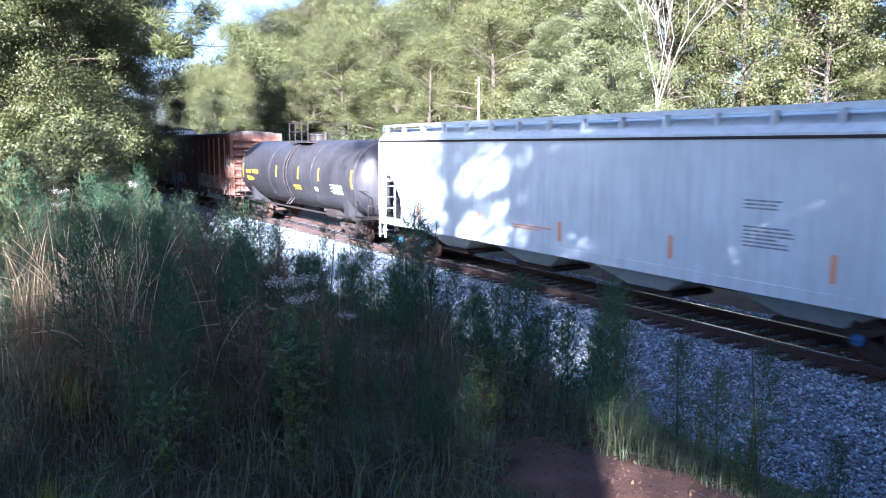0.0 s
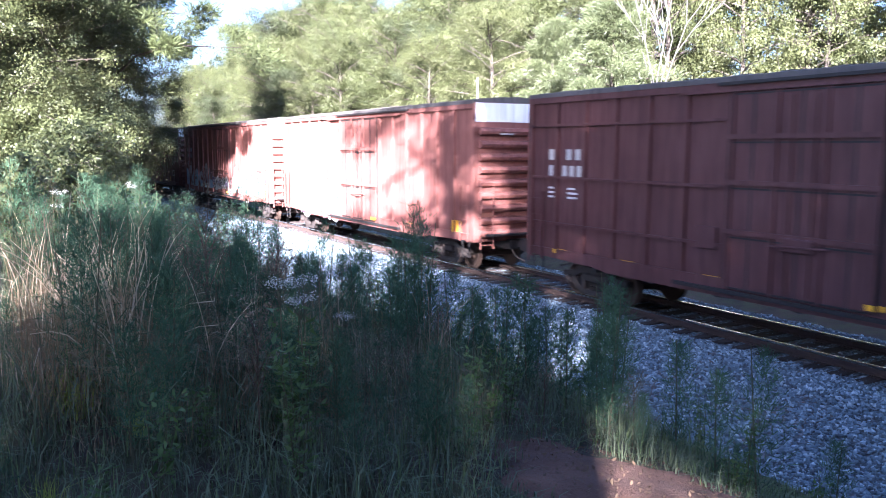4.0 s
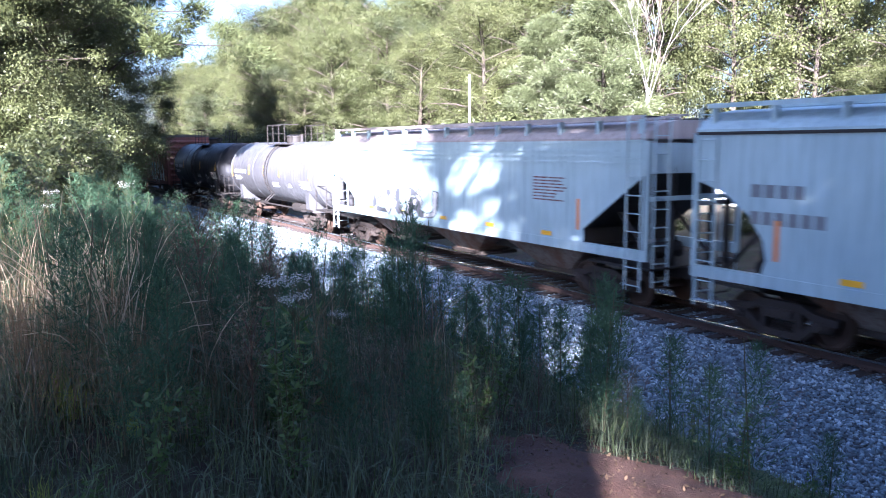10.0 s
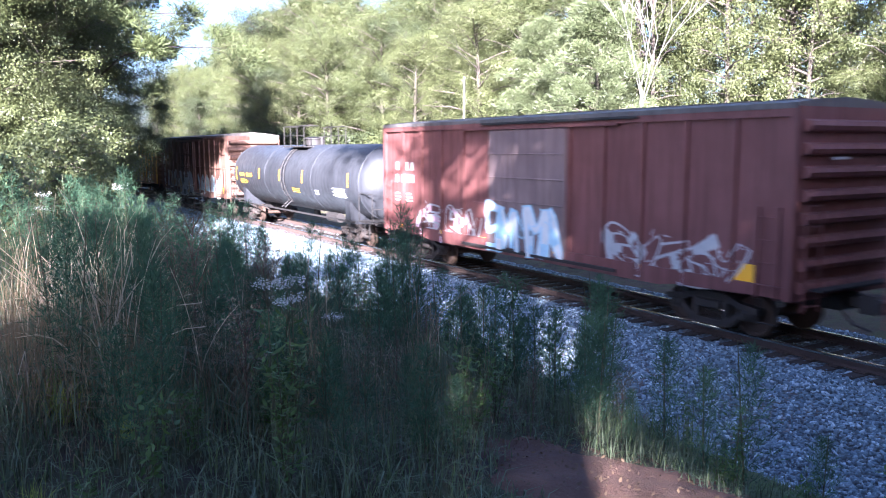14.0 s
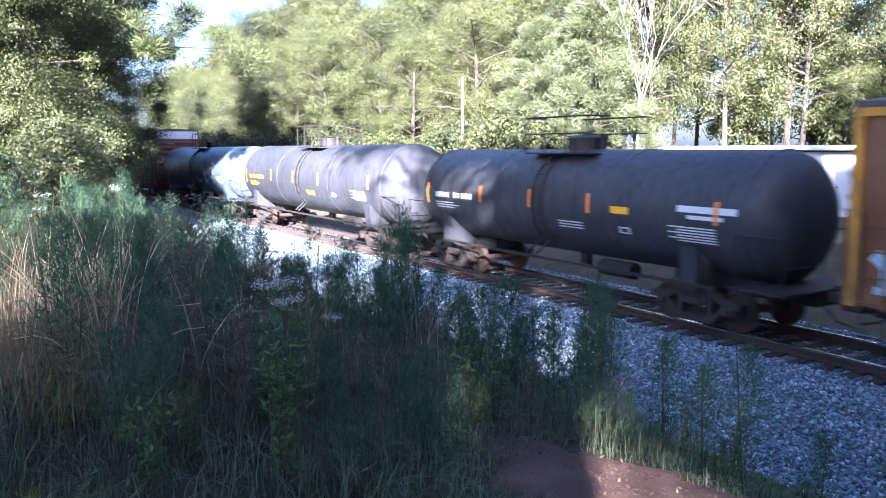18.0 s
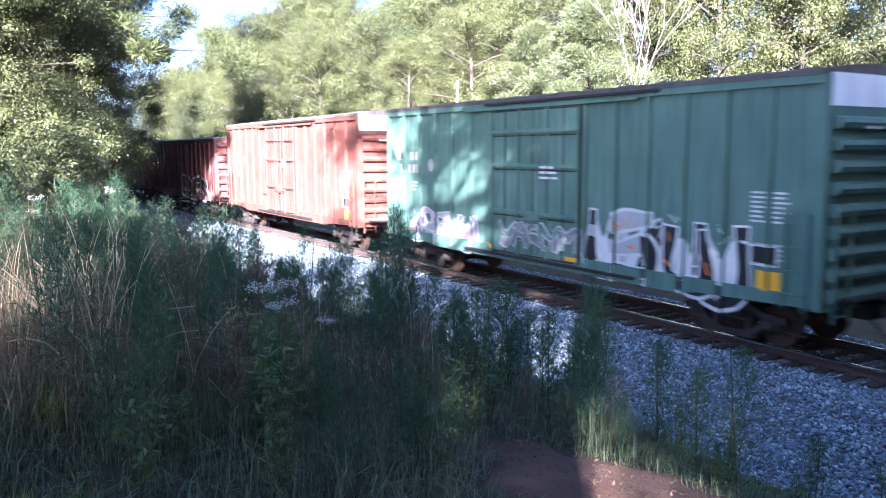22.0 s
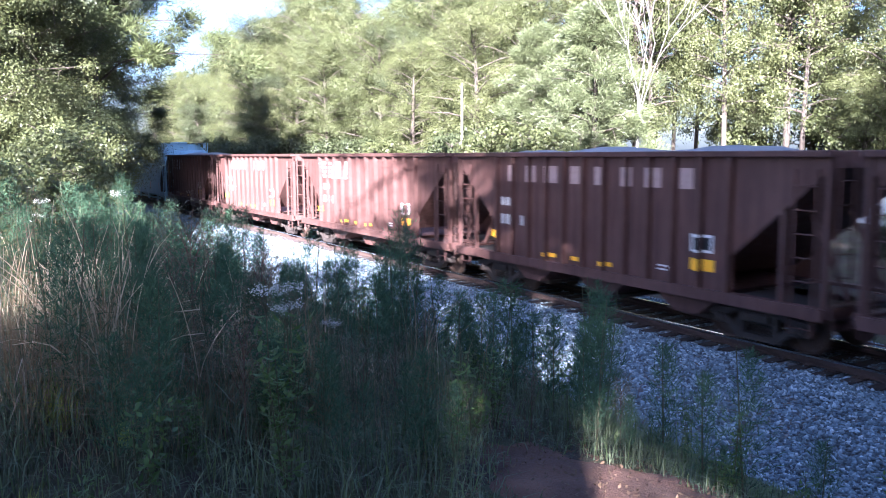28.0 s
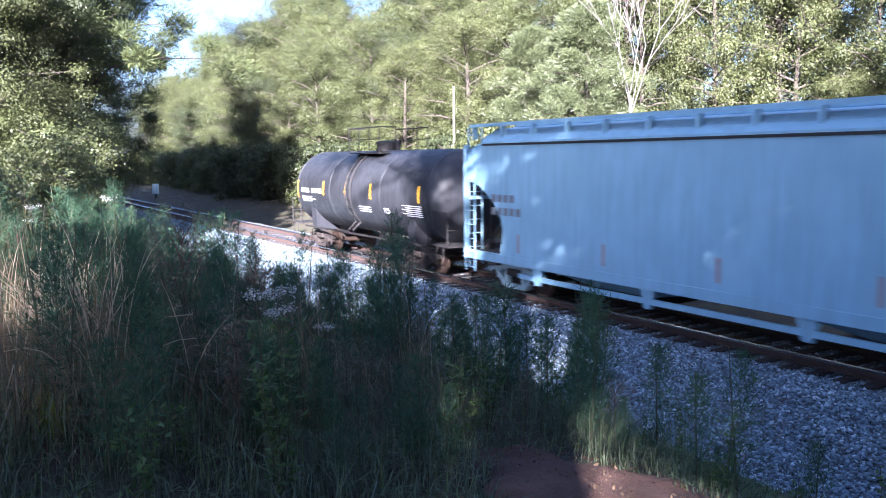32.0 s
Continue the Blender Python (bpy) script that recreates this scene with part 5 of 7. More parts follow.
# ---------------------------------------------------------------- open hopper
def open_hopper(label, length, paint_m, top=3.74, sill=0.98, ribs_n=12, cut=2.0, loaded=True, seed=0):
    car = tagged(new("open_hopper"), label, "hopper car", "cars of the freight train")
    hl = length / 2
    side_pts = [(-hl, top), (-hl, top - 0.28), (-hl + cut, 1.75), (-hl + cut, sill), (hl - cut, sill), (hl - cut, 1.75), (hl, top - 0.28), (hl, top)]
    for s in (-1, 1):
        part("side_sheet", made(prism, side_pts, s * 1.4, s * 1.46), paint_m, car)
        part("top_chord", made(box, -hl - 0.03, hl + 0.03, s * 1.36, s * 1.6, top - 0.1, top + 0.02, 0.015), paint_m, car)
        part("side_sill", made(box, -hl, hl, s * 1.36, s * 1.58, sill - 0.16, sill + 0.06), paint_m, car)
    me = rib_mesh(("hop", top), 0.055, 0.13, top - 0.1 - sill - 0.06, paint_m)
    ribs = [-hl + cut + 0.05 + (length - 2 * cut - 0.1) * i / (ribs_n - 1) for i in range(ribs_n)]
    for r in ribs:
        again("rib", me, car, pose(r, -1.46, sill + 0.06))
        again("rib", me, car, pose(r, 1.46, sill + 0.06, 0, 0, 180))
    for s in (-1, 1):
        part("slope_sheet", made(prism, [(s * hl, top), (s * hl, top - 0.28), (s * (hl - cut), 1.75), (s * (hl - cut - 0.6), 1.3), (s * (hl - cut - 0.65), 1.36), (s * (hl - cut - 0.05), 1.85), (s * (hl - 0.06), top)], -1.4, 1.4), paint_m, car)
        for q in (-1, 1):
            part("corner_post", made(box, s * (hl - 0.1), s * hl, q * 1.38, q * 1.5, sill - 0.1, top - 0.1), paint_m, car)
            bm = bmesh.new()
            prism(bm, [(s * (hl - 0.95), sill), (s * (hl - 0.85), sill), (s * (hl - 0.85), top - 1.1), (s * (hl - 0.95), top - 0.95)], q * 1.4, q * 1.47)
            part("end_post", bm, paint_m, car)
            ladder(car, paint_m, s * (hl - 0.45), q * 1.5, 0.5, top - 0.3, 0.45, "x", 0.42)
            part("end_strut", rod(bmesh.new(), (s * (hl - 0.1), q * 0.6, 1.0), (s * (hl - 0.9), q * 0.6, 2.6), 0.05), paint_m, car)
        ladder(car, paint_m, s * (hl + 0.06), -1.1, 0.6, top - 0.2, 0.45, "y", 0.42)
        part("end_sill", made(box, s * (hl - 0.15), s * (hl + 0.1), -1.45, 1.45, 0.86, 1.06), paint_m, car)
        part("end_floor", made(box, s * (hl - 0.1), s * (hl - cut), -1.2, 1.2, 0.96, 1.0), UNDER, car)
    span = (length - 2 * cut) / 3
    for k in range(3):
        x0 = -hl + cut + span * k
        bm = bmesh.new()
        prism(bm, [(x0 + 0.05, sill + 0.1), (x0 + span - 0.05, sill + 0.1), (x0 + span * 0.62, 0.42), (x0 + span * 0.38, 0.42)], -1.25, 1.25)
        p = part("hopper_pocket", bm, paint_m, car)
        part("gate", made(box, x0 + span * 0.34, x0 + span * 0.66, -1.0, 1.0, 0.34, 0.42), TRUCK, p, "discharge gate")
    part("centre_sill", made(box, -hl - 0.2, hl + 0.2, -0.3, 0.3, 0.72, 1.0), UNDER, car)
    if loaded:
        rg = np.random.default_rng(seed)
        xs, ys = np.linspace(-hl + 0.35, hl - 0.35, 40), np.linspace(-1.38, 1.38, 12)
        h = lambda gx, gy: top - 0.12 + 0.26 * np.maximum(0, 1 - (gy / 1.38) ** 2) * np.clip((hl - 0.3 - np.abs(gx)) / 2, 0, 1) * (0.75 + 0.25 * np.sin(gx * 1.7 + seed)) + rg.uniform(-0.03, 0.03, gx.shape)
        again("load", grid_mesh("load", xs, ys, h, LOAD), car, None, "heaped grey crushed stone")
    running_gear(car, length, hl - 1.65)
    return car, Side(car, 1.46, ribs, 0.055, 1.59)


# ---------------------------------------------------------------- the train
def gone(t):
    """How far the train has run after t seconds."""
    return 16.517 * t + 0.0352 * t * t


TRAIN = []


def couple(car, rear, head):
    """The car's body reaches from rear to head along the track at the start."""
    TRAIN.append((car, (rear + head) / 2))


def hopper_marks(side, letters_m=LETTER, n=9, x=-3.2, z=3.0, w=0.34, h=0.42, gap=0.85):
    side.letters(x, z, n, w, h, letters_m, gap=gap)
    side.letters(-3.75, 2.35, 3, 0.16, 0.22, LETTER)
    side.letters(-3.75, 1.85, 6, 0.16, 0.26, LETTER, skip=(3,))
    side.strip(-4.0, 1.55, 0.36, 0.2)
    for f in (-1.6, -0.6, 0.4):
        side.strip(f, 1.2, 0.42, 0.1)
    side.stencil(2.9, 1.75, 0.55, 0.36)
    side.strip(3.2, 1.5, 0.6, 0.24)
    side.bars(2.0, 1.35, 2, 0.5, 0.05, LETTER)


car, s = covered_hopper("white covered hopper car with smooth curved sides", 20.9, WHITE, 4.0, 1.18, 4, True, caps=BLUECAP)
s.letters(-8.9, 2.85, 5, 0.2, 0.2, DARKLET)
s.letters(-8.9, 2.5, 6, 0.2, 0.2, DARKLET)
s.bars(-8.9, 2.2, 4, 0.7, 0.05, DARKLET)
s.bars(5.6, 2.75, 3, 1.0, 0.045, WORNDARK)
s.bars(5.6, 2.25, 6, 1.2, 0.045, WORNDARK)
s.bars(-2.1, 1.65, 2, 2.0, 0.045, ORANGE)
couple(car, -26.4, -5.5)

couple(tank_car("long black tank car with yellow lettering", 16.6, BLACK, 1.58, AMBER, AMBER, strips=(-0.44, -0.103, 0.081, 0.233, 0.445)), -44.6, -28.0)

car, s = boxcar("brown boxcar with graffiti along its lower side", 18.9, 4.5, BROWN, (0.0, 3.5), None, (0.3, 0.5, 0.72), 1.2)
s.letters(-8.6, 2.42, 3, 0.36, 0.5, LETTER, gap=0.75, label="large white company initials")
s.letters(-8.6, 2.0, 6, 0.18, 0.24, LETTER, gap=0.5, skip=(2,))
s.strip(-8.95, 2.1, 0.1, 0.7)
s.strokes(-7.2, -2.5, 0.9, 1.9, 8, 3, SKYBLUE, SKYBLUE, [SKYBLUE, PURPLE, SPRAYWHITE, TEAL, SILVER], SPRAYWHITE, 1.4)
s.strokes(1.95, 6.9, 0.92, 1.95, 9, 4, TAN, SPRAYWHITE, [TAN, SILVER, SPRAYWHITE, TAN, WORNDARK], SPRAYWHITE, 1.2)
s.strokes(7.2, 8.7, 0.95, 1.7, 3, 6, SKYBLUE, SPRAYWHITE, [AMBER, SPRAYWHITE, SKYBLUE, AMBER])
s.bars(6.4, 2.0, 4, 0.9, 0.06, WORN)
s.strokes(8.5, 9.3, 2.35, 3.2, 2, 5, SPRAYWHITE, SKYBLUE, [SPRAYWHITE, SKYBLUE], SPRAYWHITE, 1.3)
s.stencil(0.2, 3.2, 0.6, 0.3)
s.strip(8.6, 1.25, 0.5, 0.3)
couple(car, -65.2, -46.3)

car, s = boxcar("tall red oxide boxcar with a plug door and white end strip", 16.1, 5.1, DEEPMAROON, (0.0, 3.1), None, (0.3, 0.55, 0.78), 1.15, True, bands=(4.3, 3.0, 1.85))
usual_marks(s, 16.1, 5.1, seed=1, upright=True)
couple(car, -83.8, -67.7)

car, s = boxcar("tall brown boxcar covered in blue and white graffiti", 16.75, 5.12, OXIDE, (0.2, 3.4), None, (0.35, 0.7), 1.15, True)
usual_marks(s, 16.75, 5.12, right=False, plate=False, seed=2)
s.strokes(-6.1, -1.8, 0.9, 2.35, 5, 8, SKYBLUE, SPRAYWHITE, [SKYBLUE, SILVER, SPRAYWHITE, PURPLE], SPRAYWHITE, 1.3)
couple(car, -103.35, -86.6)

car, s = boxcar("tall brown boxcar with large white and teal graffiti", 18.7, 5.13, OXIDE, (0.4, 3.8), None, (0.35, 0.7), 1.25, True)
usual_marks(s, 18.7, 5.13, right=False, plate=False, seed=3)
s.strokes(2.4, 8.6, 0.95, 2.5, 8, 17, TEAL, SPRAYBLACK, [SPRAYWHITE, SILVER, SPRAYWHITE, SPRAYWHITE, TAN], TEAL, 1.3)
s.strokes(-8.8, -1.8, 0.95, 2.4, 8, 12, SKYBLUE, SPRAYWHITE, [OXIDE, MAROON, SPRAYWHITE, SILVER, SKYBLUE], SPRAYWHITE, 1.35)
s.strokes(-1.3, 2.1, 1.35, 1.95, 6, 13, None, SILVER, [SPRAYBLACK, PURPLE, SILVER])
for x in (2.7, 5.0, 7.2):
    s.strip(x, 1.7, 0.22, 0.5)
couple(car, -124.4, -105.6)

car, s = boxcar("tall red oxide boxcar with cross bands and white end strip", 15.7, 5.1, DEEPMAROON, (0.0, 3.1), None, (0.3, 0.55, 0.78), 1.15, True, bands=(4.3, 3.0, 1.85))
usual_marks(s, 15.7, 5.1, seed=4, upright=True)
couple(car, -142.1, -126.4)

car, s = covered_hopper("weathered pale covered hopper car", 17.35, PALE, 4.0, 1.25, 4, True, strip=AMBER)
s.bars(4.9, 2.3, 3, 0.8, 0.07, DARKLET)
s.bars(-7.6, 2.4, 3, 0.9, 0.1, WORNDARK)
s.bars(3.2, 3.55, 2, 2.2, 0.07, WORNDARK)
s.bars(2.0, 1.9, 2, 1.0, 0.05, DARKLET)
couple(car, -161.2, -143.85)

car, s = covered_hopper("light grey covered hopper car with rust red stencils", 17.05, PALE, 4.0, 1.25, 4, True)
s.letters(-7.2, 2.75, 4, 0.22, 0.24, DARKLET)
s.letters(-7.2, 2.25, 6, 0.2, 0.24, DARKLET)
s.bars(1.6, 2.6, 6, 1.3, 0.05, MAROON)
s.bars(5.4, 2.2, 3, 0.8, 0.05, DARKLET)
couple(car, -180.0, -162.95)

car, s = covered_hopper("off-white covered hopper car with a rust-stained ribbed roof", 17.2, PALE, 3.85, 1.35, 3, False, GREYROOF, True, 2.0)
s.letters(-6.3, 2.75, 4, 0.24, 0.24, DARKLET)
s.letters(-6.5, 2.3, 5, 0.22, 0.24, DARKLET)
s.strokes(-4.6, -0.6, 1.45, 2.25, 5, 41, None, DARKLET, [DARKLET, SILVER], SILVER)
s.bars(4.6, 2.9, 8, 1.4, 0.05, MAROON)
couple(car, -198.6, -181.4)

couple(tank_car("blue-black tank car with white lettering", 13.8, BLUEBLACK, 1.5, AMBER, LETTER), -213.8, -200.0)
couple(tank_car("short black tank car with white lettering", 12.85, BLACK, 1.5, AMBER, LETTER), -228.1, -215.25)

car, s = boxcar("faded red boxcar with white and silver graffiti", 15.8, 4.45, OXIDE, (0.0, 3.4), None, (0.27, 0.5, 0.72), 1.05)
usual_marks(s, 15.8, 4.45, right=False, seed=5)
s.strokes(1.9, 6.3, 0.98, 2.4, 6, 51, SPRAYWHITE, SPRAYBLACK, [SPRAYWHITE, SILVER, SKYBLUE, SPRAYWHITE, RED], SPRAYWHITE, 1.5)
s.strokes(-6.2, -1.9, 0.95, 1.65, 8, 52, None, SPRAYWHITE, [SILVER, OXIDE, WORNDARK])
s.strokes(-7.3, -6.3, 1.4, 2.1, 2, 53, None, SKYBLUE, [TEAL, SKYBLUE])
s.bars(6.4, 2.2, 5, 0.5, 0.05, LETTER)
couple(car, -245.2, -229.4)

car, s = boxcar("dark red boxcar with a grey sliding door and pale blue tag", 15.9, 4.5, MAROON, (0.1, 3.3), GREYDOOR, (0.27, 0.5, 0.72), 1.3, False, door_style="ribbed")
usual_marks(s, 15.9, 4.5, right=False, plate=False, seed=6)
s.strokes(-5.6, -2.0, 1.0, 2.0, 6, 61, None, SILVER, [MAROON, MAROON, PINK])
s.strokes(-1.5, 1.6, 0.95, 2.15, 5, 62, None, SKYBLUE, [SPRAYWHITE, SKYBLUE, SPRAYWHITE, WORNDARK], SPRAYWHITE, 1.5)
s.strokes(3.4, 6.8, 1.0, 1.9, 5, 63, None, SILVER, [MAROON, MAROON, SILVER], SILVER)
couple(car, -263.0, -247.1)

couple(tank_car("long black tank car with yellow end bands", 17.0, BLACK, 1.48, AMBER, AMBER), -281.6, -264.6)

car, s = boxcar("rusty brown boxcar with silver graffiti along its side", 16.2, 4.45, BROWN, (-0.6, 3.5), None, (0.25, 0.5, 0.75), 1.2, bands=(3.4, 2.6))
usual_marks(s, 16.2, 4.45, right=False, plate=False, seed=7)
s.strokes(-6.3, 0.9, 0.94, 2.1, 7, 71, WORNDARK, SPRAYWHITE, [SILVER, SILVER, WORNDARK, SILVER, TAN], SPRAYBLACK, 1.5)
s.strokes(1.9, 6.6, 0.98, 2.1, 6, 72, SKYBLUE, SPRAYWHITE, [SILVER, SKYBLUE])
for k in range(3):
    s.strokes(-7.9, -7.2, 1.1 + 0.8 * k, 1.7 + 0.8 * k, 2, 73 + k, None, SPRAYWHITE, [BROWN], SPRAYWHITE, 0.7)
couple(car, -298.5, -282.3)

car, s = boxcar("rusting orange-yellow boxcar with a charcoal door and cross emblem", 15.8, 4.45, RUSTSHEET, (-0.25, 3.3), CHARCOAL, (0.3, 0.6), 1.25, sill=1.0, door_style="ribbed", rib_m=YELLOW, end_m=SOOTYRUST)
s.letters(-6.3, 2.55, 6, 0.17, 0.22, SPRAYBLACK, skip=(3,))
s.letters(-6.3, 2.2, 6, 0.17, 0.22, SPRAYBLACK, skip=(3,))
cx, cz = 4.55, 2.55
for sx in (-1, 1):
    s.lay("emblem_bar", [[(cx - sx * 1.0, cz - 0.9), (cx - sx * 0.7, cz - 0.9), (cx + sx * 1.0, cz + 0.9), (cx + sx * 0.7, cz + 0.9)]], YELLOW, "", 0.005 + 0.002 * sx)
    for sz in (-1, 1):
        s.lay("emblem_end", [[(cx + sx * 0.42, cz + sz * 0.42), (cx + sx * 0.62, cz + sz * 0.3), (cx + sx * 1.08, cz + sz * 0.86), (cx + sx * 0.78, cz + sz * 0.95)]], SKYBLUE, "", 0.009)
s.strokes(-7.4, -5.0, 1.3, 2.0, 5, 81, SKYBLUE, SPRAYWHITE, [SKYBLUE, SPRAYWHITE])
s.strokes(4.6, 5.5, 1.15, 1.7, 3, 82, None, SPRAYWHITE, [SILVER])
s.strokes(1.6, 2.8, 1.25, 1.65, 3, 84, None, SPRAYWHITE, [RUSTSHEET])
s.strokes(-1.3, 0.4, 1.75, 2.15, 5, 83, None, SPRAYWHITE, [SILVER])
s.stencil(6.15, 1.75, 0.55, 0.65)
s.strokes(-5.0, -4.0, 1.5, 2.3, 2, 85, None, SPRAYWHITE, [RUSTSHEET])
for x in (-5.2, -2.2, 0.2, 1.5, 3.9):
    s.strip(x, 1.3, 0.5, 0.14)
couple(car, -316.5, -300.7)

couple(tank_car("dusty black tank car with white sign boards", 13.5, DUSTYTANK, 1.35, ORANGE, LETTER, white_sign=True), -332.0, -317.8)
couple(tank_car("dusty black tank car with yellow lettering", 16.9, DUSTYTANK, 1.47, AMBER, AMBER), -350.2, -333.3)
couple(tank_car("blue-grey tank car with a large saddle band", 17.8, TANKBLUE, 1.46, AMBER, AMBER, strips=(-0.44, -0.22, -0.05, 0.275, 0.455)), -369.4, -351.6)

for lab, m, r, h in (("tall red oxide boxcar with a plug door and white end strip", RED, -386.25, -370.4), ("tall green boxcar with black and white graffiti", GREEN, -404.5, -388.65), ("tall red oxide boxcar with white stencils", RED, -422.8, -406.9)):
    car, s = boxcar(lab, h - r, 5.1, m, (0.0, 3.6), None, (0.3, 0.62, 0.85), 1.02, True)
    usual_marks(s, h - r, 5.1, seed=int(-r), off=1.05)
    s.bars(0.35, 3.3, 3, 0.85, 0.08, LETTER)
    s.lay("emblem", [[(-5.2 + 0.17 * math.cos(a), 3.3 + 0.2 * math.sin(a)) for a in (k * 0.524 for k in range(12))]], WORN, "small round white emblem")
    if m is GREEN:
        s.strokes(2.2, 6.2, 0.98, 2.3, 5, 91, SPRAYWHITE, SPRAYWHITE, [SPRAYBLACK, SPRAYBLACK, SPRAYBLACK, SILVER], ORANGE, 1.9)
        s.strokes(-1.2, 1.7, 1.3, 1.9, 5, 93, None, SILVER, [GREEN, WORNDARK])
        s.strokes(-6.3, -2.8, 1.0, 1.9, 5, 92, PINK, SPRAYWHITE, [PINK, SILVER, PURPLE])
        s.lay("emblem", [[(-7.2 + 0.36 * math.cos(a), 3.85 + 0.42 * math.sin(a)) for a in (k * 0.449 for k in range(14))]], SPRAYWHITE, "round white emblem")
    couple(car, r, h)

car, s = boxcar("brown boxcar with bold black and white graffiti", 15.8, 4.45, MAROON, (0.25, 3.1), None, (0.45, 0.7), 1.05)
usual_marks(s, 15.8, 4.45, right=False, plate=False, seed=9)
s.word("BFS", 0.95, 6.2, 1.0, 2.15, SPRAYWHITE, SPRAYBLACK, 0.14)
s.strokes(6.1, 7.1, 0.95, 1.5, 4, 95, None, SILVER, [SILVER])
couple(car, -441.2, -425.4)

car, s = boxcar("brown boxcar with green block-letter graffiti", 15.9, 4.47, BROWN, (0.0, 3.5), None, (0.5, 0.75), 1.05)
s.strokes(-5.4, 6.2, 0.9, 2.2, 9, 101, PURPLE, PURPLE, [PURPLE], PURPLE)
s.word("GANKY", -5.5, 5.3, 0.95, 2.5, SPRAYWHITE, TEAL, 0.06)
s.letters(-7.5, 2.6, 2, 0.16, 0.22, LETTER)
s.letters(-7.5, 2.15, 4, 0.16, 0.22, LETTER, skip=(2,))
s.bars(5.6, 1.9, 4, 0.9, 0.05, LETTER)
s.strip(7.1, 1.75, 0.14, 0.8)
s.strip(6.3, 1.2, 0.6, 0.2)
s.bars(0.3, 3.75, 3, 0.9, 0.07, LETTER)
couple(car, -459.3, -443.4)

for k, (r, h, m, lm, lab) in enumerate((
        (-472.3, -460.5, DKHOPPER, FADED, "sooty open hopper car with faded pale lettering"), (-484.8, -473.0, HOPPER, FADED, "brown open hopper car with upright ribs"),
        (-497.7, -485.6, HOPPER, FADED, "brown open hopper car with large faded lettering"), (-510.1, -498.3, HOPPER, FADED, "brown open hopper car loaded with stone"),
        (-522.6, -510.6, HOPPER, LETTER, "brown open hopper car with a white striped emblem"), (-535.9, -523.7, HOPPER, FADED, "worn brown open hopper car with yellow strips"),
        (-548.2, -536.9, HOPPER, LETTER, "dark red open hopper car with a white striped emblem"))):
    car, s = open_hopper(lab, h - r, m, loaded=k in (1, 2, 3, 6), seed=k)
    if lm is FADED:
        hopper_marks(s, FADED, 8, -3.45, 3.0, 0.36, 0.42, 1.38) if r == -510.1 else hopper_marks(s, FADED)
    else:
        hopper_marks(s, LETTER, 0)
        def block(pts):
            return [(-3.95 + (x + 3.95) * 1.15, 3.45 + (z - 3.42) * 1.2) for x, z in pts]
        for j in range(4):
            s.lay("emblem_stripe", [block([(-3.9 + 0.05 * j, 3.32 - 0.14 * j), (-3.1, 3.32 - 0.14 * j), (-3.1, 3.4 - 0.14 * j), (-3.95 + 0.05 * j, 3.4 - 0.14 * j)])], LETTER)
        for u in (-3.05, -2.72, -2.3, -2.02):
            s.lay("emblem_block", [block([(u, 2.88), (u + 0.2, 2.88), (u + 0.28, 3.42), (u + 0.08, 3.42)])], LETTER)
    couple(car, r, h)

for r, h, lab in ((-565.2, -549.0, "light blue-grey covered hopper car with smooth sides"), (-583.8, -566.0, "plain light blue-grey covered hopper car with a low side rail")):
    car, s = covered_hopper(lab, h - r, BLUEGREY, 4.1, 1.02, 2, True, cut=1.8, low_rail=True, rounded=0.85, strip=ORANGE if r > -570 else FADED)
    s.letters(-h * 0 - (h - r) / 2 + 1.3, 2.5, 4, 0.2, 0.2, DARKLET)
    s.letters(-(h - r) / 2 + 1.3, 2.15, 5, 0.2, 0.2, DARKLET)
    couple(car, r, h)
couple(tank_car("short grey-black tank car with yellow strips at the train's end", 12.1, BLACK, 1.54, AMBER, LETTER), -597.4, -585.3)


def motions():
    """Everything that moves: the cars along the track, and their wheels while they are before the camera."""
    start = {}
    for car, u in TRAIN:
        start[car.name] = u
        walk(car, [(float(t), pose(u + gone(t), 0, 0)) for t in range(33)])
    for wheel, car, dx in ROLLING:
        u = start[car.name] + wheel.parent.location.x + dx
        rows, inside = [], False
        for k in range(32 * FPS + 1):
            t = k / FPS
            x = u + gone(t)
            if k in (0, 32 * FPS) or -62 < x < 0:
                rows.append((t, pose(dx, 0, 0.42, 0, math.degrees(min(max(x, -62), 0) / 0.42), 0)))
        walk(wheel, rows)




# ---------------------------------------------------------------- the bank: path, grass, weeds
def trodden(x, y):
    """Below one on the path."""
    return ((x + 2.2) / 1.95) ** 2 + ((y + 11.12 + 0.05 * np.sin(x * 3) + 0.04 * np.sin(x * 11 + 2)) / (0.56 + 0.05 * np.sin(x * 7))) ** 2


def patch_z(x, y):
    return lie(x, y) + 0.014 + 0.012 * np.sin(x * 9 + y * 4) * np.sin(y * 13 - x * 3) - 0.05 * np.clip(trodden(x, y) - 0.8, 0, 1)


path = tagged(new("dirt_path", grid_mesh("dirt_path", np.arange(-5.2, 1.0, 0.05), np.arange(-12.2, -10.2, 0.05), patch_z, CLAY)),
              "trodden reddish clay path along the bank", "path", kind="structure")

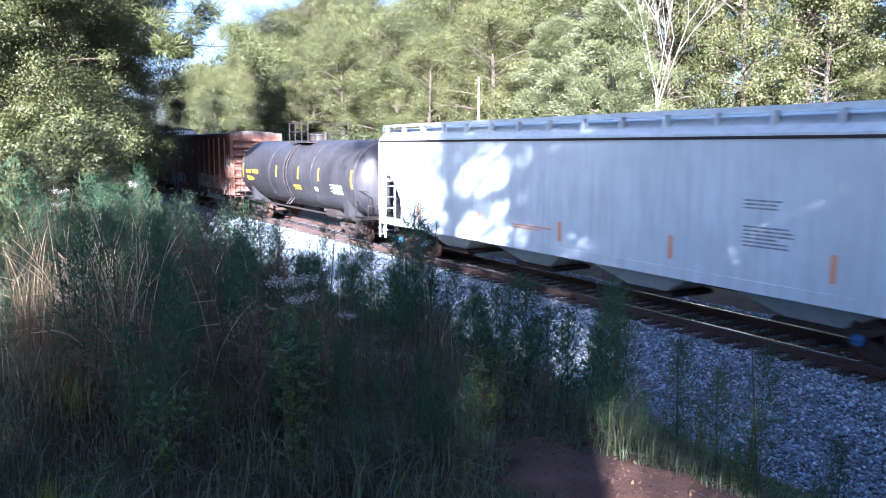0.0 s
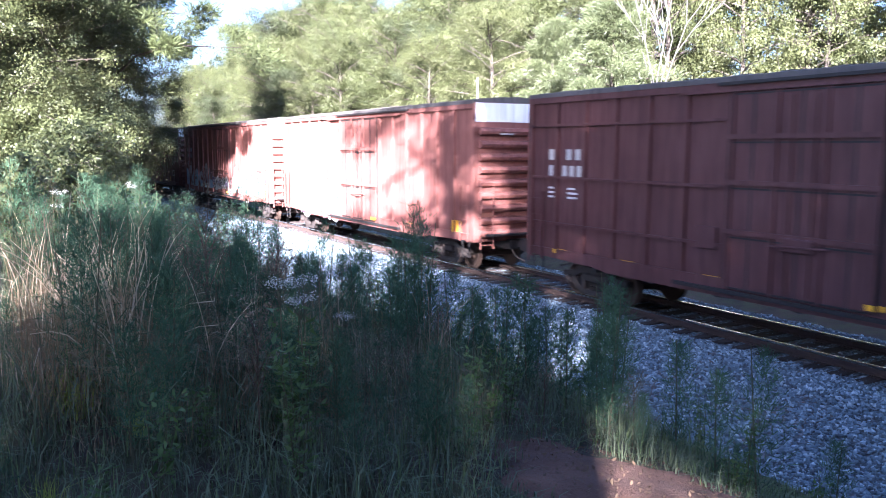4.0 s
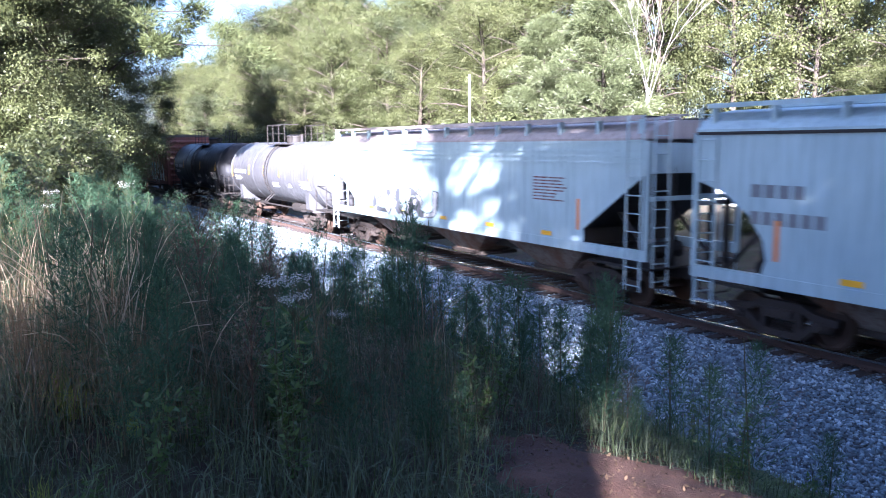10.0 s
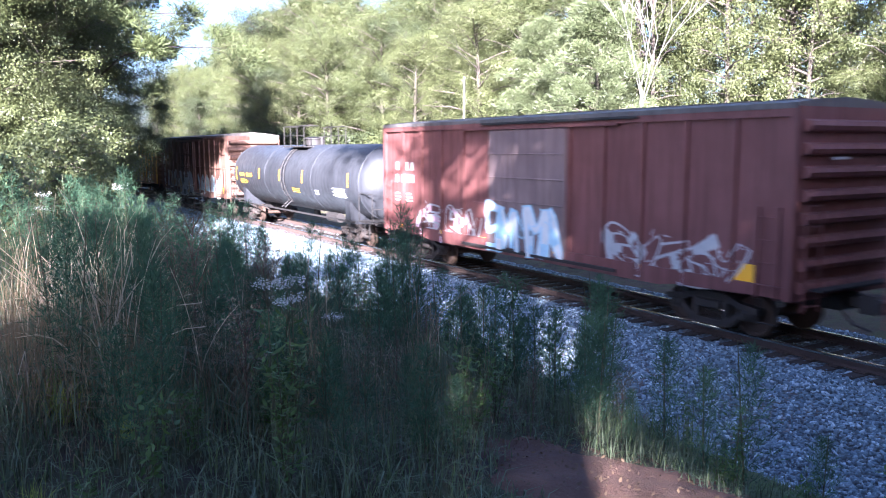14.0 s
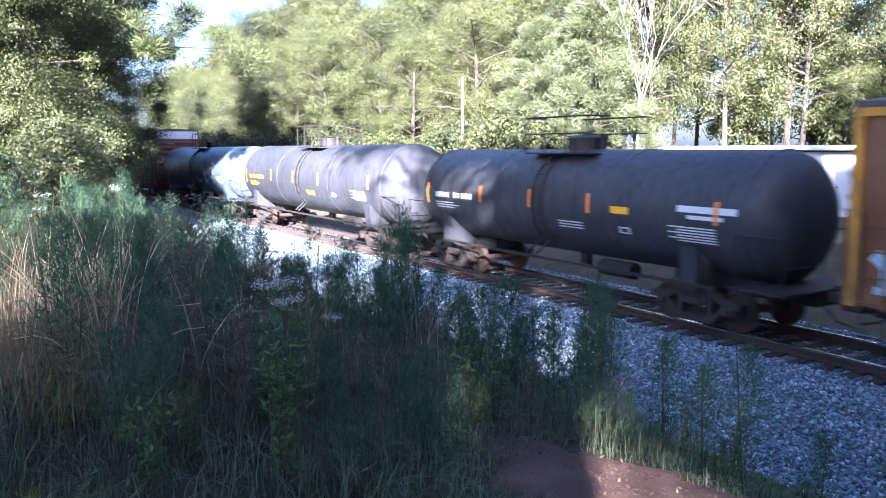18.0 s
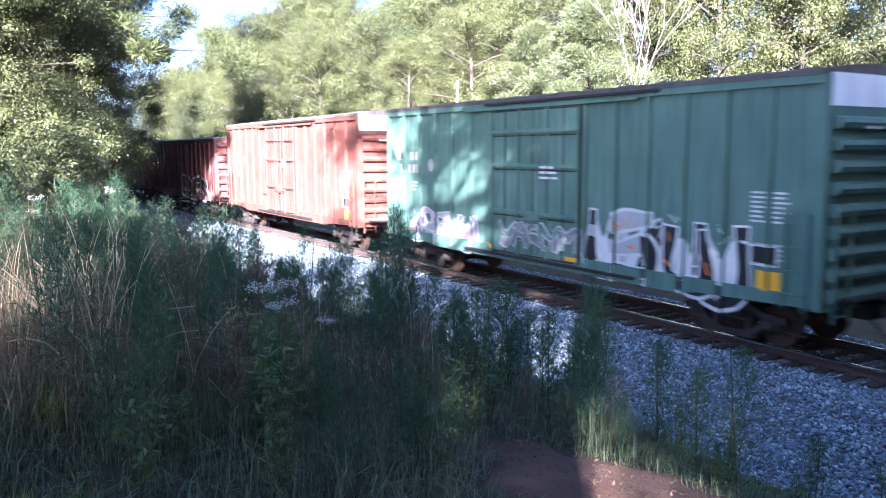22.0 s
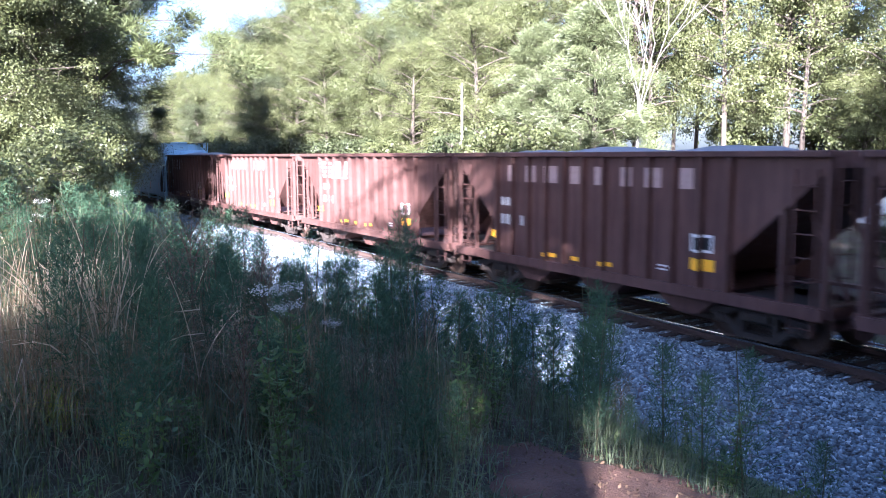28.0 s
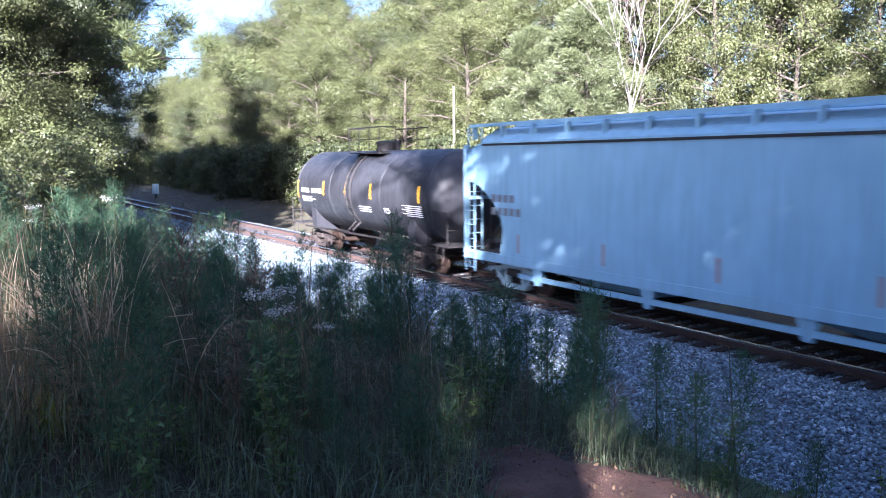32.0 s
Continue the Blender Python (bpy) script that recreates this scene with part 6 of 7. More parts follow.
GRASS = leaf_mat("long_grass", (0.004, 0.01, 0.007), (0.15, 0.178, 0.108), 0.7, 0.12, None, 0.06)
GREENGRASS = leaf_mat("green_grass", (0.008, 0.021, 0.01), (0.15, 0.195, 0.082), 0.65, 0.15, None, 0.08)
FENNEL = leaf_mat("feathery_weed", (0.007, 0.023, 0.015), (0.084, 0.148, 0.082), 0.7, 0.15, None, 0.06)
STRAW = leaf_mat("dry_stalks", (0.07, 0.05, 0.03), (0.26, 0.19, 0.11), 0.7, 0.12, None, 0.2)
PALESTRAW = leaf_mat("bleached_stalks", (0.26, 0.21, 0.14), (0.5, 0.41, 0.28), 0.7, 0.1, None, 0.2)
WEEDLEAF = leaf_mat("broad_weed_leaves", (0.035, 0.068, 0.018), (0.085, 0.135, 0.036), 0.5, 0.3, None, 0.25)
BLOOM = plain("white_flower_heads", (0.5, 0.5, 0.46), 0.9, 0, 0.25, 30)
STEM = plain("green_brown_stems", (0.07, 0.07, 0.035), 0.8, 0, 0.3)
HAZE = leaf_mat("pale_seed_heads", (0.05, 0.045, 0.03), (0.17, 0.15, 0.105), 0.8, 0.2, None, 0.15)
BROWNSTEM = plain("brown_weed_stems", (0.1, 0.06, 0.04), 0.85, 0, 0.3)


def blades(rng, pos, length, wide, lean=0.35):
    """Bent tapering blades from their roots."""
    n = len(pos)
    a = rng.uniform(0, 2 * np.pi, n)
    d = np.c_[np.cos(a), np.sin(a), np.zeros(n)]
    s = np.c_[-np.sin(a), np.cos(a), np.zeros(n)]
    ln = np.broadcast_to(length, n)[:, None] * rng.uniform(0.55, 1.2, n)[:, None]
    k = np.minimum(np.abs(rng.normal(0, lean, n)), 1.25)[:, None]
    up = np.array([0, 0, 1.0])
    p1 = pos + up * ln * 0.5 + d * ln * k * 0.22
    p2 = pos + up * ln * (1 - 0.42 * k) + d * ln * k * 0.85
    w = np.broadcast_to(wide, n)[:, None] * rng.uniform(0.7, 1.3, n)[:, None]
    v = np.empty((n, 6, 3))
    v[:, 0], v[:, 1] = pos - s * w, pos + s * w
    v[:, 2], v[:, 3] = p1 + s * w * 0.8, p1 - s * w * 0.8
    v[:, 4], v[:, 5] = p2 + s * w * 0.12, p2 - s * w * 0.12
    f = np.arange(n)[:, None] * 6
    f = np.concatenate([f + (0, 1, 2, 3), f + (3, 2, 4, 5)])
    return v.reshape(-1, 3), f


def height_at(x, y):
    """How tall the growth stands: high on the flat, low down the slope and by the path."""
    h = np.interp(y, [-16, -13.4, -12.4, -11.2, -10, -8.5, -6, -5], [1.2, 1.45, 1.25, 0.9, 0.75, 0.55, 0.45, 0.25])
    d = np.hypot(x, np.asarray(y) + 14.1)
    return h * np.clip(d / 5.2, 0.35, 1) * np.interp(x, [-60, -12, -6, -3.5, -1, 3], [0.95, 1.0, 0.9, 0.62, 0.45, 0.35])


def sown(rng, n, x0, x1, y0, y1, near=1.0):
    """Random roots over the bank, thicker towards the east end, none on the path."""
    x = x1 - (x1 - x0) * rng.uniform(0, 1, n) ** near
    y = rng.uniform(y0, y1, n)
    keep = (trodden(x, y) > rng.uniform(0.75, 1.25, n)) & (x ** 2 + (y + 14.1) ** 2 > 1.2)
    x, y = x[keep], y[keep]
    return x, y, np.c_[x, y, lie(x, y) - 0.02]


def grass_field(name, seed, n, area, material, tall, wide, lean, near, label):
    rg = np.random.default_rng(seed)
    x, y, p = sown(rg, n, *area, near)
    clump = 0.75 + 0.4 * np.sin(x * 2.1 + 1.3 * np.sin(y * 1.7)) * np.cos(y * 2.6 + x * 0.6)
    v, f = blades(rg, p, height_at(x, y) * tall * clump, wide, lean)
    return tagged(new(name, mesh_np(name, v, f, material)), label, "grass", kind="stuff")


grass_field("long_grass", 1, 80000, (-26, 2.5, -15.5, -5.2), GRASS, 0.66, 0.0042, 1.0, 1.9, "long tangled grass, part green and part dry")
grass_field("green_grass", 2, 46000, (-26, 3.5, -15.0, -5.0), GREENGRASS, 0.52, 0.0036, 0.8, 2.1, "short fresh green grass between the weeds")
grass_field("dry_grass", 3, 2600, (-7.6, -4.4, -13.8, -10.8), STRAW, 0.5, 0.0026, 1.0, 1.0, "straw-coloured dry grass, matted and leaning")
grass_field("pale_grass", 6, 900, (-7.6, -5.2, -14.2, -10.9), PALESTRAW, 0.72, 0.0026, 0.9, 0.9, "scattered bleached grass stems among the green")
grass_field("dry_grass", 9, 3600, (-7.4, -4.8, -13.9, -11.8), STRAW, 0.75, 0.0028, 1.1, 1.0, "straw-coloured dry grass, matted and leaning")
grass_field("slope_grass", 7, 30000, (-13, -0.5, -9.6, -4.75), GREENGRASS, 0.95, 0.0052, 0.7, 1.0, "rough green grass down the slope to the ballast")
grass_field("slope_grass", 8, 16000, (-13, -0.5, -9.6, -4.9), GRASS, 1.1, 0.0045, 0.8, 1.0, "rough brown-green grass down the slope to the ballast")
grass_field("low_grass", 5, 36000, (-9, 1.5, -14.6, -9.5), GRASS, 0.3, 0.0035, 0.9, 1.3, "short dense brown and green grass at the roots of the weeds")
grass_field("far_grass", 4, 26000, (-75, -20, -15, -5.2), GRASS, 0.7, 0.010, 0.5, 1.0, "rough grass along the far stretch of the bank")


def fennel_mesh(seed, tall):
    """A feathery plant: one stem, arching side shoots, thread leaves."""
    rg = np.random.default_rng(seed)
    bm = bmesh.new()
    limb(bm, (0, 0, -0.05), (rg.normal() * 0.05, rg.normal() * 0.05, tall * 0.95), 0.008, 0.003, 5)
    stem = bpy.data.meshes.new("stem")
    bm.to_mesh(stem)
    bm.free()
    stem.materials.append(STEM)
    pos, out = [], []
    for i in range(46):
        f = 0.12 + 0.88 * i / 46
        a = i * 2.4
        ln = (0.045 + 0.17 * math.sin(math.pi * min(1, 0.3 + f * 0.7))) * rg.uniform(0.7, 1.2) * tall / 1.3
        for k in range(19):
            g = (k + 1) / 19
            r = ln * g
            pos.append((math.cos(a) * r, math.sin(a) * r, tall * f * 0.92 + r * (0.9 - 0.3 * g)))
            out.append((math.cos(a) * 0.5, math.sin(a) * 0.5, 0.7))
    pos = np.array(pos) + rg.normal(size=(len(pos), 3)) * 0.012
    d = np.array(out) + rg.normal(size=(len(pos), 3)) * 0.55
    d /= np.linalg.norm(d, axis=1)[:, None]
    s = np.cross(d, rg.normal(size=d.shape))
    s /= np.linalg.norm(s, axis=1)[:, None]
    ln = rg.uniform(0.03, 0.075, len(pos))[:, None]
    v = np.stack([pos - s * 0.0028, pos + s * 0.0028, pos + d * ln + s * 0.001, pos + d * ln - s * 0.001], 1)
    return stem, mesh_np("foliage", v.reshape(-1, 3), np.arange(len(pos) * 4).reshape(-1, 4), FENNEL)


def weed_mesh(seed, tall, leaf, n):
    rg = np.random.default_rng(seed)
    bm = bmesh.new()
    tips = []
    for k in range(4):
        q = (rg.normal() * 0.14 * tall, rg.normal() * 0.14 * tall, tall * rg.uniform(0.7, 1))
        limb(bm, (0, 0, -0.03), q, 0.005, 0.002, 4)
        tips += [Vector(q) * g for g in np.linspace(0.25, 1, n)]
    stem = bpy.data.meshes.new("stem")
    bm.to_mesh(stem)
    bm.free()
    stem.materials.append(STEM)
    pos = np.repeat(np.array(tips), 3, 0)
    pos = pos + rg.normal(size=pos.shape) * leaf * 0.7
    v, f = leaves_at(rg, pos, leaf, 0.42, 0.6)
    return stem, mesh_np("foliage", v, f, WEEDLEAF)


def flower_mesh(seed, tall):
    """A tall stem with flat-topped white flower clusters."""
    rg = np.random.default_rng(seed)
    bm = bmesh.new()
    limb(bm, (0, 0, -0.03), (0.02, 0, tall * 0.86), 0.006, 0.004, 5)
    heads = []
    for k in range(9):
        a = k * 2.4
        r = 0.012 + 0.075 * math.sqrt(k / 9)
        q = (0.02 + math.cos(a) * r, math.sin(a) * r, tall * rg.uniform(0.95, 1.0))
        limb(bm, (0.02, 0, tall * 0.84), q, 0.0025, 0.0015, 4)
        heads.append(q)
    stem = mesh_of("stem", bm, STEM)
    pts = np.repeat(np.array(heads), 26, 0)
    pts = pts + rg.normal(size=pts.shape) * (0.016, 0.016, 0.013)
    v, f = leaves_at(rg, pts, 0.009, 0.9, 0.3)
    bloom = mesh_np("flower_head", v, f, BLOOM)
    lp = np.array([(rg.normal() * 0.06, rg.normal() * 0.06, tall * g) for g in np.linspace(0.15, 0.85, 26)])
    v, f = leaves_at(rg, lp, 0.11, 0.22, 0.8)
    return stem, bloom, mesh_np("foliage", v, f, WEEDLEAF)


def stalk_mesh(seed, tall, n):
    """A tuft of dry stalks with thin seed heads."""
    rg = np.random.default_rng(seed)
    pos = np.c_[rg.normal(size=(n, 2)) * 0.07, np.zeros(n)]
    v, f = blades(rg, pos, tall, 0.0024, 0.45)
    return mesh_np("stalk_tuft", v, f, STRAW)


def seedhead_mesh(seed, tall):
    """A branching weed gone pale with fine seed heads."""
    rg = np.random.default_rng(seed)
    bm = bmesh.new()
    tips = []
    limb(bm, (0, 0, -0.04), (0, 0, tall * 0.75), 0.006, 0.003, 4)
    for k in range(16):
        a, z = k * 2.4, tall * (0.35 + 0.5 * k / 16)
        q = (math.cos(a) * 0.16 * tall * rg.uniform(0.5, 1), math.sin(a) * 0.16 * tall * rg.uniform(0.5, 1), min(tall, z + tall * rg.uniform(0.15, 0.3)))
        limb(bm, (0, 0, z), q, 0.003, 0.0015, 3)
        tips.append(q)
    stem = mesh_of("stem", bm, BROWNSTEM)
    
    pts = np.repeat(np.array(tips), 34, 0)
    pts = pts + rg.normal(size=pts.shape) * (0.035, 0.035, 0.05)
    v, f = leaves_at(rg, pts, 0.022, 0.4, 0.4)
    return stem, mesh_np("seed_head", v, f, HAZE)


def arc_mesh(seed, tall, n):
    """A few long bleached stalks, bowed over or snapped."""
    rg = np.random.default_rng(seed)
    bm = bmesh.new()
    for k in range(n):
        a, h = rg.uniform(0, 6.3), tall * rg.uniform(0.6, 1.1)
        r = h * abs(rg.normal(0, 0.3)) + 0.03
        droop = rg.uniform(0.05, 0.45)
        root = Vector((rg.normal() * 0.06, rg.normal() * 0.06, -0.03))
        pts = [root + Vector((math.cos(a + 0.25 * s) * r * s * s, math.sin(a + 0.25 * s) * r * s * s, h * (s - droop * s ** 3 * min(1, r / h * 2.5)))) for s in (0, 0.25, 0.5, 0.7, 0.85, 1.0)]
        for i in range(5):
            limb(bm, pts[i], pts[i + 1], 0.0052 - 0.0006 * i, 0.0046 - 0.0006 * i, 4)
    return mesh_of("stalk_tuft", bm, PALESTRAW)


ARCS = [arc_mesh(270 + i, h, n) for i, (h, n) in enumerate(((1.15, 3), (0.95, 4), (0.8, 3), (1.2, 2)))]
SEEDERS = [seedhead_mesh(280 + i, h) for i, h in enumerate((1.3, 1.0, 0.8))]
FENNELS = [fennel_mesh(200 + i, h) for i, h in enumerate((1.5, 1.3, 1.15, 0.9))]
WEEDS = [weed_mesh(220 + i, h, l, n) for i, (h, l, n) in enumerate(((0.5, 0.045, 12), (0.7, 0.04, 16), (0.3, 0.05, 9)))]
FLOWERS = [flower_mesh(240 + i, h) for i, h in enumerate((1.15, 1.0, 0.85))]
STALKS = [stalk_mesh(260 + i, h, n) for i, (h, n) in enumerate(((1.15, 26), (0.9, 34), (1.3, 12)))]


def plant(name, meshes, names, x, y, scale, turn, label, category, group):
    t = tagged(new(name), label, category, group)
    t.matrix_basis = pose(x, y, float(lie(x, y)), 0, 0, turn) @ Matrix.Diagonal((scale, scale, scale, 1))
    for m, nm in zip(meshes, names):
        ob = again(nm, m, t)
        if nm in ("flower_head", "stalk_tuft", "seed_head") or name == "seeding_weed":
            tagged(ob, kind="stuff")
    return t


rng = np.random.default_rng(17)
FENNEL_LABEL = "feathery blue-green dog fennel plant on the bank"
spots = [(-6.25, -10.75, 0, 1.08), (-6.5, -10.6, 0, 1.0), (-6.0, -10.95, 1, 1.05), (-6.4, -10.9, 1, 1.0), (-6.3, -10.65, 1, 1.1), (-6.15, -10.8, 2, 1.1), (-6.6, -10.75, 2, 1.1), (-4.4, -10.1, 1, 0.95), (-4.5, -10.05, 2, 1.0), (-4.32, -10.15, 2, 0.95),
         (-9.6, -11.2, 1, 1.0), (-11.5, -12.2, 0, 1.05), (-4.42, -10.0, 1, 0.9), (-4.3, -10.3, 3, 0.95), (-4.6, -10.35, 3, 0.9),
         (-9.4, -11.35, 0, 0.9), (-9.0, -11.5, 1, 0.9), (-3.1, -10.05, 2, 0.95), (-3.3, -10.2, 3, 0.9), (-5.2, -10.4, 2, 0.85), (-5.5, -10.6, 3, 0.9), (-2.7, -9.9, 3, 0.75), (-3.9, -10.55, 3, 1.0), (-4.9, -10.7, 2, 0.8)]
for x, y, k, s in spots:
    plant("dog_fennel", FENNELS[k], ("stem", "foliage"), x, y, s, rng.uniform(0, 360), FENNEL_LABEL, "weed", "weeds on the bank")
n = 0
while n < 95:
    x, y = -3.4 - 16 * rng.uniform() ** 1.4, rng.uniform(-14.2, -9.0)
    if trodden(x, y) < 1.1 or x * x + (y + 14.1) ** 2 < 19:
        continue
    want = float(height_at(x, y)) * rng.uniform(0.8, 1.18)
    k = int(np.argmin([abs(want - h) for h in (1.5, 1.3, 1.15, 0.9)]))
    plant("dog_fennel", FENNELS[k], ("stem", "foliage"), x, y, want / (1.5, 1.3, 1.15, 0.9)[k], rng.uniform(0, 360), FENNEL_LABEL, "weed", "weeds on the bank")
    n += 1
n = 0
while n < 18:
    x, y = rng.uniform(-7.5, -2.6), rng.uniform(-14.3, -11.0)
    if trodden(x, y) < 1.3 or x * x + (y + 14.1) ** 2 < 13:
        continue
    plant("dog_fennel", FENNELS[3], ("stem", "foliage"), x, y, rng.uniform(0.42, 0.72), rng.uniform(0, 360), "low feathery dog fennel shoot in the grass", "weed", "weeds on the bank")
    n += 1
for i in range(30):
    x, y = rng.uniform(-13.5, -6.2), rng.uniform(-11.6, -9.8)
    plant("dog_fennel", FENNELS[1 + i % 2], ("stem", "foliage"), x, y, rng.uniform(0.7, 1.05), rng.uniform(0, 360), FENNEL_LABEL, "weed", "weeds on the bank")
for i in range(15):
    x, y = rng.uniform(-7.6, -3.9), rng.uniform(-10.5, -9.3)
    plant("dog_fennel", FENNELS[3], ("stem", "foliage"), x, y, rng.uniform(0.8, 1.15), rng.uniform(0, 360), FENNEL_LABEL, "weed", "weeds on the bank")
for i in range(34):
    x, y = rng.uniform(-16, -8.5), rng.uniform(-13.6, -12.0)
    k = int(rng.integers(2))
    plant("dog_fennel", FENNELS[k], ("stem", "foliage"), x, y, rng.uniform(0.7, 0.95), rng.uniform(0, 360), FENNEL_LABEL, "weed", "weeds on the bank")
for i in range(70):
    x, y = rng.uniform(-9.5, -3.6), rng.uniform(-13.6, -11.3)
    if trodden(x, y) < 1.5 or x * x + (y + 14.1) ** 2 < 17:
        continue
    plant("dog_fennel", FENNELS[2 + i % 2], ("stem", "foliage"), x, y, float(height_at(x, y)) * rng.uniform(0.62, 0.85), rng.uniform(0, 360), FENNEL_LABEL, "weed", "weeds on the bank")
for i in range(110):
    x, y = -2.0 - 15 * rng.uniform() ** 1.5, rng.uniform(-14.0, -8.5)
    if trodden(x, y) < 1.25 or x * x + (y + 14.1) ** 2 < 5 or (x > -3.6 and y < -11):
        continue
    k = int(rng.integers(3))
    plant("leafy_weed", WEEDS[k], ("stem", "foliage"), x, y, rng.uniform(0.8, 1.2), rng.uniform(0, 360), "low broad-leaved green weed in the grass", "weed", "weeds on the bank")
for i in range(45):
    x, y = -4.6 - 9 * rng.uniform() ** 1.3, rng.uniform(-14.0, -10.6)
    if trodden(x, y) < 1.1 or x * x + (y + 14.1) ** 2 < 20:
        continue
    k = int(rng.integers(3))
    plant("dry_grass_tuft", (STALKS[k],), ("stalk_tuft",), x, y, rng.uniform(0.75, 1.05), rng.uniform(0, 360), "tuft of tall straw-coloured dry stalks", "grass tuft", "dry tufts on the bank")
for i in range(46):
    x, y = -5.0 - 6 * rng.uniform() ** 1.0, rng.uniform(-13.9, -12.0)
    if trodden(x, y) < 1.2 or x * x + (y + 14.1) ** 2 < 9:
        continue
    plant("bleached_stalks", (ARCS[int(rng.integers(4))],), ("stalk_tuft",), x, y, rng.uniform(0.75, 1.05), rng.uniform(0, 360), "few long bleached stalks, bowed and broken", "dry stalks", "dry tufts on the bank")
for i in range(34):
    x = rng.uniform(-7.6, -4.9)
    y = -14.05 - x * rng.uniform(0.05, 0.17)
    plant("bleached_stalks", (ARCS[int(rng.integers(4))],), ("stalk_tuft",), x, y, rng.uniform(0.95, 1.2), rng.uniform(0, 360), "few long bleached stalks, bowed and broken", "dry stalks", "dry tufts on the bank")
for x, y, k, s in ((-4.25, -12.66, 1, 1.0), (-4.45, -12.45, 1, 0.99), (-4.3, -12.52, 2, 1.05), (-5.2, -11.9, 2, 0.8)):
    plant("white_wildflower", FLOWERS[k], ("stem", "flower_head", "foliage"), x, y, s, rng.uniform(0, 360), "wildflower with flat white flower clusters", "flower", "white wildflowers")
for i in range(6):
    x, y = rng.uniform(-17, -9.5), rng.uniform(-13.4, -12.0)
    plant("white_wildflower", FLOWERS[int(rng.integers(3))], ("stem", "flower_head", "foliage"), x, y, rng.uniform(0.95, 1.15), rng.uniform(0, 360), "wildflower with flat white flower clusters", "flower", "white wildflowers")

for i in range(26):
    x, y = -2.8 - 6.5 * rng.uniform() ** 1.1, rng.uniform(-14.2, -10.2)
    if trodden(x, y) < 1.1 or x * x + (y + 14.1) ** 2 < 19:
        continue
    k = int(rng.integers(3))
    plant("seeding_weed", SEEDERS[k], ("stem", "seed_head"), x, y, float(height_at(x, y)) * rng.uniform(0.8, 1.1) / (1.3, 1.0, 0.8)[k], rng.uniform(0, 360), "branching brown weed with pale grey-green seed heads", "weed", "weeds on the bank")

# a sunlit clump: the sun is put into its leaf colour
SUNTUFT = leaf_mat("sun_bright_grass", (0.12, 0.15, 0.03), (0.29, 0.32, 0.07), 0.6, 0.3, None, 0.15)
rg = np.random.default_rng(71)
n = 90
v, f = blades(rg, np.c_[rg.normal(size=(n, 2)) * 0.07, np.zeros(n)], 0.42, 0.0045, 0.7)
TUFT = mesh_np("foliage", v, f, SUNTUFT)
for x, y, s in ((-4.95, -13.66, 0.62), (-5.2, -13.72, 0.55), (-3.9, -13.9, 0.5), (-4.6, -13.4, 0.4)):
    t = plant("grass_tuft", (TUFT,), ("foliage",), x, y, s, rng.uniform(0, 360), "grass tuft given the bright yellow-green of sunlight", "grass tuft", "green tufts on the bank")
    tagged(t.children[0], kind="stuff")
for x, y, s in ((-12.6, -13.7, 0.28), (-14.5, -13.1, 0.3), (-17.5, -12.6, 0.36), (-20.5, -12.0, 0.42), (-24.5, -11.6, 0.5)):
    plant_tree("bush", BUSHES[1], x, y, 70 * s * 10, (s, s), "small sunlit leafy shrub among the weeds", "shrubs on the bank", "bush", 0.1)

# dead leaves, twigs and pebbles on the path
LITTER = leaf_mat("dead_leaves", (0.04, 0.024, 0.014), (0.14, 0.09, 0.055), 0.8, 0.05, None, 0.2)
rg = np.random.default_rng(44)
x, y = rg.uniform(-4.8, -0.2, 3200), rg.uniform(-12.1, -10.2, 3200)
v, f = leaves_at(rg, np.c_[x, y, np.maximum(patch_z(x, y), lie(x, y)) + 0.01], 0.03, 0.5, 1.6)
tagged(new("leaf_litter", mesh_np("leaf_litter", v, f, LITTER)), "dead brown leaves and bits of straw on the path", "leaf litter", kind="stuff")

# the long low white building beyond the track
SIDING = plain("white_painted_siding", (0.74, 0.75, 0.75), 0.6, 0, 0.08, 2.5, 0.1)
ROOFMETAL = plain("pale_roof_edge", (0.55, 0.57, 0.58), 0.5, 0, 0.15, 4)
DARKGLASS = plain("dark_window_glass", (0.03, 0.035, 0.04), 0.1, 0, 0.1)
house = tagged(new("low_building"), "long low white building with a flat roof beyond the track", "building")
house.location = (-22, 22, float(lie(-22, 22)))
part("wall", made(box, -9, 9, -3, 3, -0.6, 2.55), SIDING, house, "white siding wall")
roof = part("roof", made(box, -9.3, 9.3, -3.35, 3.35, 2.62, 2.84, 0.03), ROOFMETAL, house, "flat pale metal roof")
# the shadow under the roof edge, put in as a black strip
part("fascia", made(box, -9.2, 9.2, -3.2, 3.2, 2.55, 2.62), UNDER, roof, "black strip put in for the shadow under the roof edge")
for k in range(12):
    part("siding_board", made(box, -9.005, 9.005, -3.02, -2.99, -0.1 + 0.22 * k, 0.09 + 0.22 * k), SIDING, house)
for x in (-6.4, -2.2, 4.4, 7.2):
    w = part("window", made(box, x - 0.55, x + 0.55, -3.06, -3.0, 1.0, 2.1), ROOFMETAL, house)
    part("pane", made(box, x - 0.46, x + 0.46, -3.075, -3.06, 1.08, 2.02), DARKGLASS, w)
    part("glazing_bar", made(box, x - 0.46, x + 0.46, -3.085, -3.075, 1.53, 1.57), ROOFMETAL, w)
door = part("door", made(box, 0.6, 1.55, -3.06, -3.0, 0.0, 2.05), ROOFMETAL, house)
part("door_handle", made(box, 0.68, 0.76, -3.1, -3.06, 0.98, 1.04), UNDER, door)

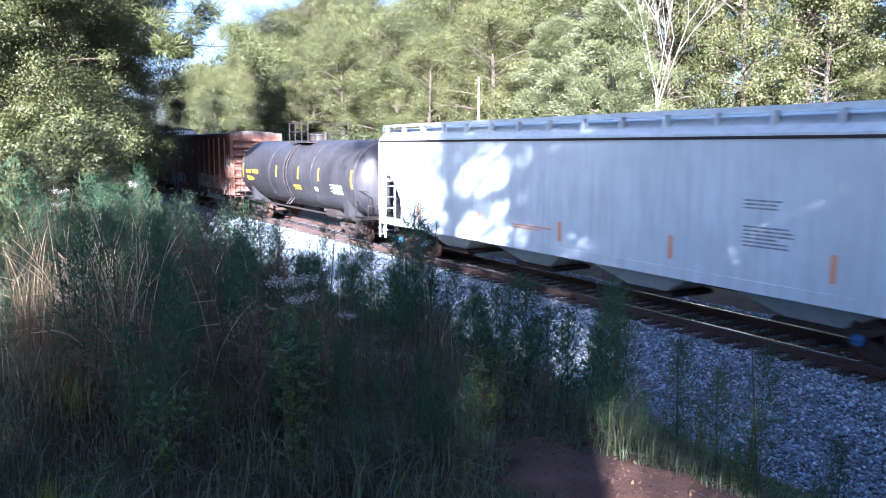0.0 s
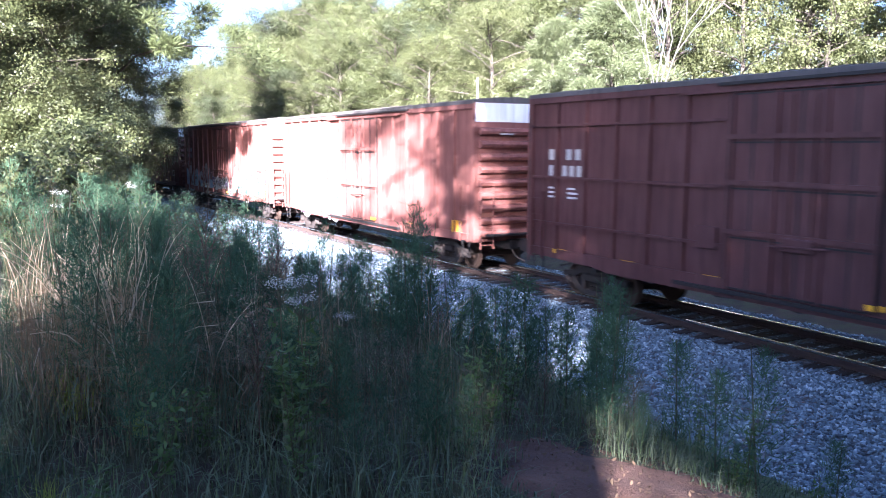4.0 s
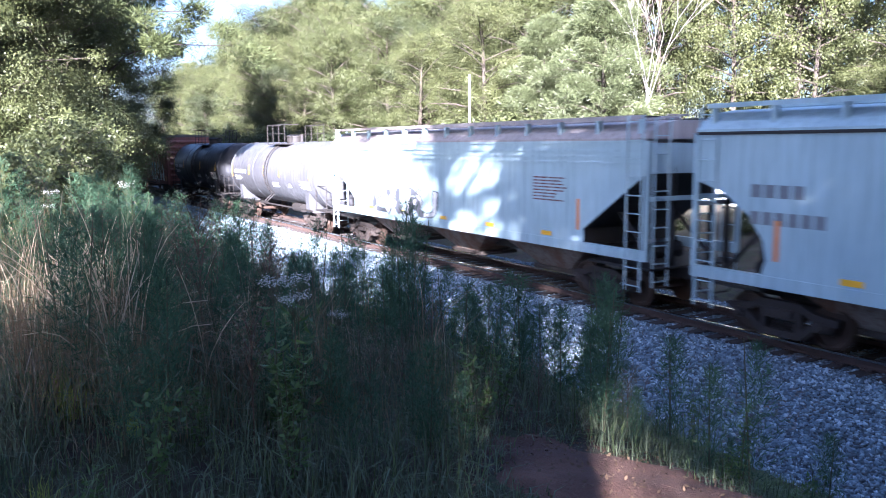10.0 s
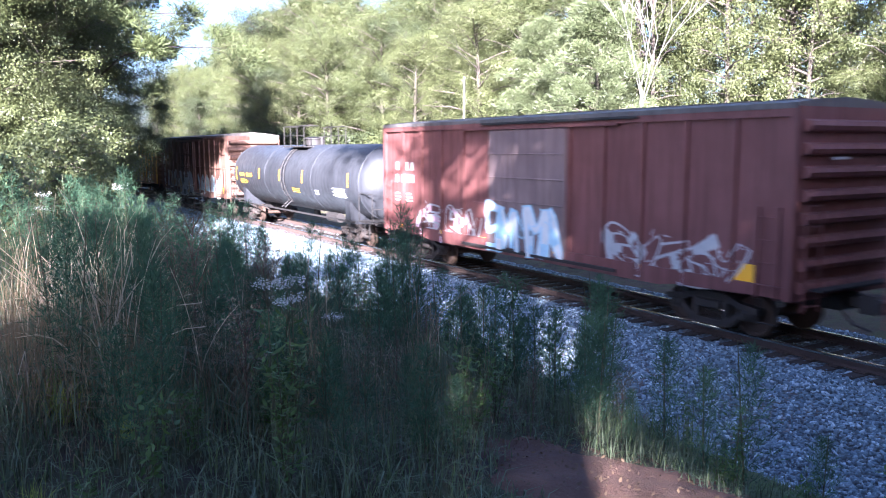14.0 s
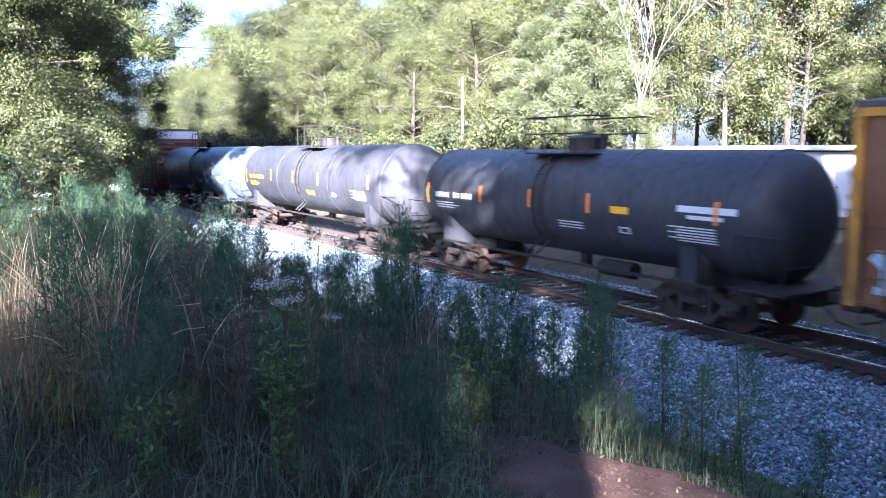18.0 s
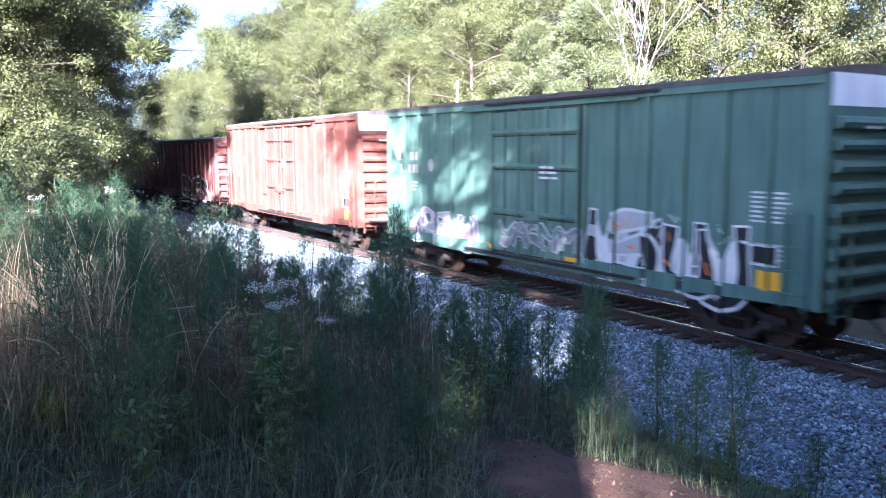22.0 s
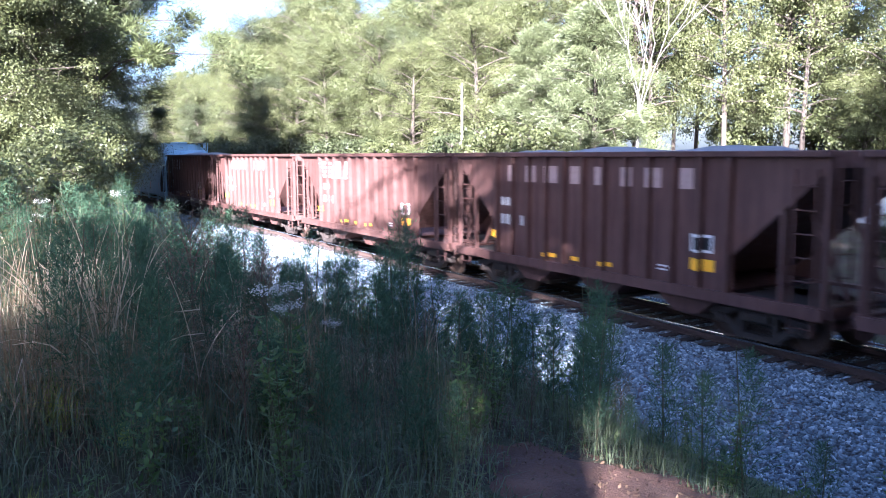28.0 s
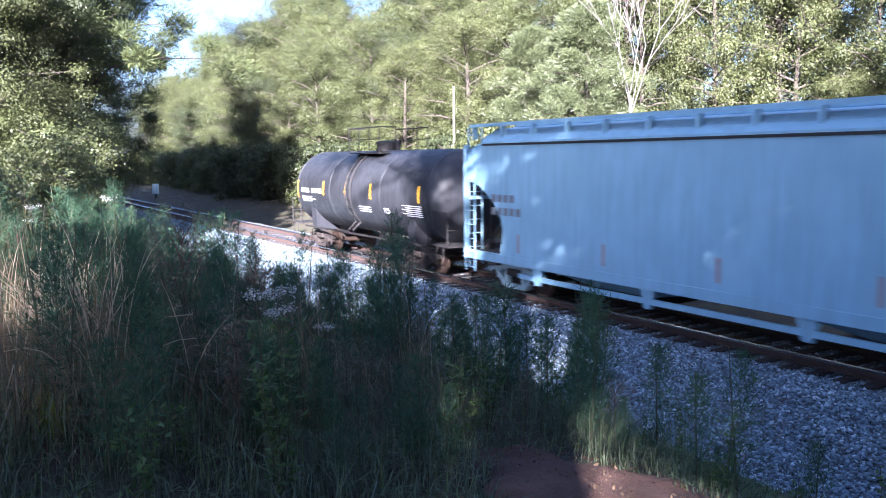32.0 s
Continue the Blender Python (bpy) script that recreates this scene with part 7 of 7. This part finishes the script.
# a pale equipment box and a thin pole beside the line
box_t = tagged(new("signal_cabinet"), "small weathered grey trackside cabinet on a post", "cabinet")
box_t.location = (-96, 6.2, float(lie(-96, 6.2)))
part("cabinet", made(box, -0.4, 0.4, -0.3, 0.3, 0.5, 1.6, 0.03), PALE, box_t)
part("post", made(box, -0.1, 0.1, -0.1, 0.1, -0.1, 0.5), UNDER, box_t)
pole = tagged(new("utility_pole"), "slim pale wooden utility pole before the trees", "pole")
pole.location = (-37.3, 9.6, float(lie(-37.3, 9.6)))
bm = bmesh.new()
limb(bm, (0, 0, -0.3), (0.05, 0, 7.6), 0.09, 0.06, 10)
part("shaft", bm, plain("weathered_pole_wood", (0.16, 0.14, 0.12), 0.9), pole)

# ---------------------------------------------------------------- ties and stones of the track
def tie_mesh(seed):
    rg = random.Random(seed)
    bm = bmesh.new()
    box(bm, -0.115, 0.115, -1.3, 1.3, -0.36, -0.172, 0.012)
    for v in bm.verts:
        v.co += Vector((rg.uniform(-0.012, 0.012), rg.uniform(-0.03, 0.03), rg.uniform(-0.01, 0.004)))
    return mesh_of("tie", bm, TIE)


def plate_mesh():
    bm = bmesh.new()
    for s in (-1, 1):
        box(bm, -0.1, 0.1, s * 0.755 - 0.17, s * 0.755 + 0.17, -0.172, -0.158)
        for a in (-1, 1):
            rod(bm, (a * 0.05, s * 0.755 + a * 0.1, -0.17), (a * 0.05, s * 0.755 + a * 0.1, -0.13), 0.014, 5)
    return mesh_of("tie_plates", bm, RUSTRAIL)


TIES, PLATES = [tie_mesh(i) for i in range(5)], plate_mesh()
rg = random.Random(8)
for i in range(300):
    x = -140 + i * 0.52
    t = again("tie", TIES[rg.randrange(5)], track, pose(x + rg.uniform(-0.02, 0.02), rg.uniform(-0.05, 0.05), rg.uniform(-0.006, 0.004), 0, 0, rg.uniform(-1.2, 1.2)))
    again("tie_plates", PLATES, t)
rest = [x for x in np.arange(-790, 790, 0.52) if not -140.3 < x < 15.9]
cube = np.array([(a, b, c) for a in (-0.115, 0.115) for b in (-1.3, 1.3) for c in (-0.36, -0.172)])
quad = np.array([(0, 1, 3, 2), (4, 6, 7, 5), (0, 4, 5, 1), (2, 3, 7, 6), (1, 5, 7, 3), (0, 2, 6, 4)])
far = np.concatenate([cube + (x, 0, 0) for x in rest])
ob = again("far_ties", mesh_np("far_ties", far, np.concatenate([quad + 8 * i for i in range(len(rest))]), TIE), track, None, "dark timber ties of the far track")
tagged(ob, kind="stuff")


def stones(seed, n, x0, x1, y0, y1, size, near):
    rg = np.random.default_rng(seed)
    x = x1 - (x1 - x0) * rg.uniform(0, 1, n) ** near
    y = rg.uniform(y0, y1, n)
    ok = (np.abs(np.abs(y) - 0.755) > 0.13)
    x, y = x[ok], y[ok]
    n = len(x)
    r = size * rg.uniform(0.6, 1.35, n)
    z = bed(x, y) + r * 0.25
    z -= np.where((np.abs(y) < 1.36), 0.02, 0)
    octa = np.array([(1, 0, 0), (-1, 0, 0), (0, 1, 0), (0, -1, 0), (0, 0, 1), (0, 0, -1)], float)
    v = octa[None] * rg.uniform(0.55, 1.2, (n, 6, 1)) + rg.normal(size=(n, 6, 3)) * 0.22
    a = rg.normal(size=(n, 3, 3))
    q, _ = np.linalg.qr(a)
    v = np.einsum("nij,nkj->nki", q, v) * (r[:, None, None] * (1, 1, 0.8)) + np.c_[x, y, z][:, None]
    tri = np.array([(0, 2, 4), (2, 1, 4), (1, 3, 4), (3, 0, 4), (2, 0, 5), (1, 2, 5), (3, 1, 5), (0, 3, 5)])
    return mesh_np("ballast_stones", v.reshape(-1, 3), (tri[None] + 6 * np.arange(n)[:, None, None]).reshape(-1, 3), CHIPS)


tagged(new("ballast_stones", stones(1, 90000, -32, 3, -5.4, -1.2, 0.04, 1.6)), "loose pale grey granite ballast stones", "ballast", kind="stuff")
tagged(new("ballast_stones", stones(2, 26000, -40, 2, -1.25, 3.2, 0.04, 1.3)), "pale grey ballast stones between the ties", "ballast", kind="stuff")
tagged(new("ballast_stones", stones(3, 26000, -62, -30, -5.2, -1.3, 0.05, 1.0)), "sunlit pale ballast stones on the shoulder", "ballast", kind="stuff")


motions()
